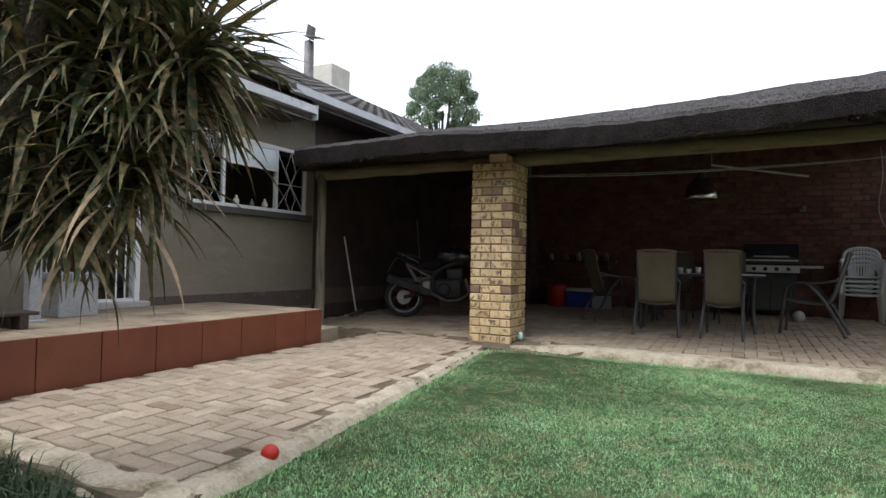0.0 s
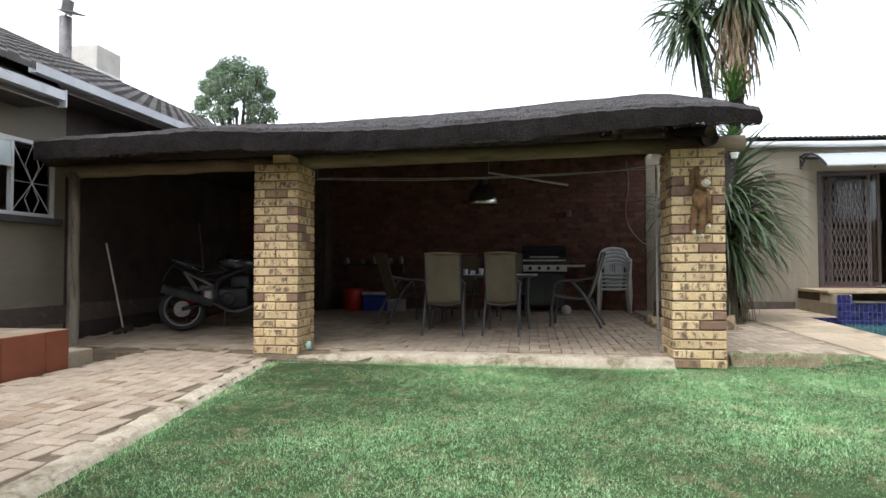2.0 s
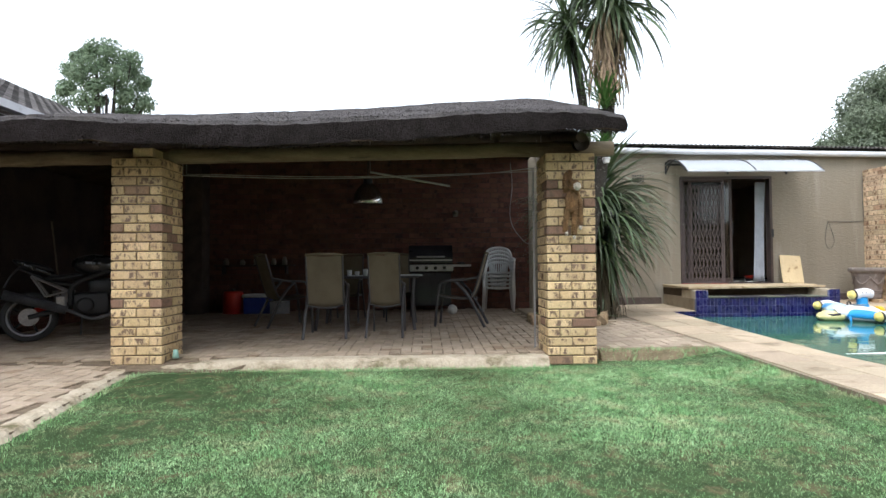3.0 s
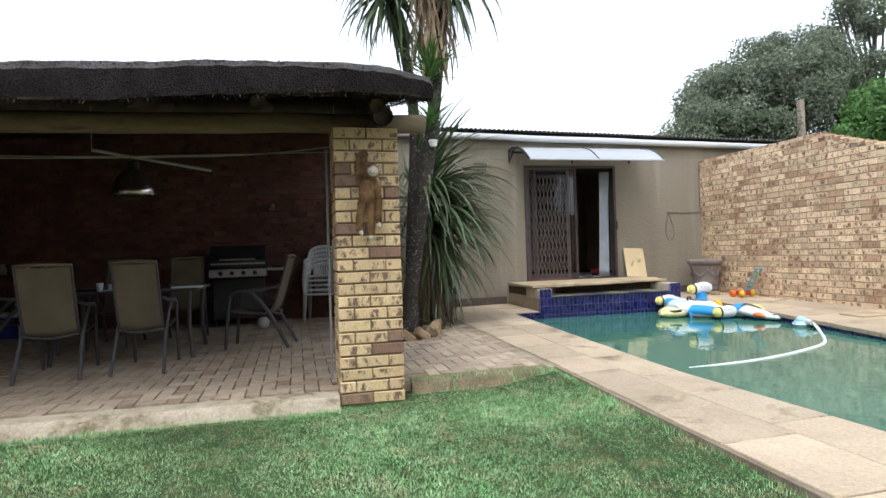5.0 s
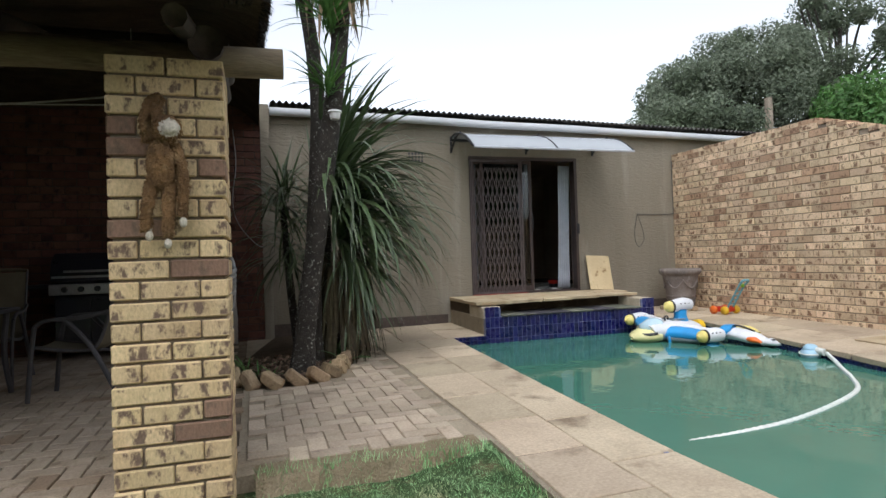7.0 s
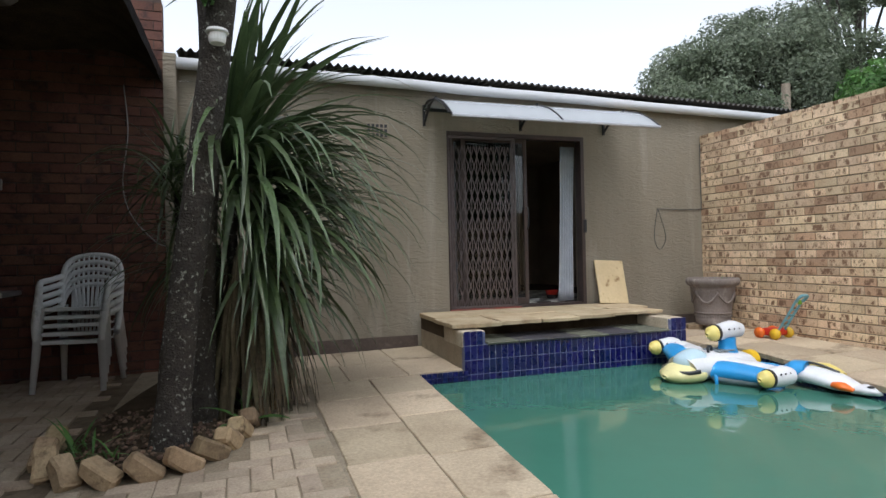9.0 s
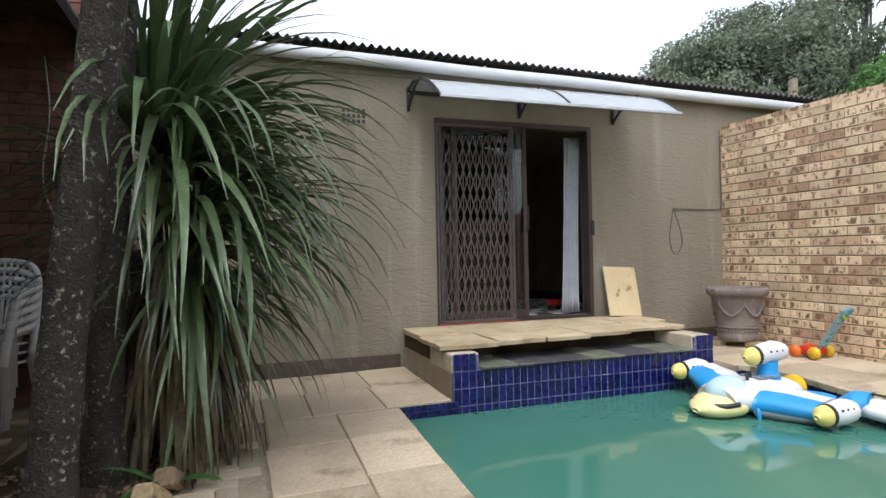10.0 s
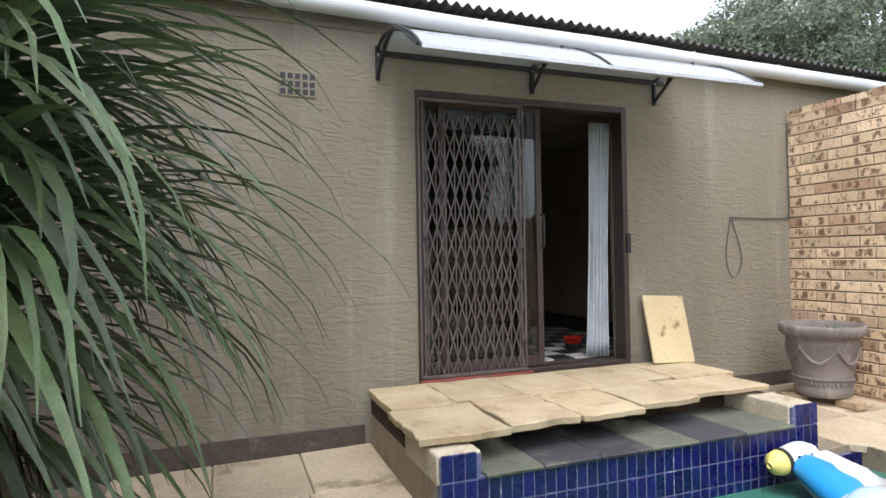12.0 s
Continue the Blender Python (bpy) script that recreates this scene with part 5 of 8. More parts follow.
# ---------------------------------------------------------------- motorcycle
M_tyre = surf("tyre_rubber", (0.022, 0.022, 0.022), (0.03, 0.03, 0.03), 0.8, 8, 60, 0.2)
M_chrome = surf("brushed_alloy", (0.40, 0.40, 0.41), (0.30, 0.30, 0.31), 0.3, 5, 50, 0.03, metal=0.9)
M_silencer = surf("dull_silencer", (0.16, 0.16, 0.165), (0.11, 0.11, 0.115), 0.4, 5, 50, 0.05, metal=0.7)
M_bikeblk = surf("black_bike_paint", (0.012, 0.012, 0.015), (0.02, 0.02, 0.022), 0.22, 4, 50, 0.03, coat=0.6)
M_lens = surf("headlamp_lens", (0.75, 0.76, 0.78), (0.65, 0.66, 0.68), 0.1, 4, 40, 0.02, coat=0.5)
bike = thing("motorcycle", pose(-4.62, 7.42, gz(-4.6, 7.4), 0, -4, 24), "black sports motorcycle leaning on its side stand", "motorcycle")


def wheel(x, r, w):
    ty = part("wheel", B(-0.03, 0.03, -0.02, 0.02, -0.03, 0.03, 0.01), M_chrome, bike, "alloy wheel hub")
    ty.location = (x, 0, r)
    prof = [(r - 0.085, -w * .42), (r - 0.03, -w * .5), (r - 0.005, -w * .25), (r, 0), (r - 0.005, w * .25), (r - 0.03, w * .5), (r - 0.085, w * .42), (r - 0.09, 0)]

    def ring(profile, n=36):
        bm = bmesh.new()
        rows = [[bm.verts.new((a * math.cos(2 * math.pi * k / n), b, a * math.sin(2 * math.pi * k / n))) for a, b in profile] for k in range(n)]
        for k in range(n):
            q, s = rows[k], rows[(k + 1) % n]
            for i in range(len(profile)):
                bm.faces.new((q[i], q[(i + 1) % len(profile)], s[(i + 1) % len(profile)], s[i]))
        return bm
    part("tyre", ring(prof), M_tyre, ty, "black rubber tyre", True)
    part("rim", ring([(r - 0.092, -w * .46), (r - 0.072, -w * .50), (r - 0.072, w * .50), (r - 0.092, w * .46)]), M_chrome, ty, "bright alloy rim", True)
    for k in range(5):
        a = 2 * math.pi * k / 5
        part("spoke", T([(0.03 * math.cos(a), 0, 0.03 * math.sin(a)), ((r - 0.1) * math.cos(a), 0.012, (r - 0.1) * math.sin(a))], 0.019, 6, 0.012), M_bikeblk, ty)
    part("brake_disc", lathe(bmesh.new(), [(0.06, -0.002), (0.11, -0.002), (0.11, 0.002), (0.06, 0.002)], 24, pose(0, -w * 0.5, 0, 90, 0, 0)), M_chrome, ty)
    return ty


wheel(0, 0.31, 0.15)
wheel(1.36, 0.30, 0.11)
part("swingarm", (lambda bm: [tube(bm, [(0, s * 0.1, 0.31), (0.5, s * 0.09, 0.40)], 0.03, 8) for s in (1, -1)] and bm)(bmesh.new()), M_black, bike)
part("engine", (lambda bm: [box(bm, 0.48, 0.88, -0.15, 0.15, 0.26, 0.56, 0.04, segs=2), box(bm, 0.66, 0.92, -0.12, 0.12, 0.50, 0.72, 0.03, m=pose(0, 0, 0, 0, 0, 0)), lathe(bm, [(0.10, 0), (0.10, 0.04), (0.06, 0.05)], 20, pose(0.62, -0.15, 0.40, 90, 0, 0))] and bm)(bmesh.new()), M_black, bike, "finned black engine", True)
part("frame", (lambda bm: [tube(bm, bend([(0.45, s * 0.13, 0.42), (0.5, s * 0.13, 0.66), (0.85, s * 0.12, 0.80), (1.1, s * 0.05, 0.86)]), 0.025, 8) for s in (1, -1)] + [tube(bm, bend([(0.5, s * 0.1, 0.66), (0.25, s * 0.09, 0.74), (-0.06, s * 0.06, 0.92)]), 0.016, 8) for s in (1, -1)] and bm)(bmesh.new()), M_black, bike, "black tubular frame")
part("tank", blob(bmesh.new(), (0.78, 0, 0.90), (0.30, 0.155, 0.14), pose(0, 0, 0, 0, 8, 0)), M_bikeblk, bike, "glossy black fuel tank", True)
part("seat", (lambda bm: [blob(bm, (0.36, 0, 0.77), (0.26, 0.12, 0.04), pose(0, 0, 0, 0, -4, 0)), blob(bm, (0.14, 0, 0.935), (0.16, 0.09, 0.03), pose(0, 0, 0, 0, 24, 0))] and bm)(bmesh.new()), M_black, bike, "black seat", True)
part("tail", blob(bmesh.new(), (0.10, 0, 0.91), (0.27, 0.085, 0.05), pose(0, 0, 0, 0, 28, 0)), M_bikeblk, bike, "pointed tail", True)
part("number_plate_arm", T(bend([(-0.06, 0, 0.94), (-0.16, 0, 0.84), (-0.24, 0, 0.70)]), 0.014, 6), M_black, bike)
part("subframe", (lambda bm: [tube(bm, [(0.42, s * 0.12, 0.60), (0.06, s * 0.10, 0.82)], 0.015, 6) for s in (1, -1)] + [tube(bm, [(0.20, s * 0.12, 0.55), (0.06, s * 0.10, 0.82)], 0.015, 6) for s in (1, -1)] + [tube(bm, [(0.42, s * 0.12, 0.60), (0.20, s * 0.12, 0.55)], 0.015, 6) for s in (1, -1)] and bm)(bmesh.new()), M_chrome, bike, "bright footrest hanger")
part("exhaust", (lambda bm: [tube(bm, [(0.42, -0.17, 0.36), (-0.22, -0.20, 0.62)], 0.055, 14, 0.06), tube(bm, bend([(0.95, -0.08, 0.55), (0.98, -0.1, 0.32), (0.7, -0.14, 0.22), (0.42, -0.17, 0.36)]), 0.022, 8)] and bm)(bmesh.new()), M_silencer, bike, "slanted dull alloy silencer", True)
part("fork", (lambda bm: [tube(bm, [(1.36, s * 0.09, 0.30), (1.12, s * 0.09, 1.0)], 0.025, 10) for s in (1, -1)] and bm)(bmesh.new()), M_chrome, bike)
part("front_mudguard", (lambda bm: [tube(bm, [(1.36 + 0.34 * math.cos(a), 0, 0.30 + 0.34 * math.sin(a)) for a in (0.6, 0.9, 1.2, 1.5, 1.8, 2.1, 2.4)], 0.06, 8)] and bm)(bmesh.new()), M_bikeblk, bike)
part("handlebar", T(bend([(1.02, -0.36, 1.0), (1.1, -0.2, 1.04), (1.12, 0, 1.02), (1.1, 0.2, 1.04), (1.02, 0.36, 1.0)]), 0.014, 8), M_black, bike)
part("fairing", blob(bmesh.new(), (1.20, 0, 0.96), (0.17, 0.14, 0.16)), M_bikeblk, bike, "black nose fairing", True)
part("headlight", blob(bmesh.new(), (1.33, 0, 0.90), (0.06, 0.10, 0.085)), M_lens, bike, "pale headlight", True)
for s in (1, -1):
    mr = part("mirror", blob(bmesh.new(), (1.08, s * 0.34, 1.20), (0.03, 0.065, 0.04)), M_black, bike, "", True)
    part("mirror_stem", T([(1.08, s * 0.24, 1.03), (1.08, s * 0.33, 1.18)], 0.007, 6), M_black, bike)
part("windscreen", blob(bmesh.new(), (1.17, 0, 1.12), (0.03, 0.10, 0.08), pose(0, 0, 0, 0, -35, 0)), M_lens, bike, "clear wind screen", True)
part("side_stand", T([(0.55, 0.12, 0.26), (0.5, 0.28, 0.0)], 0.011, 6), M_chrome, bike)
part("foot_peg", (lambda bm: [box(bm, 0.30, 0.42, -0.2, -0.13, 0.38, 0.55, 0.02)] and bm)(bmesh.new()), M_chrome, bike, "alloy footrest plate")

# ---------------------------------------------------------------- patio furniture
M_sling = surf("olive_sling_fabric", (0.135, 0.112, 0.072), (0.11, 0.09, 0.057), 0.85, 3, 160, 0.25, fine_amt=0.15)
M_frame = surf("bronze_grey_frame", (0.075, 0.07, 0.074), (0.055, 0.052, 0.055), 0.5, 5, 60, 0.08, metal=0.2)


def patio_chair(m, label):
    """Sling chair: origin on the floor, facing local +y."""
    c = thing("patio_chair", m, label, "chair", "sling chairs round the patio table")
    prof = [(0.30, 0.44), (0.10, 0.41), (-0.10, 0.395), (-0.20, 0.42), (-0.26, 0.52), (-0.34, 0.78), (-0.41, 1.03)]
    path = bend([(0, y, z) for y, z in prof], 5)
    for nm, a, b in (("seat", 0, 17), ("backrest", 17, len(path) - 1)):
        bm = bmesh.new()
        prev = None
        for k in range(a, b + 1):
            p = path[k]
            cur = [bm.verts.new((x, p.y, p.z - 0.018 * (1 - (x / 0.24) ** 2))) for x in (-0.245, -0.12, 0, 0.12, 0.245)]
            low = [bm.verts.new((x, p.y + 0.004, p.z - 0.008 - 0.018 * (1 - (x / 0.24) ** 2))) for x in (-0.245, -0.12, 0, 0.12, 0.245)]
            if prev:
                for i in range(4):
                    bm.faces.new((prev[0][i], prev[0][i + 1], cur[i + 1], cur[i]))
                    bm.faces.new((prev[1][i + 1], prev[1][i], low[i], low[i + 1]))
            prev = (cur, low)
        part(nm, bm, M_sling, c, "", True)
    for s in (1, -1):
        part("side_rail", T([(s * 0.255, p.y, p.z) for p in path], 0.014, 8), M_frame, c)
        part("armrest", T(bend([(s * 0.27, -0.31, 0.70), (s * 0.29, -0.1, 0.66), (s * 0.29, 0.15, 0.645), (s * 0.285, 0.24, 0.60)]), 0.017, 8), M_frame, c)
        part("leg", T(bend([(s * 0.285, 0.24, 0.60), (s * 0.275, 0.27, 0.42), (s * 0.275, 0.31, 0.0)]), 0.019, 8), M_frame, c)
        part("leg", T(bend([(s * 0.285, 0.02, 0.655), (s * 0.28, -0.18, 0.42), (s * 0.30, -0.40, 0.0)]), 0.021, 8), M_frame, c)
    part("top_rail", T(bend([(-0.262, -0.41, 1.03), (-0.1, -0.425, 1.042), (0.1, -0.425, 1.042), (0.262, -0.41, 1.03)]), 0.017, 8), M_sling, c, "fabric wrapped top rail")
    part("stretcher", T(bend([(-0.255, -0.24, 0.40), (0, -0.26, 0.37), (0.255, -0.24, 0.40)]), 0.011, 8), M_frame, c)
    return c


NARROW = Matrix.Diagonal((0.87, 1, 1, 1))
chair = patio_chair(pose(-0.94, 7.52, gz(-0.9, 7.3), 0, 0, 3) @ NARROW, "olive sling patio chair with a grey metal frame at the table")
for x, y, r in ((-0.18, 7.56, -2), (0.80, 8.42, 78), (-1.72, 8.62, -52), (-0.9, 9.15, 178), (-0.1, 9.2, 186)):
    copy_thing(chair, pose(x, y, gz(x, y), 0, 0, r) @ NARROW)

M_tglass = surf("dark_table_glass", (0.03, 0.032, 0.034), (0.022, 0.024, 0.026), 0.12, 3, 40, 0.01, coat=0.3)
table = thing("patio_table", pose(-0.50, 8.35, gz(-0.6, 8.3)) @ Matrix.Diagonal((0.84, 1, 1, 1)), "dark glass patio table with grey metal legs", "table")
part("tabletop", B(-0.85, 0.85, -0.5, 0.5, 0.715, 0.728, 0.004), M_tglass, table)
part("rim", (lambda bm: [tube(bm, p, 0.017, 8) for p in ([(-0.86, -0.51, 0.72), (0.86, -0.51, 0.72)], [(0.86, -0.51, 0.72), (0.86, 0.51, 0.72)], [(0.86, 0.51, 0.72), (-0.86, 0.51, 0.72)], [(-0.86, 0.51, 0.72), (-0.86, -0.51, 0.72)])] and bm)(bmesh.new()), M_frame, table)
for sx_ in (1, -1):
    for sy in (1, -1):
        part("leg", T(bend([(sx_ * 0.78, sy * 0.44, 0.71), (sx_ * 0.76, sy * 0.42, 0.35), (sx_ * 0.8, sy * 0.46, 0.0)]), 0.027, 8), M_frame, table)
tz = gz(-0.6, 8.3) + 0.728
M_clear = surf("pale_glassware", (0.6, 0.62, 0.62), (0.5, 0.52, 0.52), 0.1, 4, 40, 0.0, coat=0.4)
for x, y, h in ((-0.72, 7.98, 0.09), (-0.62, 8.02, 0.07), (-0.50, 7.97, 0.10), (0.12, 8.05, 0.03)):
    gl = tagged(mesh_ob("drinking_glass" if h > 0.05 else "tray", lathe(bmesh.new(), [(0.028, 0), (0.036, h), (0.033, h), (0.025, 0.006)], 14) if h > 0.05 else B(-0.16, 0.16, -0.10, 0.10, 0, 0.025, 0.006), M_clear, None, "", h > 0.05),
                "small clear glass standing on the patio table" if h > 0.05 else "pale shallow tray on the patio table", "glass" if h > 0.05 else "tray")
    gl.location = (x, y, tz + 0.001)
nap = tagged(mesh_ob("tray", B(-0.14, 0.14, -0.08, 0.08, 0, 0.018, 0.005), M_clear), "pale shallow tray with glasses on the patio table", "tray")
nap.location = (-0.62, 8.14, tz + 0.001)

# ---------------------------------------------------------------- gas grill
M_steel = surf("stainless_steel", (0.6, 0.6, 0.6), (0.5, 0.5, 0.5), 0.3, 4, 50, 0.03, metal=0.85)
M_hood = surf("black_enamel", (0.014, 0.014, 0.02), (0.02, 0.02, 0.026), 0.25, 4, 50, 0.03, coat=0.4)
bbq = thing("gas_grill", pose(0.42, 10.62, gz(0.4, 10.6)), "black gas grill with a steel control panel and side shelf", "grill")
part("cabinet", B(-0.36, 0.36, -0.24, 0.24, 0.10, 0.70, 0.01), M_hood, bbq)
for s in (-1, 1):
    part("cabinet_door", B(-0.35 if s < 0 else 0.005, -0.005 if s < 0 else 0.35, -0.256, -0.242, 0.12, 0.67, 0.004), M_hood, bbq)
part("control_panel", B(-0.40, 0.40, -0.30, -0.22, 0.72, 0.84, 0.01), M_steel, bbq, "bright steel control panel")
part("firebox", B(-0.40, 0.40, -0.22, 0.26, 0.70, 0.86, 0.01), M_hood, bbq)
bm = bmesh.new()
prof = [(-0.25, 0.87), (-0.255, 0.97), (-0.20, 1.10), (-0.08, 1.185), (0.08, 1.19), (0.22, 1.10), (0.26, 0.87)]
a = [bm.verts.new((-0.39, y, z)) for y, z in prof]
b = [bm.verts.new((0.39, y, z)) for y, z in prof]
for k in range(len(prof) - 1):
    bm.faces.new((a[k], b[k], b[k + 1], a[k + 1]))
bm.faces.new(list(reversed(a)))
bm.faces.new(b)
part("hood", bm, M_hood, bbq, "closed black hood")
part("hood_handle", T([(-0.25, -0.29, 0.98), (0.25, -0.29, 0.98)], 0.013, 8), M_steel, bbq, "steel handle bar")
part("hood_trim", B(-0.38, 0.38, -0.262, -0.25, 0.905, 0.93, 0.002), M_steel, bbq)
for k in range(4):
    part("knob", lathe(bmesh.new(), [(0.032, 0), (0.03, 0.03), (0.02, 0.034)], 16, pose(-0.24 + k * 0.16, -0.30, 0.78, 90, 0, 0)), M_black, bbq, "black knob")
part("side_shelf", B(0.41, 0.72, -0.26, 0.2, 0.80, 0.84, 0.006), M_steel, bbq)
part("side_shelf", B(-0.62, -0.41, -0.26, 0.2, 0.80, 0.84, 0.006), M_hood, bbq)
part("side_burner", lathe(bmesh.new(), [(0.07, 0.841), (0.07, 0.88), (0.03, 0.885)], 14, pose(0.55, 0, 0, 0, 0, 0)), M_black, bbq)
for x in (-0.33, 0.33):
    for y in (-0.2, 0.2):
        part("castor", lathe(bmesh.new(), [(0.04, -0.015), (0.045, 0), (0.04, 0.015)], 12, pose(x, y, 0.045, 0, 90, 0)), M_black, bbq)
        part("castor_stem", T([(x, y, 0.045), (x, y, 0.11)], 0.01, 6), M_black, bbq)
M_ball = surf("grey_white_ball", (0.6, 0.6, 0.58), (0.4, 0.4, 0.39), 0.5, 3, 40, 0.03)
ball2 = tagged(mesh_ob("ball", blob(bmesh.new(), (0, 0, 0.085), (0.085, 0.085, 0.085)), M_ball, None, "", True), "grey and white toy ball beside the gas grill", "ball")
ball2.location = (0.78, 9.95, gz(0.78, 9.95) - 0.002)

# ---------------------------------------------------------------- stacked white chairs
M_plastic = surf("white_garden_plastic", (0.70, 0.71, 0.71), (0.62, 0.63, 0.63), 0.5, 3, 40, 0.04, fine_amt=0.05, stain=(0.33, 0.33, 0.32), stain_at=(0.6, 0.8))


def mono_chair(m, label):
    """Moulded armchair, origin on the floor, facing local -y."""
    c = thing("plastic_chair", m, label, "chair", "stack of white plastic chairs")
    bm = bmesh.new()
    g = []
    for j in range(7):
        v = j / 6
        g.append([bm.verts.new(((u - 0.5) * (0.46 - 0.06 * v), -0.24 + 0.44 * v, 0.43 - 0.03 * v - 0.02 * math.sin(math.pi * u))) for u in (0, .2, .4, .6, .8, 1)])
    lowv = [[bm.verts.new(v.co - Vector((0, 0, 0.018))) for v in row] for row in g]
    for j in range(6):
        for i in range(5):
            bm.faces.new((g[j][i], g[j][i + 1], g[j + 1][i + 1], g[j + 1][i]))
            bm.faces.new((lowv[j][i + 1], lowv[j][i], lowv[j + 1][i], lowv[j + 1][i + 1]))
    for i in range(5):
        bm.faces.new((lowv[0][i], lowv[0][i + 1], g[0][i + 1], g[0][i]))
        bm.faces.new((lowv[6][i + 1], lowv[6][i], g[6][i], g[6][i + 1]))
    for j in range(6):
        bm.faces.new((lowv[j + 1][0], lowv[j][0], g[j][0], g[j + 1][0]))
        bm.faces.new((lowv[j][5], lowv[j + 1][5], g[j + 1][5], g[j][5]))
    part("seat", bm, M_plastic, c, "", True)
    part("front_apron", B(-0.22, 0.22, -0.25, -0.235, 0.395, 0.43, 0.005), M_plastic, c)
    arch = bend([(-0.235, 0.17, 0.45), (-0.245, 0.22, 0.66), (-0.19, 0.27, 0.82), (0, 0.29, 0.87), (0.19, 0.27, 0.82), (0.245, 0.22, 0.66), (0.235, 0.17, 0.45)], 6)
    part("back_frame", T(arch, 0.024, 8), M_plastic, c, "", True)
    for k in range(9):
        x = -0.16 + k * 0.04
        zt = 0.865 - 1.1 * x * x
        part("back_slat", T([(x * 0.75, 0.19, 0.42), (x, 0.24, 0.64), (x * 1.05, 0.278, zt)], 0.011, 6), M_plastic, c)
    for s in (1, -1):
        part("armrest", (lambda bm: [tube(bm, bend([(s * 0.245, 0.22, 0.68), (s * 0.275, 0.05, 0.655), (s * 0.275, -0.15, 0.64), (s * 0.26, -0.24, 0.60)]), 0.026, 8), tube(bm, bend([(s * 0.26, -0.24, 0.60), (s * 0.255, -0.25, 0.5), (s * 0.25, -0.245, 0.42)]), 0.026, 8)] and bm)(bmesh.new()), M_plastic, c, "", True)
        part("leg", T([(s * 0.245, -0.24, 0.43), (s * 0.27, -0.28, 0.0)], 0.032, 8, 0.022), M_plastic, c, "", True)
        part("leg", T([(s * 0.22, 0.19, 0.42), (s * 0.25, 0.27, 0.0)], 0.030, 8, 0.022), M_plastic, c, "", True)
    return c


wz = gz(1.68, 10.6) + 0.001
first = mono_chair(pose(1.65, 10.58, wz, 0, 0, -8), "white plastic garden armchair in a stack")
for k in range(1, 5):
    copy_thing(first, pose(1.65 + 0.004 * k, 10.58 + 0.012 * k, wz + 0.068 * k, 0, 0, -8 + k * 0.7))

# ---------------------------------------------------------------- cool box and odds
M_cblue = surf("blue_plastic", (0.015, 0.05, 0.34), (0.012, 0.04, 0.28), 0.4, 3, 40, 0.03)
cb = thing("cool_box", pose(-2.70, 10.68, gz(-2.7, 10.6)), "blue plastic cool box with a white lid", "cool box")
part("body", B(-0.24, 0.24, -0.16, 0.16, 0, 0.29, 0.02, segs=2), M_cblue, cb)
part("lid", B(-0.255, 0.255, -0.175, 0.175, 0.292, 0.35, 0.015, segs=2), M_white, cb, "white lid")
part("handle", T(bend([(-0.25, -0.05, 0.26), (-0.27, -0.1, 0.31), (-0.2, -0.19, 0.315), (0.2, -0.19, 0.315), (0.27, -0.1, 0.31), (0.25, -0.05, 0.26)]), 0.009, 6), M_white, cb)
rc = thing("red_drum", pose(-3.18, 10.72, gz(-3.1, 10.7)), "red plastic drum beside the cool box", "drum")
part("body", lathe(bmesh.new(), [(0.17, 0), (0.18, 0.02), (0.18, 0.36), (0.16, 0.4), (0.05, 0.41)], 20), M_red, rc, "", True)
part("cap", lathe(bmesh.new(), [(0.04, 0.405), (0.04, 0.44), (0.02, 0.445)], 12), M_black, rc)
M_print = surf("printed_carton", (0.55, 0.55, 0.56), (0.3, 0.33, 0.4), 0.7, 9, 60, 0.03)
ct = thing("carton", pose(-2.28, 10.5, gz(-2.3, 10.4), 0, 0, 12), "white and blue printed carton on the floor", "carton")
part("box", B(-0.17, 0.17, -0.1, 0.1, 0, 0.22, 0.004), M_print, ct)
part("flap", B(-0.17, 0.17, -0.16, -0.102, 0.17, 0.176, 0.001), M_print, ct)
# pale green cup by the pillar
cup = tagged(mesh_ob("cup", lathe(bmesh.new(), [(0.034, 0), (0.022, 0.085), (0.019, 0.085), (0.03, 0.004)], 14), surf("mint_plastic", (0.35, 0.6, 0.52), (0.3, 0.52, 0.45), 0.4, 4, 40, 0.02), None, "", True), "upturned pale mint plastic cup by the brick pillar", "cup")
cup.location = (-2.235, 5.97, gz(-2.1, 5.95))
# shelf bottles on the back wall
shelf = thing("wall_shelf", pose(-3.0, 10.88, 1.02), "dim wooden wall shelf", "shelf")
part("board", B(-0.55, 0.9, -0.1, 0.1, 0, 0.025, 0.003), M_darklog, shelf)
for x in (-0.4, 0.75):
    part("bracket", B(x - 0.012, x + 0.012, -0.08, 0.1, -0.14, 0, 0.003), M_black, shelf)
M_dull = surf("dull_glass_jar", (0.22, 0.20, 0.17), (0.13, 0.12, 0.10), 0.3, 5, 40, 0.02)
for k, (x, h) in enumerate(((-0.35, 0.13), (-0.05, 0.10), (0.2, 0.16), (0.52, 0.12), (0.72, 0.15))):
    j = tagged(mesh_ob("jar", lathe(bmesh.new(), [(0.045, 0), (0.05, h * 0.6), (0.03, h * 0.8), (0.03, h)], 12), M_dull, None, "", True), "dull glass jar on the wall shelf", "jar", "jars on the wall shelf")
    j.location = (-3.0 + x, 10.86, 1.0455)

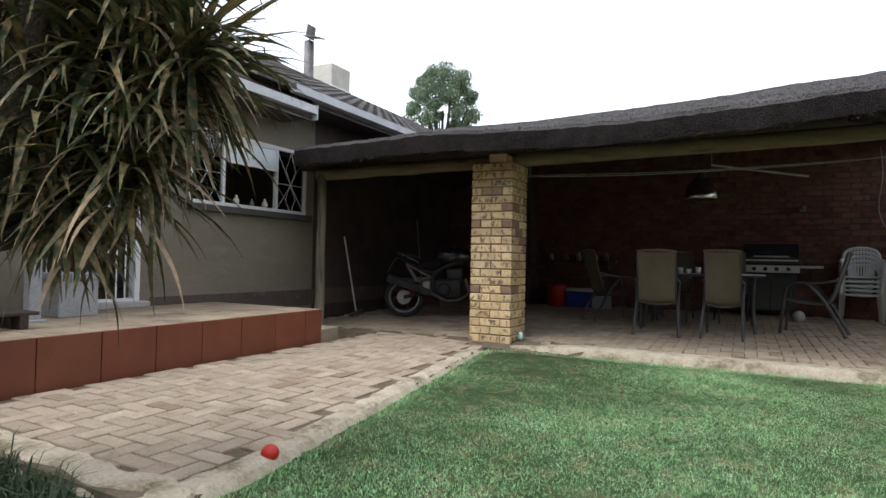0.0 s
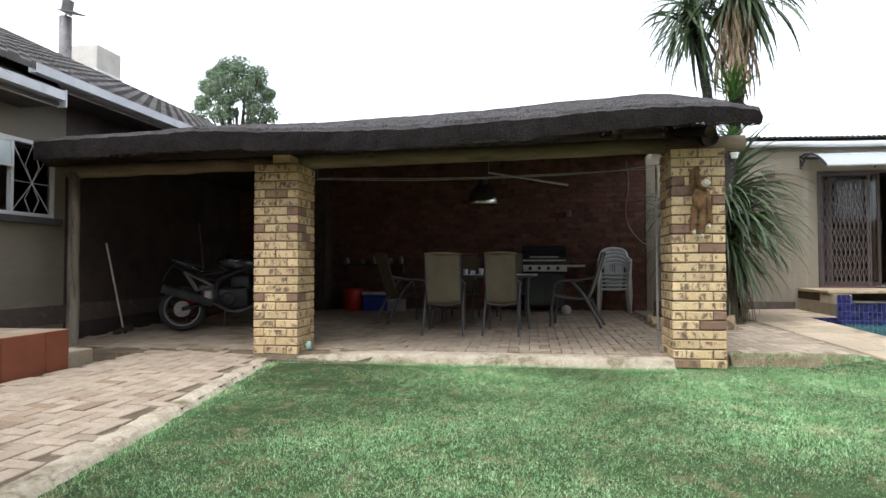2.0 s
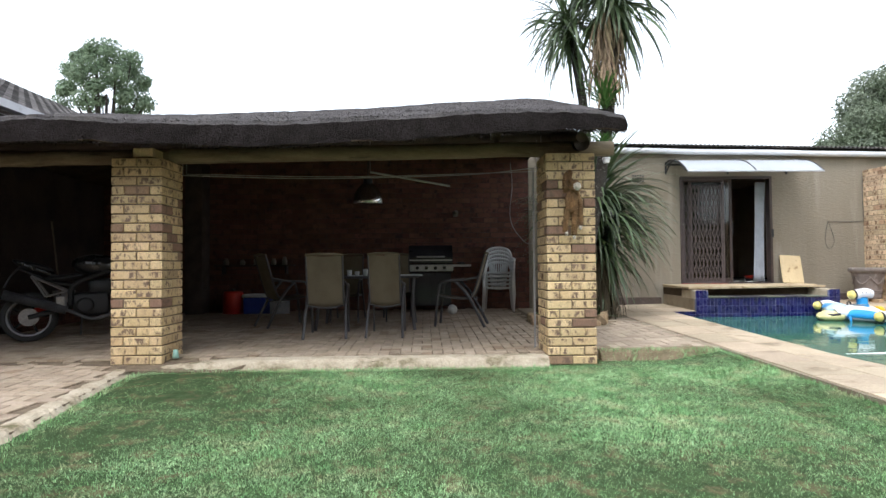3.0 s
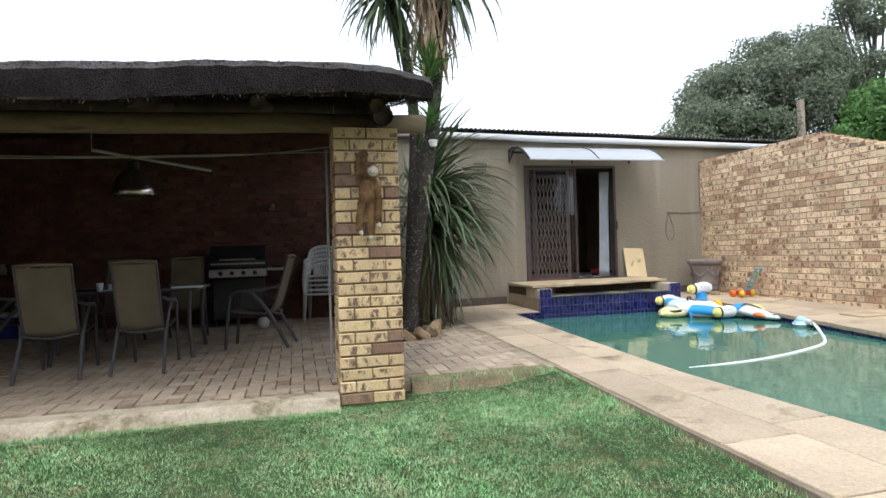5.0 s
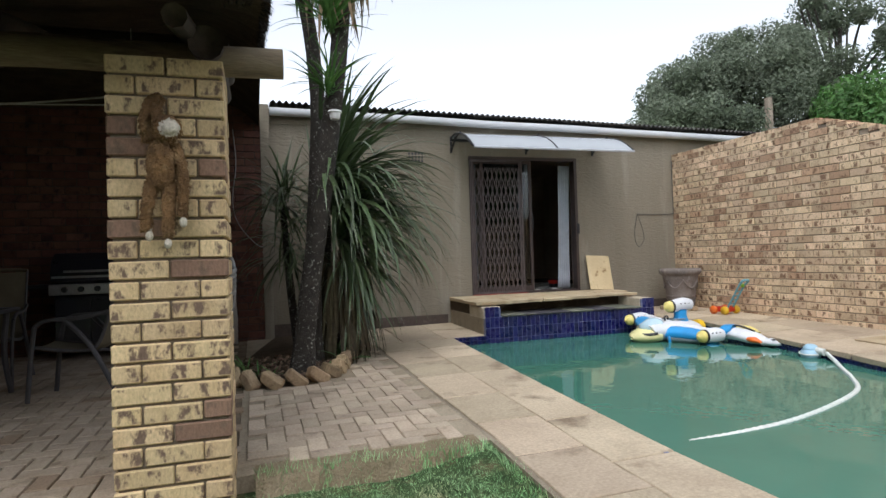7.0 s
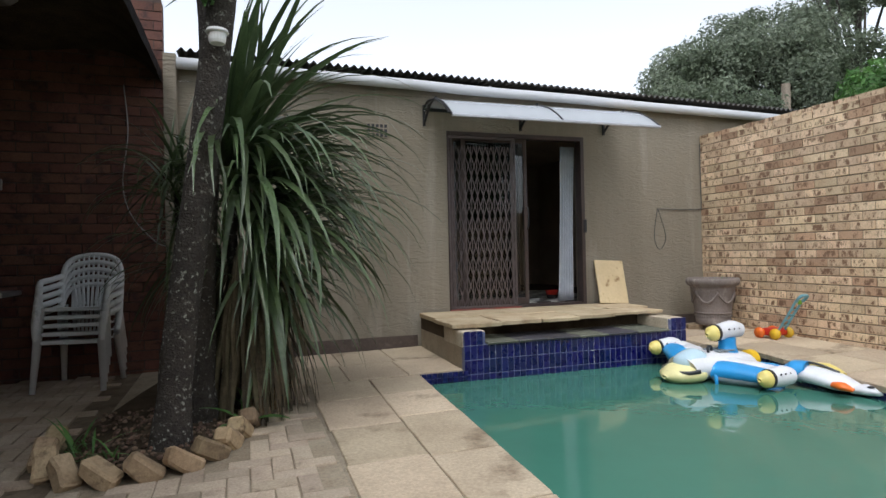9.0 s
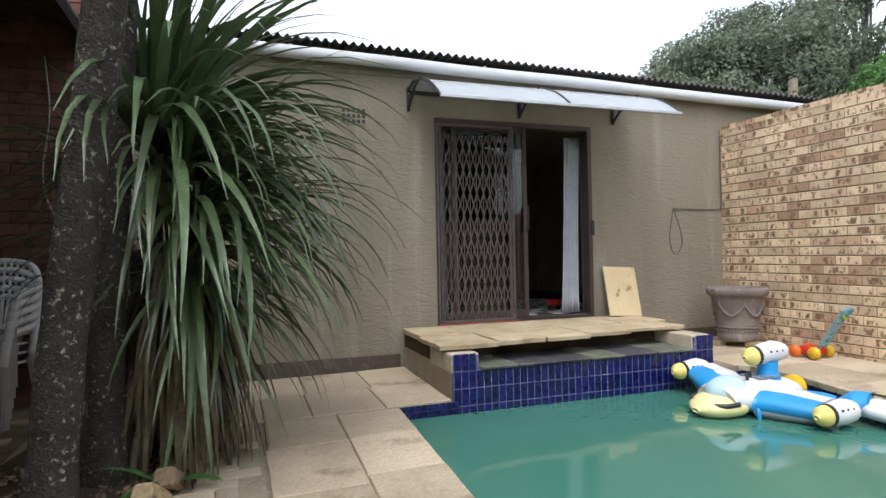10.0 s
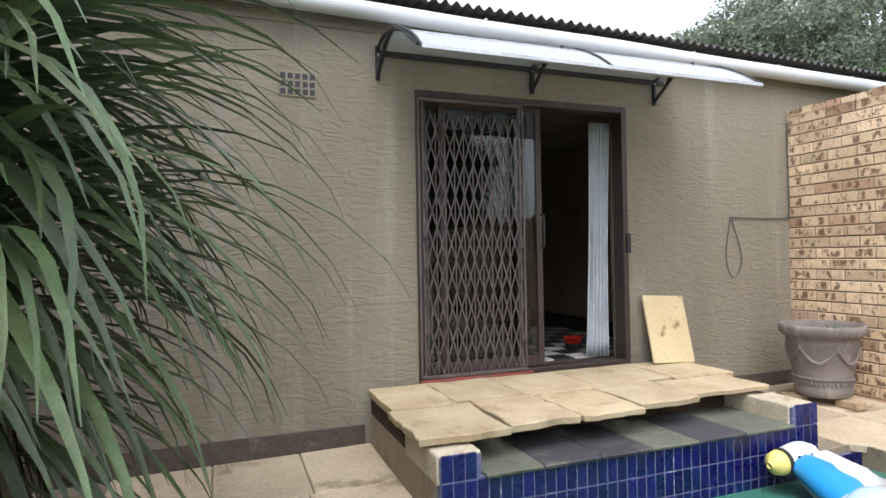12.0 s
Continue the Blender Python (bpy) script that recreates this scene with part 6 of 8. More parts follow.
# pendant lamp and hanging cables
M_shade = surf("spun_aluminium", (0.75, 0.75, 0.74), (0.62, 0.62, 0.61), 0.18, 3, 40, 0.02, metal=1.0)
lamp = thing("pendant_lamp", pose(-0.52, 8.6, 1.93) @ Matrix.Diagonal((1.3, 1.3, 1.3, 1)), "bell-shaped aluminium pendant lamp, unlit, under the thatch", "lamp")
part("shade", lathe(bmesh.new(), [(0.175, 0.0), (0.18, 0.005), (0.172, 0.05), (0.145, 0.14), (0.09, 0.21), (0.06, 0.235), (0.052, 0.235), (0.085, 0.205), (0.14, 0.135), (0.167, 0.045), (0.172, 0.004)], 32), M_shade, lamp, "", True)
part("socket", lathe(bmesh.new(), [(0.055, 0.225), (0.05, 0.29), (0.02, 0.31)], 16), M_black, lamp)
part("cord", T([(0, 0, 0.27), (0.005, 0, 0.55), (0, 0, 0.74)], 0.006, 6), M_black, lamp)
M_cable = surf("grey_white_cable", (0.32, 0.31, 0.30), (0.24, 0.23, 0.22), 0.5, 4, 40, 0.0)
for k, (pts, r) in enumerate((([(-2.3, 6.3, 2.02), (-1.0, 6.35, 1.99), (0.3, 6.3, 2.00), (1.0, 6.3, 2.03), (1.6, 6.25, 2.09)], 0.005), ([(-2.3, 6.4, 2.05), (-0.5, 6.5, 2.03), (1.56, 6.3, 2.05)], 0.004), ([(-0.28, 6.36, 2.06), (0.16, 6.36, 1.98), (0.60, 6.36, 1.90)], 0.012))):
    cbl = thing("hanging_cable", pose(0, 0, 0), "pale electric cable slung under the thatch beam" if k < 2 else "pale thin rod hanging under the thatch", "cable")
    part("run", T(bend(pts), r, 6), M_cable, cbl)
    for x, y, z in (pts[0], pts[-1]) if k < 2 else (pts[0],):
        part("hanger", T([(x, y, z), (x, y, min(2.6, z + 0.35))], 0.003, 5), M_cable, cbl)
wl2 = thing("wall_lamp", pose(0.9, 10.95, 1.98), "small pale wall lamp on the brick wall", "lamp")
part("plate", B(-0.05, 0.05, 0.02, 0.06, -0.05, 0.05, 0.005), M_dull, wl2)
part("globe", blob(bmesh.new(), (0, -0.03, 0.02), (0.05, 0.05, 0.04)), M_dull, wl2, "", True)
wc = thing("wall_cable", pose(0, 0, 0), "thin pale cable hanging down the brick wall", "cable")
part("run", T(bend([(1.95, 10.97, 2.95), (1.98, 10.965, 2.5), (1.93, 10.96, 2.0), (2.0, 10.965, 1.7), (2.2, 10.97, 1.45), (2.3, 10.975, 1.4)]), 0.006, 6), M_cable, wc)
pc = thing("pillar_conduit", pose(0, 0, 0), "thin pale conduit at the pillar corner", "conduit")
part("run", T(bend([(1.53, 6.36, 0.1), (1.53, 6.36, 1.0), (1.53, 6.36, 2.08)]), 0.012, 6), M_cable, pc)

# ---------------------------------------------------------------- plush toy hanging on the pillar: one plain mesh
M_plush = surf("brown_plush", (0.27, 0.15, 0.06), (0.13, 0.07, 0.028), 0.95, 9, 90, 0.9, by="island", stain=(0.33, 0.21, 0.10), stain_at=(0.55, 0.7), stain_scale=16, fine_amt=0.4, dist=0.02)
M_plushface = surf("cream_plush", (0.6, 0.55, 0.46), (0.48, 0.42, 0.33), 0.95, 9, 90, 0.6, fine_amt=0.3)
bm = bmesh.new()
tube(bm, bend([(0.02, 0, 0.42), (-0.01, -0.02, 0.52), (-0.02, 0, 0.60), (0.005, 0.0, 0.64)]), 0.027, 10, 0.02)
tube(bm, bend([(-0.05, 0, 0.43), (-0.065, -0.01, 0.52), (-0.045, 0, 0.61), (0.0, 0, 0.64)]), 0.026, 10, 0.018)
blob(bm, (0.0, -0.015, 0.33), (0.06, 0.05, 0.12))
tube(bm, bend([(-0.035, 0, 0.27), (-0.06, -0.02, 0.15), (-0.07, -0.01, 0.03)]), 0.031, 10, 0.022)
tube(bm, bend([(0.03, 0, 0.25), (0.025, -0.02, 0.12), (0.02, -0.01, 0.0)]), 0.032, 10, 0.022)
tube(bm, bend([(0.05, 0, 0.42), (0.085, -0.02, 0.3), (0.085, -0.015, 0.18), (0.08, -0.01, 0.1)]), 0.027, 10, 0.02)
blob(bm, (0.03, -0.045, 0.485), (0.058, 0.05, 0.058))
rng = random.Random(6)
bmesh.ops.subdivide_edges(bm, edges=bm.edges[:], cuts=1)
for v in bm.verts:
    v.co += Vector((rng.uniform(-1, 1), rng.uniform(-1, 1), rng.uniform(-1, 1))) * 0.006
bm.normal_update()
base_faces = [(f.calc_center_median().copy(), f.normal.copy()) for f in bm.faces]
for c0, n0 in base_faces:
    for r in range(2):
        c = c0 + Vector((rng.uniform(-.006, .006), 0, rng.uniform(-.006, .006)))
        d = (n0 * 0.6 + Vector((rng.uniform(-.3, .3), rng.uniform(-.3, .0), -0.8))).normalized() * rng.uniform(0.010, 0.024)
        s = Vector((0.002, 0, 0))
        bm.faces.new((bm.verts.new(c - s), bm.verts.new(c + s), bm.verts.new(c + d)))
blob(bm, (0.045, -0.085, 0.48), (0.036, 0.026, 0.032), sub=2)
for x, z in ((-0.055, 0.01), (0.02, -0.025), (0.085, 0.07)):
    blob(bm, (x, -0.02, z), (0.017, 0.016, 0.024), sub=2)
for f in bm.faces:
    c = f.calc_center_median()
    if (c - Vector((0.045, -0.085, 0.48))).length < 0.042 and c.y < -0.065 or min((c - Vector((x, -0.02, z))).length for x, z in ((-0.055, 0.01), (0.02, -0.025), (0.085, 0.07))) < 0.026:
        f.material_index = 1
plush = tagged(mesh_ob("plush_toy", bm, [M_plush, M_plushface], None, "", True), "shaggy brown plush toy hung by its arms on the brick pillar", "toy")
plush.location = (1.80, 5.745, 1.32)
plush.scale = (1.0, 1.0, 1.0)

# ---------------------------------------------------------------- strap leaves and rosettes
def leaf_mesh(name, length, width, elev, droop, material, seed, segs=9, fold=0.25, kink=None):
    """A strap leaf from the origin out along +x, rising at elev degrees and drooping; kink: share of its length where it breaks."""
    rng = random.Random(seed)
    vs, fs = [], []
    x = z = 0.0
    a = radians(elev)
    side = rng.uniform(-0.12, 0.12)
    y = 0.0
    ds = length / segs
    for k in range(segs + 1):
        t = k / segs
        w = width * (0.55 + 0.9 * t if t < 0.5 else 1.0 - 0.97 * ((t - 0.5) / 0.5) ** 1.15) * 0.5
        if k == segs:
            w = 0.001
        n = (-math.sin(a), math.cos(a))
        f = fold * w
        vs += [(x + n[0] * f, y + w, z + n[1] * f), (x, y, z), (x + n[0] * f, y - w, z + n[1] * f)]
        if k:
            o = 3 * (k - 1)
            fs += [(o, o + 1, o + 4, o + 3), (o + 1, o + 2, o + 5, o + 4)]
        a -= radians(droop) * (0.35 + 1.3 * t) / segs
        if kink and t > kink and a > radians(-75):
            a -= radians(75)
            kink = None
        a = max(a, radians(-88))
        x += ds * math.cos(a)
        z += ds * math.sin(a)
        y += side * ds * t
    me = bpy.data.meshes.new(name)
    me.from_pydata(vs, [], fs)
    for p in me.polygons:
        p.use_smooth = True
    me.materials.append(material)
    return me


M_strap = surf("strap_leaf_green", (0.10, 0.142, 0.062), (0.05, 0.08, 0.032), 0.25, 3, 30, 0.1, vary=0.4, stain=(0.13, 0.165, 0.085), stain_at=(0.55, 0.8), stain_scale=3, spec=0.6, stretch=(0.6, 6, 6), leafy=0.25)
M_bright = surf("young_leaf_green", (0.085, 0.19, 0.04), (0.06, 0.14, 0.03), 0.45, 3, 30, 0.1, vary=0.3, stretch=(0.6, 6, 6), leafy=0.2)
M_dead = surf("dead_leaf_straw", (0.27, 0.205, 0.125), (0.18, 0.13, 0.078), 0.85, 3, 30, 0.2, vary=0.4, stain=(0.09, 0.06, 0.035), stain_at=(0.55, 0.75), stretch=(0.6, 6, 6))
M_yucca = surf("yucca_leaf_green", (0.052, 0.076, 0.028), (0.032, 0.05, 0.018), 0.5, 3, 30, 0.12, vary=0.45, stain=(0.24, 0.165, 0.075), stain_at=(0.44, 0.62), stain_scale=4, spec=0.4, stretch=(0.6, 6, 6), leafy=0.2)
M_trunk = surf("palm_bark", (0.062, 0.052, 0.043), (0.036, 0.03, 0.025), 0.95, 7, 70, 1.0, by="island", stain=(0.33, 0.34, 0.29), stain_at=(0.58, 0.66), stain_scale=32, fine_amt=0.4, dist=0.03)
M_fibre = surf("yucca_bark", (0.11, 0.085, 0.06), (0.06, 0.045, 0.03), 0.95, 6, 60, 1.0, by="island", fine_amt=0.4, dist=0.03)

STRAP = [[leaf_mesh("leaf", ln, wd, el, dr, M_strap, 10 * i + j) for j, (ln, wd) in enumerate(((1.28, 0.043), (1.42, 0.049), (1.08, 0.040)))]
         for i, (el, dr) in enumerate(((82, 38), (66, 64), (50, 88), (34, 98), (16, 90), (-2, 72), (-24, 52), (-48, 30)))]
DEAD = [leaf_mesh("dead_leaf", ln, wd, -55, 40, M_dead, 300 + k) for k, (ln, wd) in enumerate(((0.6, 0.035), (0.8, 0.03), (0.5, 0.04)))]
# dead leaves, coloured extra dark to carry the shade low in the bush
M_withered_shade = surf("withered_shade_leaf", (0.085, 0.07, 0.038), (0.05, 0.04, 0.022), 0.85, 3, 30, 0.2, vary=0.5, stain=(0.13, 0.095, 0.05), stain_at=(0.55, 0.75), stretch=(0.6, 6, 6))
WITHERED_SHADE = [leaf_mesh("dead_leaf", ln, wd, -62, 34, M_withered_shade, 340 + k) for k, (ln, wd) in enumerate(((0.7, 0.035), (0.9, 0.03), (0.55, 0.036)))]
YUC = [[leaf_mesh("leaf", ln * 0.80, 0.036, el, dr * 1.1, M_yucca, 500 + 10 * i + j, 6, 0.4, kink=(0.78 if j == 2 and i in (2, 4) else None)) for j, ln in enumerate((0.62, 0.74, 0.66))]
       for i, (el, dr) in enumerate(((75, 14), (50, 30), (28, 40), (8, 46), (-12, 44), (-34, 34), (-58, 20)))]
PALM = [[leaf_mesh("leaf", ln, 0.05, el, dr, M_strap, 800 + 10 * i + j) for j, ln in enumerate((0.85, 1.0, 0.75))]
        for i, (el, dr) in enumerate(((75, 30), (50, 60), (25, 80), (0, 80), (-30, 55), (-58, 28)))]
TUFT = [[leaf_mesh("leaf", ln, 0.02, el, 40, M_bright, 900 + 10 * i + j, 6) for j, ln in enumerate((0.38, 0.46, 0.3))] for i, el in enumerate((80, 60, 40, 20))]


def rosette(parent, centre, bank, counts, rng, scale=1.0, spread=0.05, az=None, stem=0.18, tilt=(0, 0)):
    """Leaves round a growing point; counts: how many from each row of the bank; az: optional range of directions."""
    for row, n in zip(bank, counts):
        for k in range(n):
            a = rng.uniform(*az) if az else rng.uniform(0, 360)
            s = scale * rng.uniform(0.82, 1.15)
            h = rng.uniform(-stem, stem)
            m = Matrix.Translation(Vector(centre) + Vector((rng.uniform(-spread, spread), rng.uniform(-spread, spread), h))) @ pose(0, 0, 0, tilt[0], tilt[1], 0) @ pose(0, 0, 0, rng.uniform(-14, 14), rng.uniform(-7, 7), a) @ Matrix.Diagonal((s, s, s, 1))
            piece("leaf", rng.choice(row), m, parent)


rng = random.Random(21)
strap = thing("dracaena_bush", pose(2.93, 9.22, gz(2.9, 9.2)), "large green bush of long arching strap leaves in the bed", "plant")
for k, (x, y, z) in enumerate(((0, 0, 1.5), (0.12, -0.05, 1.05), (-0.12, 0.1, 1.2), (0.22, 0.12, 0.85))):
    part("stem", T(bend([(x * 0.4, y * 0.4, -0.05), (x * 0.8, y * 0.7, z * 0.5), (x, y, z)]), 0.05, 10, 0.035), M_trunk, strap)
rosette(strap, (0.02, -0.02, 1.68), STRAP, (28, 46, 64, 70, 52, 20, 6, 2), rng, 1.06, 0.07, (-98, 92))
rosette(strap, (-0.03, 0.03, 1.62), STRAP, (3, 5, 6, 5, 4, 4, 4, 3), rng, 0.46, 0.07, (95, 244))
rosette(strap, (0.16, -0.08, 1.28), STRAP, (0, 12, 34, 46, 44, 24, 10, 4), rng, 1.0, 0.08, (-100, 70))
rosette(strap, (0.22, 0.05, 0.95), STRAP, (0, 2, 6, 10, 14, 16, 14, 8), rng, 0.72, 0.1, (-115, 70))
part("stem", T(bend([(-0.3, 0.45, -0.05), (-0.38, 0.6, 0.9), (-0.42, 0.68, 1.65)]), 0.05, 10, 0.035), M_trunk, strap)
rosette(strap, (-0.42, 0.68, 1.72), STRAP, (8, 14, 20, 22, 20, 16, 12, 8), rng, 0.58, 0.07)
rosette(strap, (-0.38, 0.62, 1.2), STRAP, (0, 4, 8, 12, 16, 18, 16, 12), rng, 0.55, 0.08)
rosette(strap, (-0.02, 0.0, 1.0), STRAP, (2, 4, 5, 5, 5, 6, 6, 5), rng, 0.5, 0.1, (100, 250))
# dark dead leaves hung round the lower bush to imitate its inner shade
for k in range(240):
    a = rng.uniform(-150, 70)
    piece("dead_leaf", rng.choice(WITHERED_SHADE), Matrix.Translation((0.08 + rng.uniform(0.05, 0.3) * math.cos(radians(a)), rng.uniform(0.05, 0.3) * math.sin(radians(a)), rng.uniform(0.5, 1.2))) @ pose(0, 0, 0, 0, 0, a), strap)


def bark_trunk(pts, r0, r1, seed, n=22, rings=46):
    """A rough trunk with ringed, lumpy bark."""
    path = bend(pts, max(2, rings // (len(pts) - 1)))
    bm = bmesh.new()
    prev = None
    for k, p in enumerate(path):
        t = k / (len(path) - 1)
        cur = []
        for i in range(n):
            a = 2 * math.pi * i / n
            r = (r0 + (r1 - r0) * t) * (1 + 0.07 * noise.noise((math.cos(a) * 2.2, math.sin(a) * 2.2, p.z * 2.6 + seed)) + 0.05 * noise.noise((math.cos(a) * 6, math.sin(a) * 6, p.z * 11 + seed)))
            r += 0.035 * max(0, 1 - t * 14)
            cur.append(bm.verts.new((p.x + r * math.cos(a), p.y + r * math.sin(a), p.z)))
        if prev:
            for i in range(n):
                bm.faces.new((prev[i], prev[(i + 1) % n], cur[(i + 1) % n], cur[i]))
        prev = cur
    bm.faces.new(prev)
    return bm


gb0 = gz(2.6, 8.55)
palm = thing("cabbage_palm", pose(2.575, 8.48, gb0 - 0.02), "tall cabbage palm with a leaning mottled dark trunk", "palm")
part("trunk", bark_trunk([(0, 0, 0), (0.07, -0.08, 0.7), (0.19, -0.17, 1.5), (0.30, -0.26, 2.3), (0.385, -0.32, 3.0), (0.45, -0.36, 3.7), (0.48, -0.38, 4.4), (0.48, -0.38, 4.8)], 0.096, 0.064, 1), M_trunk, palm, "leaning bark with pale lichen", True)
part("branch_trunk", bark_trunk([(0.14, 0.42, 0.0), (0.18, 0.42, 1.2), (0.25, 0.36, 2.5), (0.19, 0.30, 3.3), (0.04, 0.22, 4.1), (-0.09, 0.16, 4.5)], 0.085, 0.06, 7, 14), M_trunk, palm, "", True)
rosette(palm, (0.47, -0.36, 4.78), PALM, (16, 22, 28, 34, 40, 34), rng, 1.2, 0.1, stem=0.3)
rosette(palm, (-0.08, 0.14, 4.52), PALM, (10, 16, 22, 28, 36, 30), rng, 1.1, 0.08, stem=0.25)
rosette(palm, (0.2, -0.05, 5.1), PALM, (10, 12, 14, 14, 10, 6), rng, 1.0, 0.1, stem=0.3)
for k in range(130):
    a = rng.uniform(0, 360)
    h = rng.uniform(3.7, 4.5)
    piece("dead_leaf", rng.choice(DEAD), Matrix.Translation((0.40 + 0.13 * math.cos(radians(a)) + rng.uniform(-.06, .04), -0.34 + 0.13 * math.sin(radians(a)), h)) @ pose(0, 0, 0, rng.uniform(-15, 15), rng.uniform(5, 25), a) @ Matrix.Diagonal((1.15, 1.15, 1.15, 1)), palm)
rosette(palm, (0.28, -0.46, 3.12), TUFT, (30, 30, 26, 18), rng, 1.2, 0.05, stem=0.07)
rosette(palm, (0.27, -0.46, 2.55), TUFT, (14, 16, 16, 12), rng, 1.05, 0.04, stem=0.06)
sl = thing("solar_lamp", pose(2.89, 8.075, gb0 + 2.30) @ Matrix.Diagonal((0.78, 0.78, 0.8, 1)), "small white plastic lamp fixed to the palm trunk", "lamp")
part("top", lathe(bmesh.new(), [(0.075, 0.05), (0.08, 0.056), (0.07, 0.075), (0.02, 0.08)], 18), M_white, sl)
part("body", lathe(bmesh.new(), [(0.05, -0.02), (0.058, 0.0), (0.062, 0.05)], 18), M_white, sl)
part("clip", B(-0.02, 0.02, 0.03, 0.11, 0.0, 0.03, 0.004), M_white, sl)

# bed: soil, edging stones, pebbles, small greens
bm = bmesh.new()
cen = bm.verts.new((2.65, 8.95, gz(2.6, 9) + 0.06))
outl = [(1.98, 8.32), (2.2, 8.12), (2.5, 8.08), (2.78, 8.16), (2.95, 8.4), (3.08, 8.75), (3.2, 9.15), (3.32, 9.6), (3.2, 10.2), (2.9, 10.9), (2.42, 10.95), (2.2, 10.0), (2.0, 9.0)]
ov = [bm.verts.new((x, y, gz(x, y) + 0.015)) for x, y in outl]
for k in range(len(ov)):
    bm.faces.new((cen, ov[k], ov[(k + 1) % len(ov)]))
structure("ground_bed", bm, M_joint, "dark soil of the planted bed")
M_edge = surf("rough_yellow_stone", (0.38, 0.285, 0.17), (0.27, 0.19, 0.11), 0.9, 5, 50, 0.6, vary=0.3, stain=(0.13, 0.09, 0.055), stain_at=(0.56, 0.7), stain_scale=8)


def stone_mesh(name, sx_, sy, sz, seed, material):
    bm = B(-sx_ / 2, sx_ / 2, -sy / 2, sy / 2, -sz / 2, sz / 2, 0.015)
    bmesh.ops.subdivide_edges(bm, edges=bm.edges[:], cuts=1)
    for v in bm.verts:
        v.co += Vector((noise.noise(v.co * 9 + Vector((seed, 0, 0))), noise.noise(v.co * 9 + Vector((0, seed, 0))), noise.noise(v.co * 9 + Vector((0, 0, seed))))) * 0.016
    ob = mesh_ob(name, bm, material)
    me = ob.data
    bpy.data.objects.remove(ob)
    return me


STONES = [stone_mesh("edging_stone", 0.20, 0.11, 0.095, k * 7 + 1, M_edge) for k in range(4)]
epts = bend([Vector((x, y, 0)) for x, y in ((1.92, 8.75), (1.95, 8.40), (2.12, 8.14), (2.4, 8.05), (2.68, 8.10), (2.86, 8.30), (2.97, 8.55), (3.06, 8.85), (3.15, 9.15), (3.24, 9.45), (3.32, 9.75))], 3)
last = None
for p in epts:
    if last is None or (p - last).length > 0.145:
        d = (p - last) if last is not None else Vector((0, -1, 0))
        st = tagged(new("edging_stone", rng.choice(STONES)), "rough yellow brick set on edge round the bed", "stone", "edging stones of the bed")
        st.matrix_world = pose(p.x, p.y, gz(p.x, p.y) + 0.05, rng.uniform(-10, 10), rng.uniform(28, 44), math.degrees(math.atan2(d.y, d.x)) + rng.uniform(-10, 10))
        last = p
M_pebble = surf("brown_pebble", (0.17, 0.11, 0.07), (0.10, 0.065, 0.045), 0.8, 6, 40, 0.2, vary=0.5, by="island")
bm = bmesh.new()
for k in range(800):
    x, y = rng.uniform(2.05, 3.15), rng.uniform(8.15, 9.3)
    if x > 2.72 + (y - 8.15) * 0.42 + 0.02 or x < 2.0 or (y < 8.3 and x < 2.2):
        continue
    s = rng.uniform(0.007, 0.02)
    blob(bm, (x, y, gz(x, y) + 0.045 + s * 0.3), (s, s * rng.uniform(0.7, 1), s * 0.7), pose(0, 0, 0, 0, 0, rng.uniform(0, 180)), 1)
peb = tagged(mesh_ob("pebbles", bm, M_pebble), "brown pebbles strewn over the bed", "pebbles", "", "stuff")
for k, (x, y, n) in enumerate(((2.08, 8.55, 14), (2.15, 8.38, 12), (2.3, 8.3, 8), (3.02, 9.0, 7), (3.1, 9.25, 8), (2.98, 8.78, 5))):
    gp = thing("ground_plant", pose(x, y, gz(x, y) + 0.03), "low leafy green plant among the edging stones", "plant", "low plants in the bed")
    for j in range(n):
        me = TUFT[rng.randrange(1, 4)][rng.randrange(3)]
        sc = rng.uniform(0.6, 0.95) if k > 2 else rng.uniform(0.35, 0.75)
        piece("leaf", me, pose(rng.uniform(-.05, .05), rng.uniform(-.05, .05), 0, 0, 0, rng.uniform(0, 360)) @ Matrix.Diagonal((sc, sc * (3.5 if k > 2 else 1.2), sc, 1)), gp)

# ---------------------------------------------------------------- yucca by the path
yuc = thing("yucca", pose(-2.75, 0.45, 0.0), "old yucca with spiky green and brown leaf heads", "plant")
heads = [((0.32, 0.39, 1.45), 0.95), ((0.56, 0.51, 1.81), 0.95), ((0.42, 0.44, 1.20), 0.75), ((0.13, 0.29, 1.78), 1.0), ((0.66, 0.56, 1.60), 0.8), ((0.66, 0.56, 2.08), 0.85), ((0.36, 0.36, 2.2), 1.0), ((0.85, 0.66, 1.76), 0.85), ((0.64, 0.55, 1.36), 0.8), ((0.28, 0.38, 1.92), 0.95), ((0.12, 0.28, 1.40), 0.95)]
part("trunk", bark_trunk([(0, 0, 0), (0.03, 0.05, 0.5), (0.10, 0.13, 1.0), (0.3, 0.25, 1.35), (0.45, 0.34, 1.9)], 0.17, 0.09, 3, 18), M_fibre, yuc, "", True)
for (x, y, z), s in heads:
    part("branch", bark_trunk([(0.12, 0.14, 0.95), ((0.12 + x) / 2, (0.14 + y) / 2 + 0.02, (0.95 + z) / 2 - 0.06), (x, y, z)], 0.07, 0.045, z, 12, 16), M_fibre, yuc, "", True)
    rosette(yuc, (x, y, z), YUC, (14, 26, 34, 34, 30, 20, 9), rng, s, 0.03, stem=0.10, tilt=(rng.uniform(-12, 8), rng.uniform(-5, 10)))
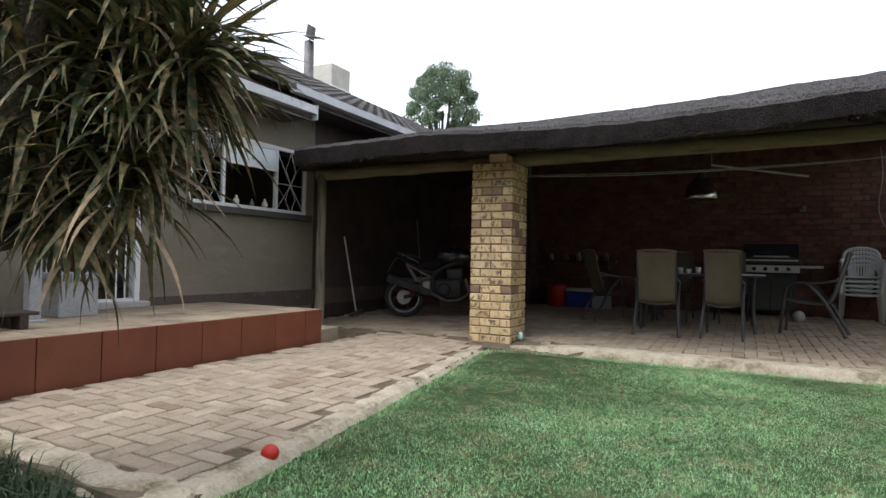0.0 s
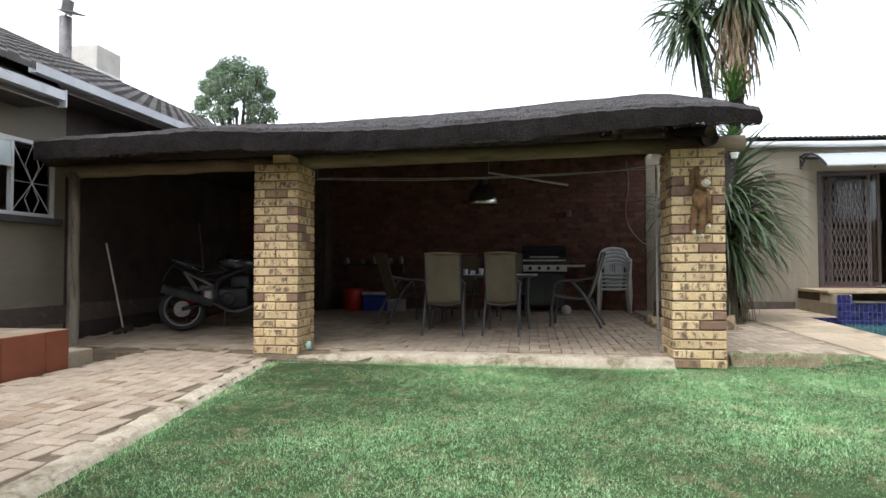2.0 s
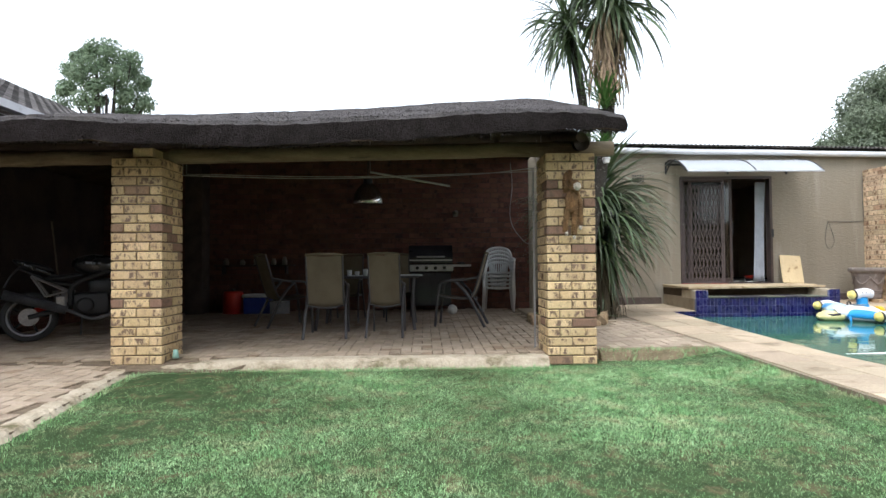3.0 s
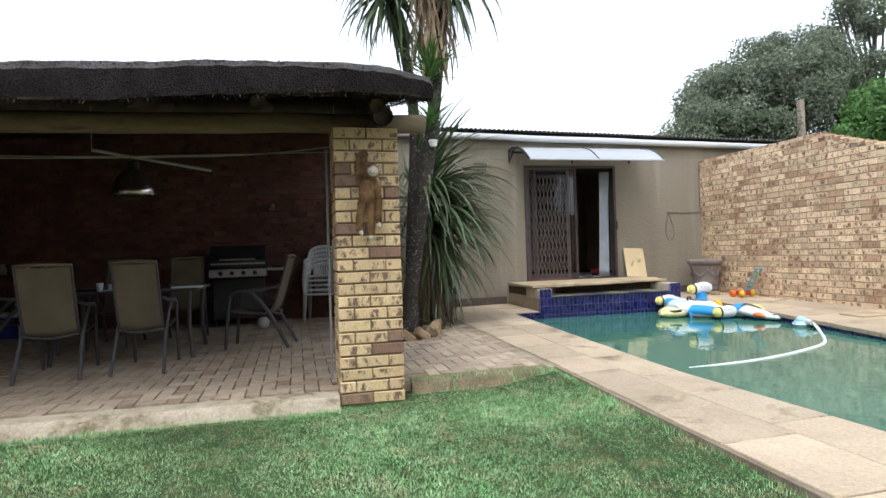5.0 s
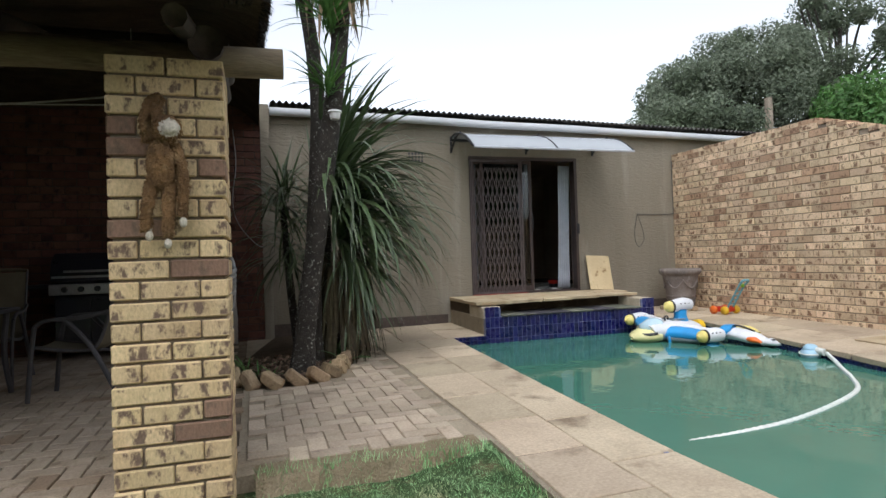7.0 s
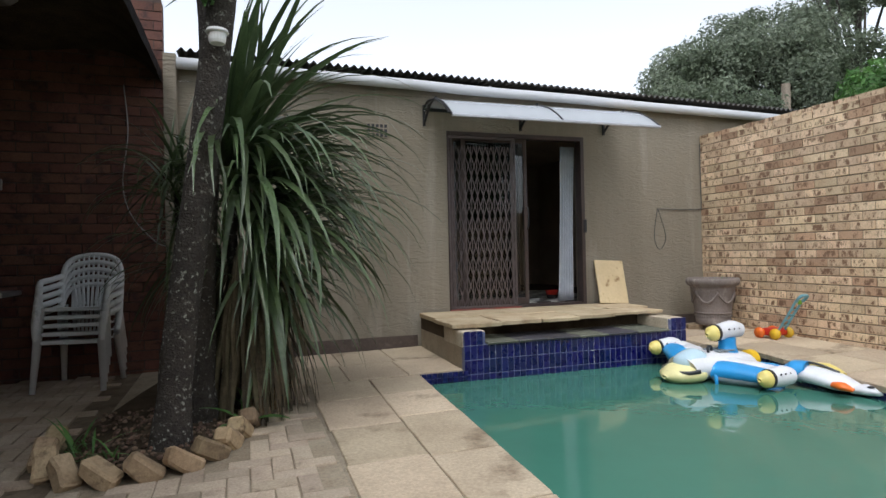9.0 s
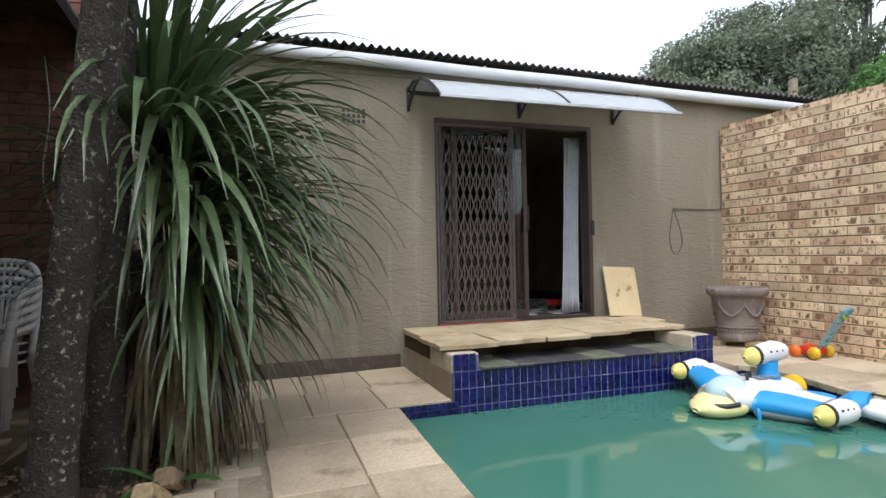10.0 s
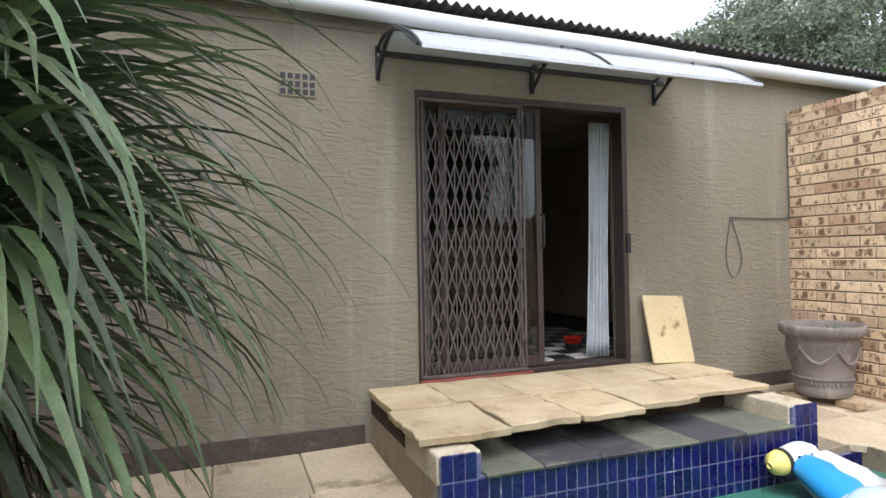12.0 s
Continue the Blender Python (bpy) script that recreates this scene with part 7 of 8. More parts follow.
for k in range(190):
    (x, y, z), s = rng.choice(heads)
    a = rng.uniform(0, 360)
    piece("dead_leaf", rng.choice(DEAD), Matrix.Translation((x + rng.uniform(-.08, .08), y + rng.uniform(-.08, .08), z + rng.uniform(-.25, .05))) @ pose(0, 0, 0, rng.uniform(-20, 20), rng.uniform(-45, 5), a) @ Matrix.Diagonal((0.66, 0.8, 0.66, 1)), yuc)

# dark grass tufts in the bed by the path
M_tuft = surf("mondo_grass", (0.035, 0.062, 0.02), (0.022, 0.042, 0.014), 0.6, 5, 40, 0.0, vary=0.5, by="island")
vs, fs = [], []
for k in range(5200):
    x, y = rng.uniform(-3.9, -2.05), rng.uniform(-0.6, 1.05)
    if noise.noise((x * 2.2, y * 2.2, 5)) < -0.15 or y > 1.0 - 0.16 * max(0, x + 2.9):
        continue
    a, h = rng.uniform(0, 6.283), rng.uniform(0.08, 0.22)
    o = len(vs)
    dx, dy = math.cos(a), math.sin(a)
    vs += [(x - dy * 0.004, y + dx * 0.004, -0.01), (x + dy * 0.004, y - dx * 0.004, -0.01), (x + dx * h * 0.35 - dy * .003, y + dy * h * 0.35 + dx * .003, h * 0.75), (x + dx * h * 0.35 + dy * .003, y + dy * h * 0.35 - dx * .003, h * 0.75), (x + dx * h * 0.9, y + dy * h * 0.9, h * 0.8)]
    fs += [(o, o + 1, o + 3, o + 2), (o + 2, o + 3, o + 4)]
tagged(raw("grass_tufts", vs, fs, M_tuft), "dark tufted grass in the bed beside the path", "grass", "", "stuff")

# ---------------------------------------------------------------- trees
def leaf_cloud(centres, count, size, rng, flat=0.6):
    """Small leaf cards with folded shape, scattered in clumps; vertices and faces."""
    vs, fs = [], []
    for k in range(count):
        c, r = rng.choice(centres)
        d = Vector((rng.gauss(0, 1), rng.gauss(0, 1), rng.gauss(0, 1))).normalized()
        rad = r * (rng.random() ** 0.35) * (1 + 0.25 * noise.noise(d * 3 + Vector(c)))
        p = Vector(c) + Vector((d.x * rad, d.y * rad, d.z * rad * 0.85))
        n = (d + Vector((rng.gauss(0, .7), rng.gauss(0, .7), rng.gauss(0.3, .7)))).normalized()
        a = n.cross(Vector((rng.gauss(0, 1), rng.gauss(0, 1), rng.gauss(0, 1)))).normalized()
        b = n.cross(a)
        s = size * rng.uniform(0.6, 1.4)
        o = len(vs)
        vs += [p - a * s, p + b * s * 0.4 + n * s * 0.1, p + a * s, p - b * s * 0.4 + n * s * 0.1]
        fs.append((o, o + 1, o + 2, o + 3))
    return vs, fs


def tree(name, base, height, clumps, count, size, material, label, seed, trunk_r=0.2, bark=None):
    r = random.Random(seed)
    t = thing(name, pose(*base), label, "tree")
    top = Vector((0, 0, height * 0.8))
    part("trunk", T(bend([(0, 0, -0.1), (0.1, 0.05, height * 0.3), (-0.05, 0.1, height * 0.6), tuple(top)]), trunk_r, 10, trunk_r * 0.3), bark or M_trunk, t, "", True)
    for c, rad in clumps[::2]:
        z = max(0.3, min(height * 0.7, c[2] - rad * 0.8))
        part("limb", T(bend([(0, 0, z * 0.75), (c[0] * 0.5, c[1] * 0.5, z * 0.95), c]), trunk_r * 0.4, 7, 0.03), bark or M_trunk, t)
    vs, fs = leaf_cloud(clumps, count, size, r)
    part_ob = raw("crown", vs, fs, material, t)
    part_ob["label"] = "crown of many small leaves"
    return t


def clumps_of(n, rx, ry, z0, z1, r0, r1, seed, dome=True):
    r = random.Random(seed)
    out = []
    while len(out) < n:
        u, v, w = r.uniform(-1, 1), r.uniform(-1, 1), r.random()
        if u * u + v * v + (w * w if dome else 0) > 1:
            continue
        out.append(((u * rx, v * ry, z0 + w * (z1 - z0)), r.uniform(r0, r1)))
    return out


M_farleaf = surf("pale_tree_leaf", (0.215, 0.28, 0.18), (0.15, 0.21, 0.125), 0.6, 0.5, 3, 0, vary=0.4, by="island", leafy=0.4)
M_greyleaf = surf("grey_green_leaf", (0.205, 0.24, 0.17), (0.14, 0.175, 0.115), 0.6, 0.35, 3, 0, vary=0.45, by="island", stain=(0.09, 0.125, 0.06), stain_at=(0.52, 0.72), stain_scale=0.5, leafy=0.4)
M_darkleaf = surf("mid_green_leaf", (0.13, 0.195, 0.095), (0.095, 0.15, 0.07), 0.6, 0.4, 3, 0, vary=0.45, by="island", leafy=0.4)
M_limeleaf = surf("bright_green_leaf", (0.115, 0.24, 0.062), (0.075, 0.165, 0.04), 0.55, 0.6, 3, 0, vary=0.4, by="island", leafy=0.4)
tree("far_tree", (-15.7, 30, 0), 12.2, [((2.15 * math.cos(k * 2.4) * (1 - (k / 44) ** 4) * (0.45 + 0.55 * ((k * 7) % 10) / 9), 2.15 * math.sin(k * 2.4) * (1 - (k / 44) ** 4), 8.8 + 3.2 * k / 40), 0.36 + 0.3 * ((k * 3) % 7) / 6) for k in range(40)], 19000, 0.085, M_farleaf, "slender grey-green tree far behind the shelter roof", 31, 0.2)
dome = []
dr_ = random.Random(5)
while len(dome) < 150:
    v = Vector((dr_.gauss(0, 1), dr_.gauss(0, 1), abs(dr_.gauss(0, 1)) - 0.25)).normalized() * dr_.uniform(0.6, 0.93)
    dome.append(((v.x * (5.1 - 1.9 * max(0, v.z)) + 1.3 * max(0, v.z) - 0.1, v.y * 3.0, 4.4 + v.z * 5.35), dr_.uniform(0.55, 0.95)))
tree("broad_tree", (18.7, 20.0, 0), 9.4, dome, 190000, 0.066, M_greyleaf, "broad grey-green tree behind the annex roof", 32, 0.28)
tree("broad_tree", (13.9, 20.6, 0), 5.4, clumps_of(30, 1.7, 1.6, 2.0, 4.7, 0.6, 1.0, 6), 26000, 0.08, M_darkleaf, "lower dark green tree behind the annex roof", 33, 0.16)
tree("slender_tree", (23.0, 19.0, 0), 12.0, clumps_of(46, 2.3, 2.0, 3.5, 12.0, 0.35, 0.8, 7, False), 24000, 0.085, M_greyleaf, "tall open tree with sparse grey leaves", 34, 0.2)
tree("leafy_tree", (18.9, 15.0, 0), 5.8, clumps_of(30, 1.7, 1.7, 2.8, 5.6, 0.5, 0.9, 8), 32000, 0.085, M_limeleaf, "bright green leafy tree beyond the garden wall", 35, 0.2)
tree("leafy_tree", (25.2, 18.2, 0), 9.8, clumps_of(30, 2.6, 2.4, 4.0, 9.5, 0.6, 1.1, 9), 26000, 0.09, M_darkleaf, "taller mid-green tree beyond the garden wall", 36, 0.2)
pole = thing("utility_pole", pose(17.95, 17.6, 0), "weathered grey wooden pole behind the garden wall", "pole")
part("shaft", T([(0, 0, 0), (0, 0, 5.95)], 0.14, 12, 0.12), M_post, pole, "", True)
# trees behind the viewer, mirrored in the glass
for k, (x, y) in enumerate(((-7, -15), (-2, -14), (4, -13), (9, -15), (14, -14))):
    tree("garden_tree", (x, y, 0), 9.5, clumps_of(34, 3.6, 2.4, 2.0, 10.0, 0.9, 1.5, 40 + k), 30000, 0.17, M_darkleaf, "plain green tree beyond the garden wall", 50 + k, 0.2)

# ---------------------------------------------------------------- flower pot
M_pot = surf("weathered_clay_pot", (0.21, 0.175, 0.155), (0.155, 0.13, 0.115), 0.85, 4, 60, 0.4, stain=(0.32, 0.28, 0.25), stain_at=(0.56, 0.72), stain_scale=5)
pz = gz(8.5, 10.5)
pot = thing("flower_pot", pose(8.50, 10.52, pz + 0.06) @ Matrix.Diagonal((0.74, 0.74, 1.18, 1)), "large weathered clay pot with garlands on brick feet", "pot")
part("body", lathe(bmesh.new(), [(0.24, 0.0), (0.275, 0.01), (0.28, 0.06), (0.27, 0.07), (0.30, 0.20), (0.335, 0.34), (0.345, 0.36), (0.345, 0.37), (0.352, 0.40), (0.375, 0.405), (0.415, 0.43), (0.42, 0.46), (0.405, 0.485), (0.375, 0.48), (0.36, 0.42), (0.33, 0.40)], 40), M_pot, pot, "", True)
part("soil", lathe(bmesh.new(), [(0.345, 0.37), (0.345, 0.405), (0.1, 0.415)], 24), M_joint, pot, "dark soil")
for k in range(6):
    a0 = k * 60
    pts = []
    for j in range(9):
        u = j / 8
        a = radians(a0 + 60 * u)
        z = 0.335 - 0.10 * math.sin(math.pi * u)
        r = 0.296 + (z - 0.20) * 0.25 + 0.016
        pts.append((r * math.cos(a), r * math.sin(a), z))
    part("garland", T(pts, 0.013, 6), M_pot, pot)
    a = radians(a0)
    part("boss", blob(bmesh.new(), (0.337 * math.cos(a), 0.337 * math.sin(a), 0.33), (0.022, 0.022, 0.03), sub=1), M_pot, pot)
part("band", lathe(bmesh.new(), [(0.286, 0.115), (0.295, 0.12), (0.296, 0.13), (0.289, 0.135)], 40), M_pot, pot)
for k in range(46):
    a = radians(k * 360 / 46)
    part("relief", blob(bmesh.new(), (0.286 * math.cos(a), 0.286 * math.sin(a), 0.095), (0.009, 0.009, 0.016), sub=1), M_pot, pot)
for k in range(3):
    a = radians(30 + 120 * k)
    ft = tagged(mesh_ob("brick", B(-0.09, 0.09, -0.05, 0.05, 0, 0.06, 0.006), M_edge), "broken yellow brick under the clay pot", "brick", "brick feet of the pot")
    ft.matrix_world = pose(8.50 + 0.22 * math.cos(a), 10.52 + 0.22 * math.sin(a), pz - 0.001, 0, 0, 30 + 120 * k)
weed = thing("pot_weed", pose(8.58, 10.48, pz + 0.52), "small green weed growing in the clay pot", "plant")
for j in range(34):
    sc = rng.uniform(0.25, 0.5)
    piece("leaf", TUFT[rng.randrange(4)][rng.randrange(3)], pose(rng.uniform(-.06, .06), rng.uniform(-.06, .06), 0, 0, 0, rng.uniform(0, 360)) @ Matrix.Diagonal((sc, sc, sc, 1)), weed)

# ---------------------------------------------------------------- toy mower by the wall
def plastic(name, c, rough=0.35):
    return surf(name, c, tuple(v * 0.85 for v in c), rough, 3, 40, 0.02, fine_amt=0.05)


M_yel, M_orange, M_tblue, M_lime = plastic("yellow_plastic", (0.75, 0.46, 0.02)), plastic("orange_plastic", (0.75, 0.15, 0.015)), plastic("pale_blue_plastic", (0.16, 0.36, 0.42)), plastic("lime_plastic", (0.25, 0.5, 0.05))
mow = thing("toy_mower", pose(8.60, 9.72, gz(8.6, 9.7), 0, 0, 10), "small toy push mower, blue handle and red and yellow wheels", "toy")
part("deck", B(-0.10, 0.10, -0.09, 0.09, 0.03, 0.11, 0.02, segs=2), M_red, mow)
for x in (-0.12, 0.12):
    for y in (-0.08, 0.10):
        w = part("wheel", lathe(bmesh.new(), [(0.055, -0.02), (0.06, 0), (0.055, 0.02)], 18, pose(x, y, 0.06, 0, 90, 0)), M_orange if y > 0 else M_yel, mow, "", True)
for x in (-0.055, 0.055):
    part("handle_bar", T([(x, -0.07, 0.08), (x, -0.22, 0.33), (x * 1.1, -0.28, 0.43)], 0.013, 8), M_tblue, mow)
for k in range(4):
    part("rung", T([(-0.055, -0.11 - 0.036 * k, 0.147 + 0.06 * k), (0.055, -0.11 - 0.036 * k, 0.147 + 0.06 * k)], 0.010, 6), M_tblue, mow)
part("grip", T(bend([(-0.06, -0.28, 0.42), (-0.06, -0.33, 0.48), (0.06, -0.33, 0.48), (0.06, -0.28, 0.42)]), 0.017, 8), M_tblue, mow, "", True)
part("dial", lathe(bmesh.new(), [(0.03, 0), (0.03, 0.02), (0.01, 0.025)], 12, pose(0, -0.27, 0.41, 60, 0, 0)), M_lime, mow)

# ---------------------------------------------------------------- inflatable plane
M_infw, M_infb, M_infy, M_infd = plastic("white_vinyl", (0.72, 0.73, 0.75), 0.28), plastic("sky_blue_vinyl", (0.03, 0.30, 0.66), 0.28), plastic("yellow_vinyl", (0.80, 0.66, 0.20), 0.28), plastic("black_vinyl", (0.02, 0.02, 0.025), 0.3)
M_infg = plastic("grey_vinyl", (0.22, 0.26, 0.28), 0.3)
fl = thing("inflatable_plane", pose(6.98, 9.0, WATER - 0.02, 0, 0, 184) @ Matrix.Diagonal((0.88, 0.80, 0.82, 1)), "white, blue and yellow inflatable toy plane floating in the pool", "pool toy")


def puff(name, pts, radii, material, parent, label="", flat=1.0, n=18):
    """A soft inflated tube through points with a radius at each."""
    path = bend(pts, 5)
    m = len(path)
    bm = bmesh.new()
    prev = None
    for k, p in enumerate(path):
        t = k / (m - 1) * (len(radii) - 1)
        i = min(int(t), len(radii) - 2)
        r = radii[i] + (radii[i + 1] - radii[i]) * (t - i)
        d = (path[min(k + 1, m - 1)] - path[max(k - 1, 0)]).normalized()
        a = d.cross(Vector((0, 0, 1))).normalized()
        b = a.cross(d).normalized()
        cur = [bm.verts.new(p + a * (r * math.cos(2 * math.pi * q / n)) + b * (r * flat * math.sin(2 * math.pi * q / n))) for q in range(n)]
        if prev:
            for q in range(n):
                bm.faces.new((prev[q], prev[(q + 1) % n], cur[(q + 1) % n], cur[q]))
        else:
            bm.faces.new(cur)
        prev = cur
    bm.faces.new(list(reversed(prev)))
    return part(name, bm, material, parent, label, True)


# local +x is the nose
puff("body", [(-0.62, 0, 0.13), (-0.45, 0, 0.16), (-0.1, 0, 0.17), (0.2, 0, 0.17), (0.32, 0, 0.15)], [0.12, 0.2, 0.24, 0.25, 0.22], M_infw, fl, "", 0.62)
puff("nose", [(0.22, 0, 0.12), (0.36, 0, 0.11), (0.48, 0, 0.10), (0.56, 0, 0.09)], [0.25, 0.235, 0.17, 0.04], plastic("cream_yellow_vinyl", (0.80, 0.73, 0.36), 0.28), fl, "pale yellow nose", 0.46)
puff("cockpit", [(0.02, 0, 0.24), (0.16, 0, 0.27), (0.30, 0, 0.22), (0.36, 0, 0.17)], [0.08, 0.17, 0.16, 0.07], plastic("clear_blue_vinyl", (0.5, 0.66, 0.74), 0.15), fl, "clear pale blue cockpit", 0.55)
part("mouth_band", T(bend([(0.30, -0.235, 0.16), (0.42, -0.18, 0.145), (0.50, 0.0, 0.14), (0.42, 0.18, 0.145), (0.30, 0.235, 0.16)]), 0.022, 8), M_infd, fl, "black curved band", True)
for s in (1, -1):
    lift = 0.10 if s < 0 else 0.0
    w = puff("wing", [(0.02, s * 0.18, 0.14), (-0.06, s * 0.42, 0.14 + lift * 0.5), (-0.14, s * 0.66, 0.13 + lift), (-0.17, s * 0.74, 0.13 + lift)], [0.17, 0.16, 0.13, 0.09], M_infb, fl, "sky blue wing", 0.62)
    puff("wing_top", [(-0.13, s * 0.17, 0.19), (-0.19, s * 0.32, 0.187 + lift * 0.3), (-0.20, s * 0.42, 0.183 + lift * 0.5), (-0.25, s * 0.52, 0.178 + lift * 0.7), (-0.25, s * 0.66, 0.168 + lift)], [0.16, 0.125, 0.15, 0.11, 0.12], M_infw, w, "white scalloped wing top", 0.5)
    puff("wing_belly", [(0.02, s * 0.2, 0.085), (-0.06, s * 0.42, 0.08 + lift * 0.5), (-0.13, s * 0.62, 0.08 + lift)], [0.155, 0.145, 0.115], M_infg, w, "grey wing belly", 0.5)
    e = puff("engine", [(-0.30, s * 0.78, 0.15 + lift), (-0.2, s * 0.78, 0.16 + lift), (-0.02, s * 0.78, 0.15 + lift)], [0.085, 0.105, 0.09], M_infw, fl, "white engine pod")
    part("engine_ring", T([(-0.03, s * 0.78, 0.15 + lift), (0.0, s * 0.78, 0.15 + lift)], 0.096, 18), M_infd, e, "black ring")
    puff("engine_cone", [(-0.01, s * 0.78, 0.15 + lift), (0.05, s * 0.78, 0.15 + lift), (0.10, s * 0.78, 0.145 + lift)], [0.09, 0.078, 0.02], M_infy, e, "yellow engine cone")
    for k in range(3):
        part("dot", blob(bmesh.new(), (-0.08 - 0.06 * k, s * 0.78 + s * 0.0 + 0.09, 0.20 + lift), (0.012, 0.012, 0.012), sub=1), M_infd, e, "black dot")
    puff("tail_fin", [(-0.50, s * 0.12, 0.12), (-0.60, s * 0.32, 0.12), (-0.64, s * 0.42, 0.12)], [0.10, 0.09, 0.05], M_infb, fl, "blue tail fin", 0.6)
puff("mast", [(-0.30, 0, 0.26), (-0.30, 0.001, 0.36), (-0.30, 0.002, 0.46)], [0.12, 0.09, 0.09], M_infb, fl, "blue neck", 1.0)
cn = puff("cannon", [(-0.48, 0, 0.52), (-0.36, 0, 0.53), (-0.14, 0, 0.51)], [0.08, 0.105, 0.09], M_infw, fl, "white cannon pod")
part("cannon_ring", T([(-0.15, 0, 0.51), (-0.12, 0, 0.508)], 0.096, 18), M_infd, cn, "black ring")
puff("cannon_cone", [(-0.13, 0, 0.508), (-0.07, 0, 0.50), (-0.02, 0, 0.49)], [0.09, 0.08, 0.02], M_infy, cn, "yellow cone")
for k in range(3):
    part("dot", blob(bmesh.new(), (-0.24 - 0.07 * k, 0.095, 0.55), (0.012, 0.012, 0.012), sub=1), M_infd, cn, "black dot")
part("handle", T(bend([(0.06, 0.1, 0.32), (0.05, 0.08, 0.37), (-0.04, 0.03, 0.37), (-0.06, 0.02, 0.32)]), 0.014, 8), M_infd, fl, "black grab handle")
for k in range(3):
    for s in (1, -1):
        part("panel_mark", B(-0.30 + k * 0.085, -0.235 + k * 0.085, s * 0.07 - 0.045, s * 0.07 + 0.045, 0.312, 0.327, 0.002), M_infg, fl, "printed grey panel")
part("exhaust_ring", lathe(bmesh.new(), [(0.09, -0.67), (0.12, -0.66), (0.12, -0.58), (0.09, -0.57)], 18, pose(0, 0, 0.16, 0, 90, 0)), M_yel, fl, "yellow ribbed exhaust")
part("tether", T(bend([(0.12, 0.24, 0.16), (0.15, 0.29, 0.09), (0.15, 0.30, 0.0)]), 0.022, 8, 0.018), M_infb, fl, "blue hanging strap", True)

dk = thing("inflatable_bird", pose(7.50, 8.22, WATER, 0, 0, -78) @ Matrix.Diagonal((0.85, 0.85, 0.72, 1)), "half-deflated inflatable bird float, blue, yellow and white", "pool toy")
puff("body", [(-0.32, 0, 0.12), (-0.15, 0.02, 0.15), (0.1, 0, 0.11), (0.28, 0.02, 0.07)], [0.12, 0.19, 0.16, 0.08], M_infw, dk, "slack white body", 0.55)
puff("rump", [(-0.42, -0.02, 0.12), (-0.30, 0, 0.17), (-0.18, 0.02, 0.19)], [0.09, 0.17, 0.15], M_infb, dk, "blue rump", 0.7)
puff("wing", [(-0.22, 0.1, 0.22), (-0.08, 0.12, 0.22), (0.08, 0.1, 0.17)], [0.09, 0.11, 0.06], M_infy, dk, "yellow wing with black edge", 0.5)
part("wing_edge", T(bend([(-0.26, 0.02, 0.27), (-0.1, 0.02, 0.275), (0.08, 0.04, 0.21)]), 0.014, 6), M_infd, dk)
puff("beak", [(0.02, 0.2, 0.08), (0.12, 0.24, 0.09), (0.24, 0.22, 0.06)], [0.05, 0.07, 0.03], M_orange, dk, "orange bill", 0.6)
puff("beak", [(0.14, -0.18, 0.12), (0.22, -0.2, 0.12), (0.30, -0.18, 0.09)], [0.05, 0.065, 0.03], M_orange, dk, "orange foot", 0.7)
puff("head", [(0.22, 0.0, 0.06), (0.34, 0.0, 0.08), (0.46, 0.03, 0.06)], [0.08, 0.10, 0.06], M_infw, dk, "white slack head", 0.6)
part("eye", blob(bmesh.new(), (0.38, -0.05, 0.125), (0.03, 0.03, 0.012), sub=2), M_infd, dk)

# pool cleaner hose and float
M_hose = surf("white_hose", (0.68, 0.70, 0.66), (0.58, 0.6, 0.56), 0.45, 3, 40, 0.05)
hose = thing("pool_hose", pose(0, 0, 0), "white floating pool cleaner hose in a wide curve", "hose")
hp = bend([(7.40, 7.16, WATER + 0.06), (7.30, 7.0, WATER + 0.02), (7.08, 6.75, WATER + 0.005), (6.83, 6.47, WATER), (6.485, 6.168, WATER), (5.95, 5.93, WATER - 0.002), (5.395, 5.76, WATER - 0.004), (4.95, 5.70, WATER - 0.008), (4.55, 5.69, WATER - 0.016)], 14)
bm = bmesh.new()
prev = None
for k, p in enumerate(hp):
    d = (hp[min(k + 1, len(hp) - 1)] - hp[max(k - 1, 0)]).normalized()
    a = d.cross(Vector((0, 0, 1))).normalized()
    b = a.cross(d)
    r = 0.018 + (0.002 if k % 2 else -0.001)
    cur = [bm.verts.new(p + a * (r * math.cos(2 * math.pi * q / 10)) + b * (r * math.sin(2 * math.pi * q / 10))) for q in range(10)]
    if prev:
        for q in range(10):
            bm.faces.new((prev[q], prev[(q + 1) % 10], cur[(q + 1) % 10], cur[q]))
    prev = cur
part("ribbed_tube", bm, M_hose, hose)
part("collar", T([(7.40, 7.18, WATER + 0.065), (7.41, 7.28, WATER + 0.07)], 0.034, 10), M_hose, hose)
M_pale = plastic("pale_blue_float", (0.36, 0.55, 0.68), 0.35)
cl = thing("pool_float", pose(7.44, 7.36, WATER, 0, 0, 30), "pale blue plastic pool skimmer float", "float")
part("hull", blob(bmesh.new(), (0, 0, 0.03), (0.16, 0.10, 0.07)), M_pale, cl, "", True)
part("dome", blob(bmesh.new(), (-0.04, 0, 0.08), (0.08, 0.07, 0.05)), M_pale, cl, "", True)
part("rim", T([(0.16 * math.cos(a * 0.3), 0.105 * math.sin(a * 0.3), 0.035) for a in range(22)], 0.008, 6), M_hose, cl)
brd = tagged(mesh_ob("broken_tile", rough_slab(8.0, 8.45, 7.0, 7.35, 0, 0.02, 77, 0.03, 4), M_slabtop), "thin broken slab lying on the pool deck", "slab")
for v in brd.data.vertices:
    v.co.z += gz(v.co.x, v.co.y) + 0.002

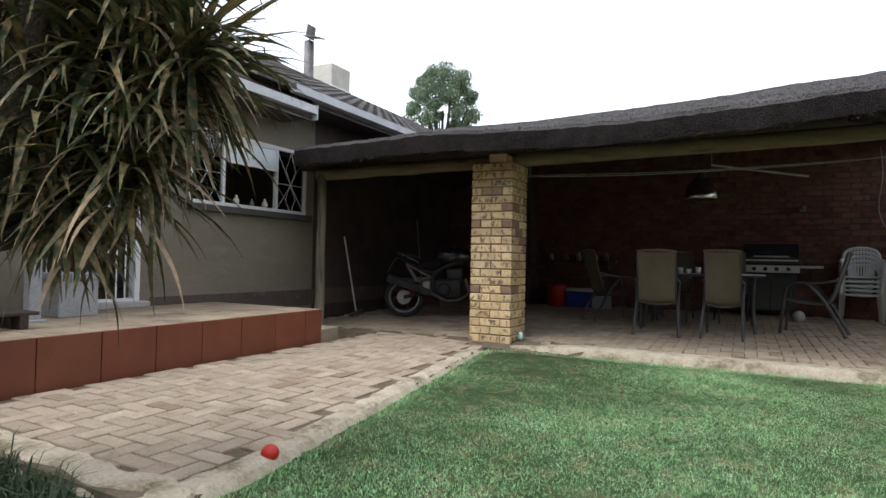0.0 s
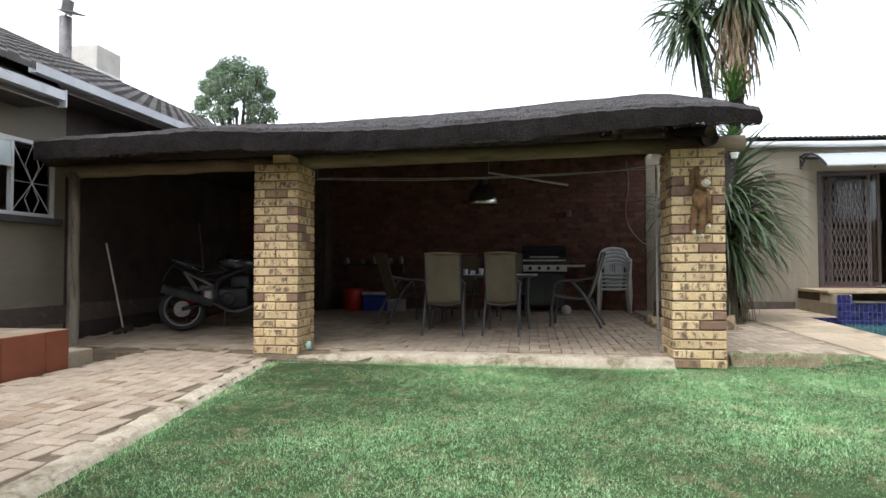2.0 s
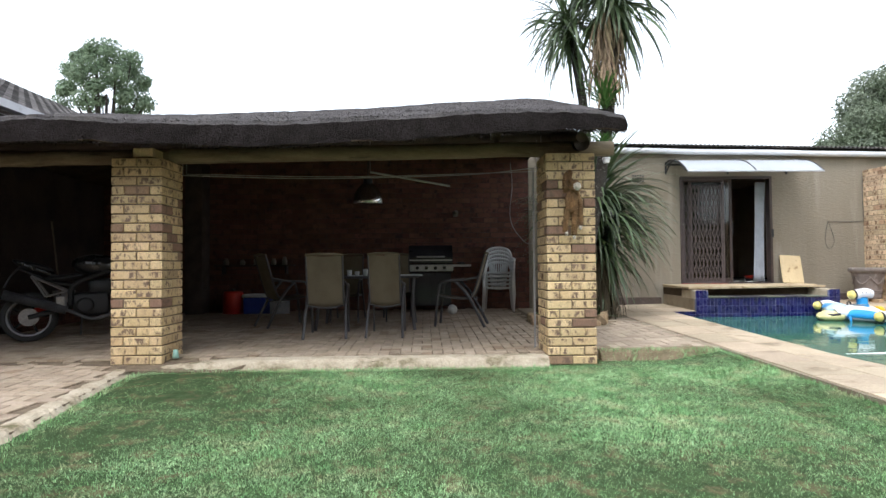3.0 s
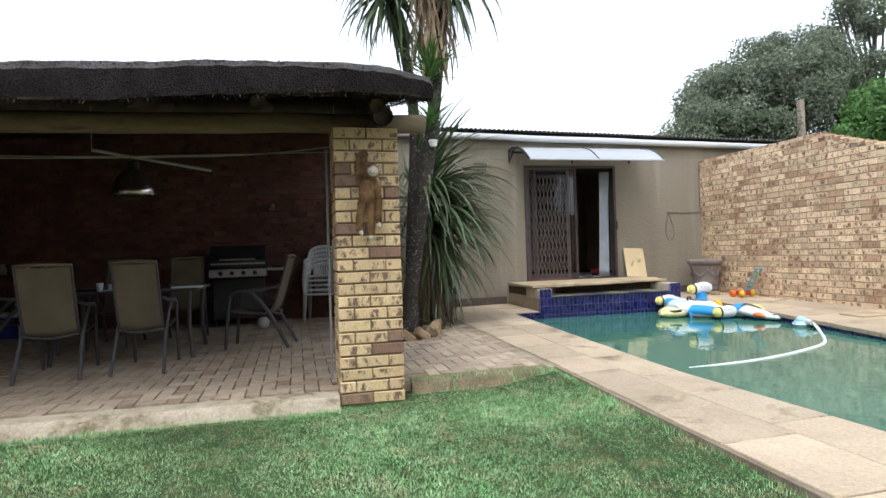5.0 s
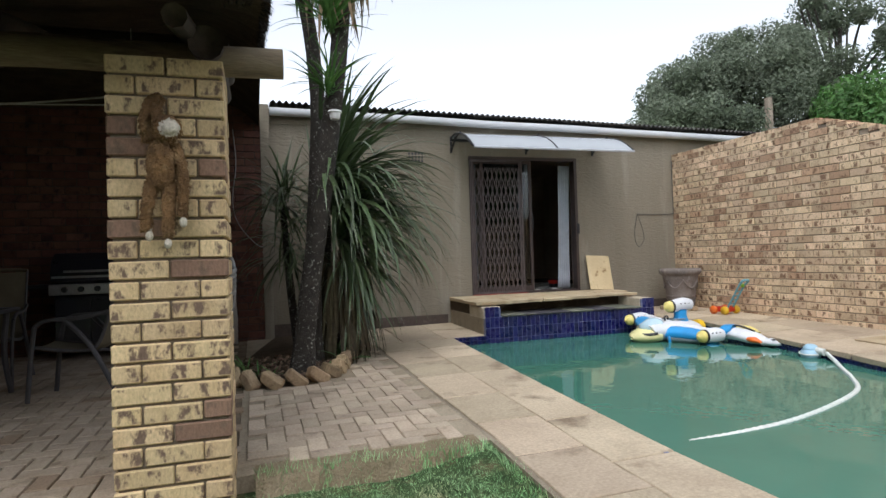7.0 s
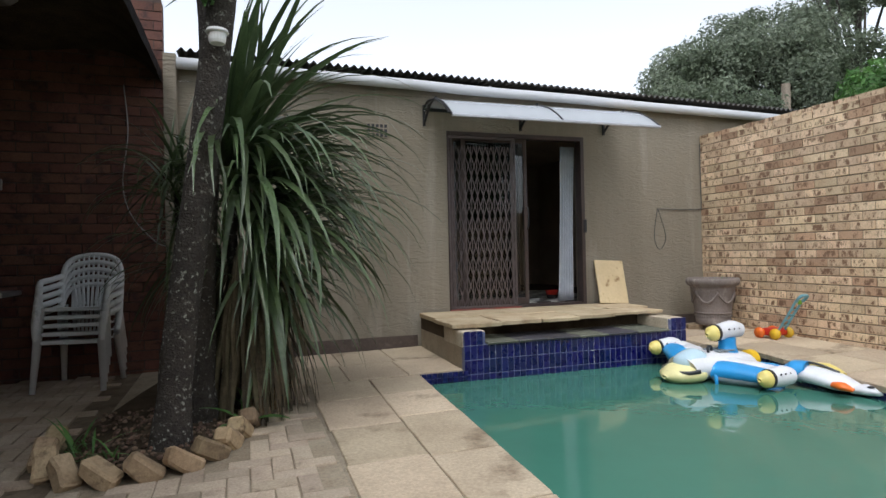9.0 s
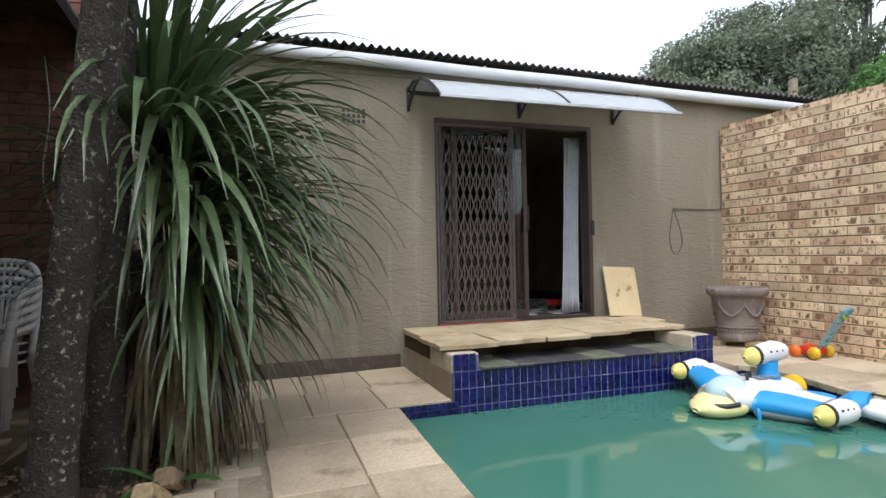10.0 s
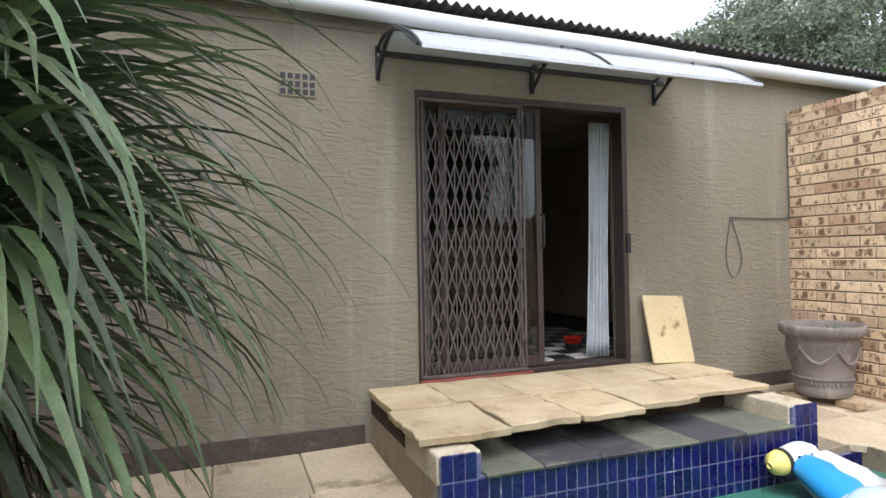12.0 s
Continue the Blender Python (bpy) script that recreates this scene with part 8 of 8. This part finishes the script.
# ---------------------------------------------------------------- thatch fringe, lawn blades and pavers
rng = random.Random(77)
vs, fs = [], []
for k in range(25000):
    if k < 21000:
        x = rng.uniform(-4.98, 2.2)
        y = 5.24 + 0.05 * noise.noise((x * 1.7, 0, 2)) + 0.20 * max(0, ((x + 5.64) / 7.92 - 0.93) / 0.07) ** 2 + rng.uniform(0, 0.12)
        z = thatch_top(x, 5.24) - rng.uniform(0.0, 0.235 - 0.075 * min(1.0, max(0.0, (x - 1.2) / 1.0)))
        d = Vector((rng.uniform(-.3, .3), -rng.uniform(0.2, 1), -rng.uniform(-0.3, 0.7)))
    else:
        x = 2.27 + rng.uniform(-.03, 0)
        y = rng.uniform(5.45, 8.5)
        z = thatch_top(2.27, y) - rng.uniform(0.04, 0.2)
        d = Vector((rng.uniform(0.2, 1), rng.uniform(-.4, .2), -rng.uniform(0.1, 0.7)))
    d = d.normalized() * rng.uniform(0.02, 0.05)
    s = Vector((rng.uniform(0.002, 0.005), rng.uniform(-.003, .003), 0))
    o = len(vs)
    p = Vector((x, y, z))
    vs += [p - s, p + s, p + d]
    fs.append((o, o + 1, o + 2))
tagged(raw("eave_straws", vs, fs, M_shadestraw), "ragged straw ends of the thatch eave, darkened to carry its shade", "thatch", "", "stuff")
vs, fs = [], []
for k in range(46000):
    x, y = rng.uniform(-5.5, 2.2), rng.uniform(5.24, 8.6)
    if x > 1.6 and y < 5.75 or x < -4.95 - 0.6 * (y - 5.22):
        continue
    p = Vector((x, y, thatch_top(x, y) - 0.008))
    d = Vector((rng.uniform(-.5, .5), -1, rng.uniform(-.3, 0.06))).normalized() * rng.uniform(0.03, 0.07)
    s = Vector((0.004, 0, 0))
    o = len(vs)
    vs += [p - s, p + s, p + d]
    fs.append((o, o + 1, o + 2))
tagged(raw("thatch_straws", vs, fs, M_straw), "loose grey straw over the thatch top", "thatch", "", "stuff")

M_blade = surf("lawn_blade", (0.35, 0.54, 0.265), (0.18, 0.37, 0.14), 0.5, 3.2, 14, 0, vary=0.58, by="island", stain=(0.47, 0.44, 0.25), stain_at=(0.52, 0.74), stain_scale=3.4, spec=0.35)
g = np.random.default_rng(5)


def blades(n, x0, x1, y0, y1, h0, h1, w):
    x, y = g.uniform(x0, x1, n), g.uniform(y0, y1, n)
    xl = np.where(y > 1.0, -1.90 - 0.15 * np.maximum(0, y - 1.6), -2.0)
    keep = (x > xl) & (x < 3.47 + 0.055 * np.minimum(0, y - 6.1) + 0.02 * np.sin(y * 9)) & ~((x < 2.1) & (y > 5.76)) & (y < 6.03)
    # thin, dry and worn places
    worn = np.sin(x * 2.1 + 1.3 * np.sin(y * 1.7)) * np.sin(y * 2.7 + 1.1 * np.sin(x * 1.3 + 1)) + 0.5 * np.sin(x * 7.3 + 2 * np.sin(y * 5.1)) * np.sin(y * 6.7 + np.sin(x * 4.9))
    corner = np.exp(-((x + 1.7) / 1.4) ** 2 - ((y - 5.0) / 1.2) ** 2) * 1.2
    keep &= g.uniform(0, 1, n) > 0.3 * np.clip(worn * 0.9, 0, 1) + 0.74 * np.clip(corner, 0, 1)
    x, y = x[keep], y[keep]
    n = len(x)
    a, h = g.uniform(0, 2 * np.pi, n), g.uniform(h0, h1, n)
    # low tufts: the blades stand in clumps with dark gaps
    clump = np.sin(x * 61 + 3 * np.sin(y * 23)) * np.sin(y * 57 + 3 * np.sin(x * 19)) + 0.7 * np.sin(x * 131 + 2 * np.sin(y * 47)) * np.sin(y * 119 + 2 * np.sin(x * 53))
    h = h * np.clip(1.0 + 0.3 * clump, 0.4, 1.6)
    lean = g.uniform(0.8, 3.0, n) * h
    zb = np.where(x > 2.9, 0.085 * (x - 2.9) / 0.57, 0.0) + 0.004
    P = np.zeros((n, 3, 3))
    P[:, 0] = np.stack([x - np.sin(a) * w, y + np.cos(a) * w, zb - 0.01], 1)
    P[:, 1] = np.stack([x + np.sin(a) * w, y - np.cos(a) * w, zb - 0.01], 1)
    P[:, 2] = np.stack([x + np.cos(a) * lean, y + np.sin(a) * lean, zb + h], 1)
    return P.reshape(-1, 3)


V = np.concatenate([blades(560000, -2.7, 3.5, 0.9, 6.2, 0.005, 0.014, 0.0021), blades(50000, -2.6, 3.5, -2.0, 0.9, 0.008, 0.02, 0.003)])
me = bpy.data.meshes.new("lawn_grass")
nt_ = len(V) // 3
me.vertices.add(len(V))
me.vertices.foreach_set("co", V.ravel())
me.loops.add(len(V))
me.loops.foreach_set("vertex_index", np.arange(len(V), dtype=np.int32))
me.polygons.add(nt_)
me.polygons.foreach_set("loop_start", np.arange(0, len(V), 3, dtype=np.int32))
me.update(calc_edges=True)
me.materials.append(M_blade)
tagged(new("lawn_grass", me), "short green lawn grass with dry straw patches", "grass", "", "stuff")
# longer ragged grass along the cement lip and the coping
vs, fs = [], []
for k in range(9000):
    e = rng.random()
    if e < 0.45:
        x, y = rng.uniform(-2.4, 1.56), 5.66 + rng.uniform(-.07, .02)
    elif e < 0.6:
        x, y = rng.uniform(2.16, 3.45), 6.01 + rng.uniform(-.06, .2) * rng.random()
    elif e < 0.75:
        y = rng.uniform(1.0, 5.7)
        x = -1.83 - 0.155 * max(0, y - 1.5) + rng.uniform(-.03, .06)
    else:
        y = rng.uniform(1.0, 6.1)
        x = 3.46 + outer_shift(y) + rng.uniform(-.05, .02)
    a, h = rng.uniform(0, 6.283), rng.uniform(0.015, 0.05)
    zb = 0.085 * (x - 2.9) / 0.57 if x > 2.9 else 0.0
    if 0.45 <= e < 0.6 and y > 6.0:
        zb = min(0.1, zb + (y - 6.0) * 2)
    o = len(vs)
    vs += [(x - math.sin(a) * .003, y + math.cos(a) * .003, zb - .01), (x + math.sin(a) * .003, y - math.cos(a) * .003, zb - .01), (x + math.cos(a) * h * .6, y + math.sin(a) * h * .6, zb + h)]
    fs.append((o, o + 1, o + 2))
tagged(raw("edge_grass", vs, fs, M_blade), "ragged grass along the paving edges", "grass", "", "stuff")

PW = 0.113


def herringbone(x0, x1, y0, y1, inside):
    out = []
    ni, nj = int((x1 - x0) / PW) + 6, int((y1 - y0) / PW) + 3
    for j in range(-2, nj):
        for i in range(-4, ni):
            if (i - j) % 4 == 0:
                c = (x0 + (i + 1) * PW, y0 + (j + 0.5) * PW, 0)
            elif (i - j) % 4 == 3:
                c = (x0 + (i + 0.5) * PW, y0 + (j + 1) * PW, 90)
            else:
                continue
            if inside(c[0], c[1]):
                out.append(c)
    return out


def in_path(x, y):
    return -3.97 < x < -2.06 - 0.155 * max(0, y - 1.5) and 1.18 - 0.10 * (x + 3.2) * 0.3 < y < 5.76


def in_floor(x, y):
    if y < 5.98 or y > 10.9 or x < -5.5 or x > 1.98:
        return False
    if y < 6.36 and (1.52 < x < 2.10 or -2.85 < x < -2.27):
        return False
    return not (x > 1.86 and y > 8.0)


def in_yard(x, y):
    return 2.14 < x < 3.40 and 6.24 < y < 9.7 and x > 2.5 - (y < 8.0) * 0.4 and (y < 8.02 or x > 2.95 + (y - 8.2) * 0.32)


ME_pv = brick_mesh("paver", 2 * PW - 0.011, PW - 0.011, 0.04, M_paver_ob, 0.004)
ME_pvg = brick_mesh("paver", 2 * PW - 0.007, PW - 0.007, 0.04, M_paver_grey, 0.004)


def place(c, me, parent):
    x, y, r = c
    sx_ = (gz(x + 0.05, y) - gz(x - 0.05, y)) / 0.1
    sy = (gz(x, y + 0.05) - gz(x, y - 0.05)) / 0.1
    m = Matrix.Translation((x, y, gz(x, y) - 0.02 + rng.uniform(-.003, .003))) @ pose(0, 0, 0, math.degrees(sy) + rng.uniform(-.6, .6), -math.degrees(sx_) + rng.uniform(-.6, .6), 0) @ pose(0, 0, 0, 0, 0, r + rng.uniform(-1.2, 1.2))
    piece("paver", me, m, parent)


def lay_joined(cells_at, parent):
    cells = []
    for x, y, r in cells_at:
        hx, hy = (PW - 0.005, PW / 2 - 0.005) if r == 0 else (PW / 2 - 0.005, PW - 0.005)
        j = rng.uniform(-.003, .003)
        q = [(x - hx, y - hy), (x + hx, y - hy), (x + hx, y + hy), (x - hx, y + hy)]
        cells.append([(a, b, gz(a, b) - 0.04) for a, b in q] + [(a, b, gz(a, b) + j) for a, b in q])
    ob = boxes_mesh("pavers", cells, M_paver, parent)
    ob["kind"] = "stuff"


path_bed = bpy.data.objects["pavement_path"]
floor_bed = bpy.data.objects["pavement_pavilion"]
yard_bed = bpy.data.objects["pavement_yard"]
pp = herringbone(-4.1, -2.0, 1.0, 5.9, in_path)
pp.sort(key=lambda c: c[1])
for c in pp[:280]:
    place(c, ME_pv, path_bed)
lay_joined(pp[280:], path_bed)
ff = herringbone(-5.6, 2.6, 5.8, 11.0, in_floor)
near = [c for c in ff if c[0] > 0.2 and c[1] < 8.4][:200]
for c in near:
    place(c, ME_pv, floor_bed)
chosen = set(near)
lay_joined([c for c in ff if c not in chosen], floor_bed)
for c in herringbone(2.0, 3.6, 6.2, 9.8, in_yard):
    place(c, ME_pvg, yard_bed)
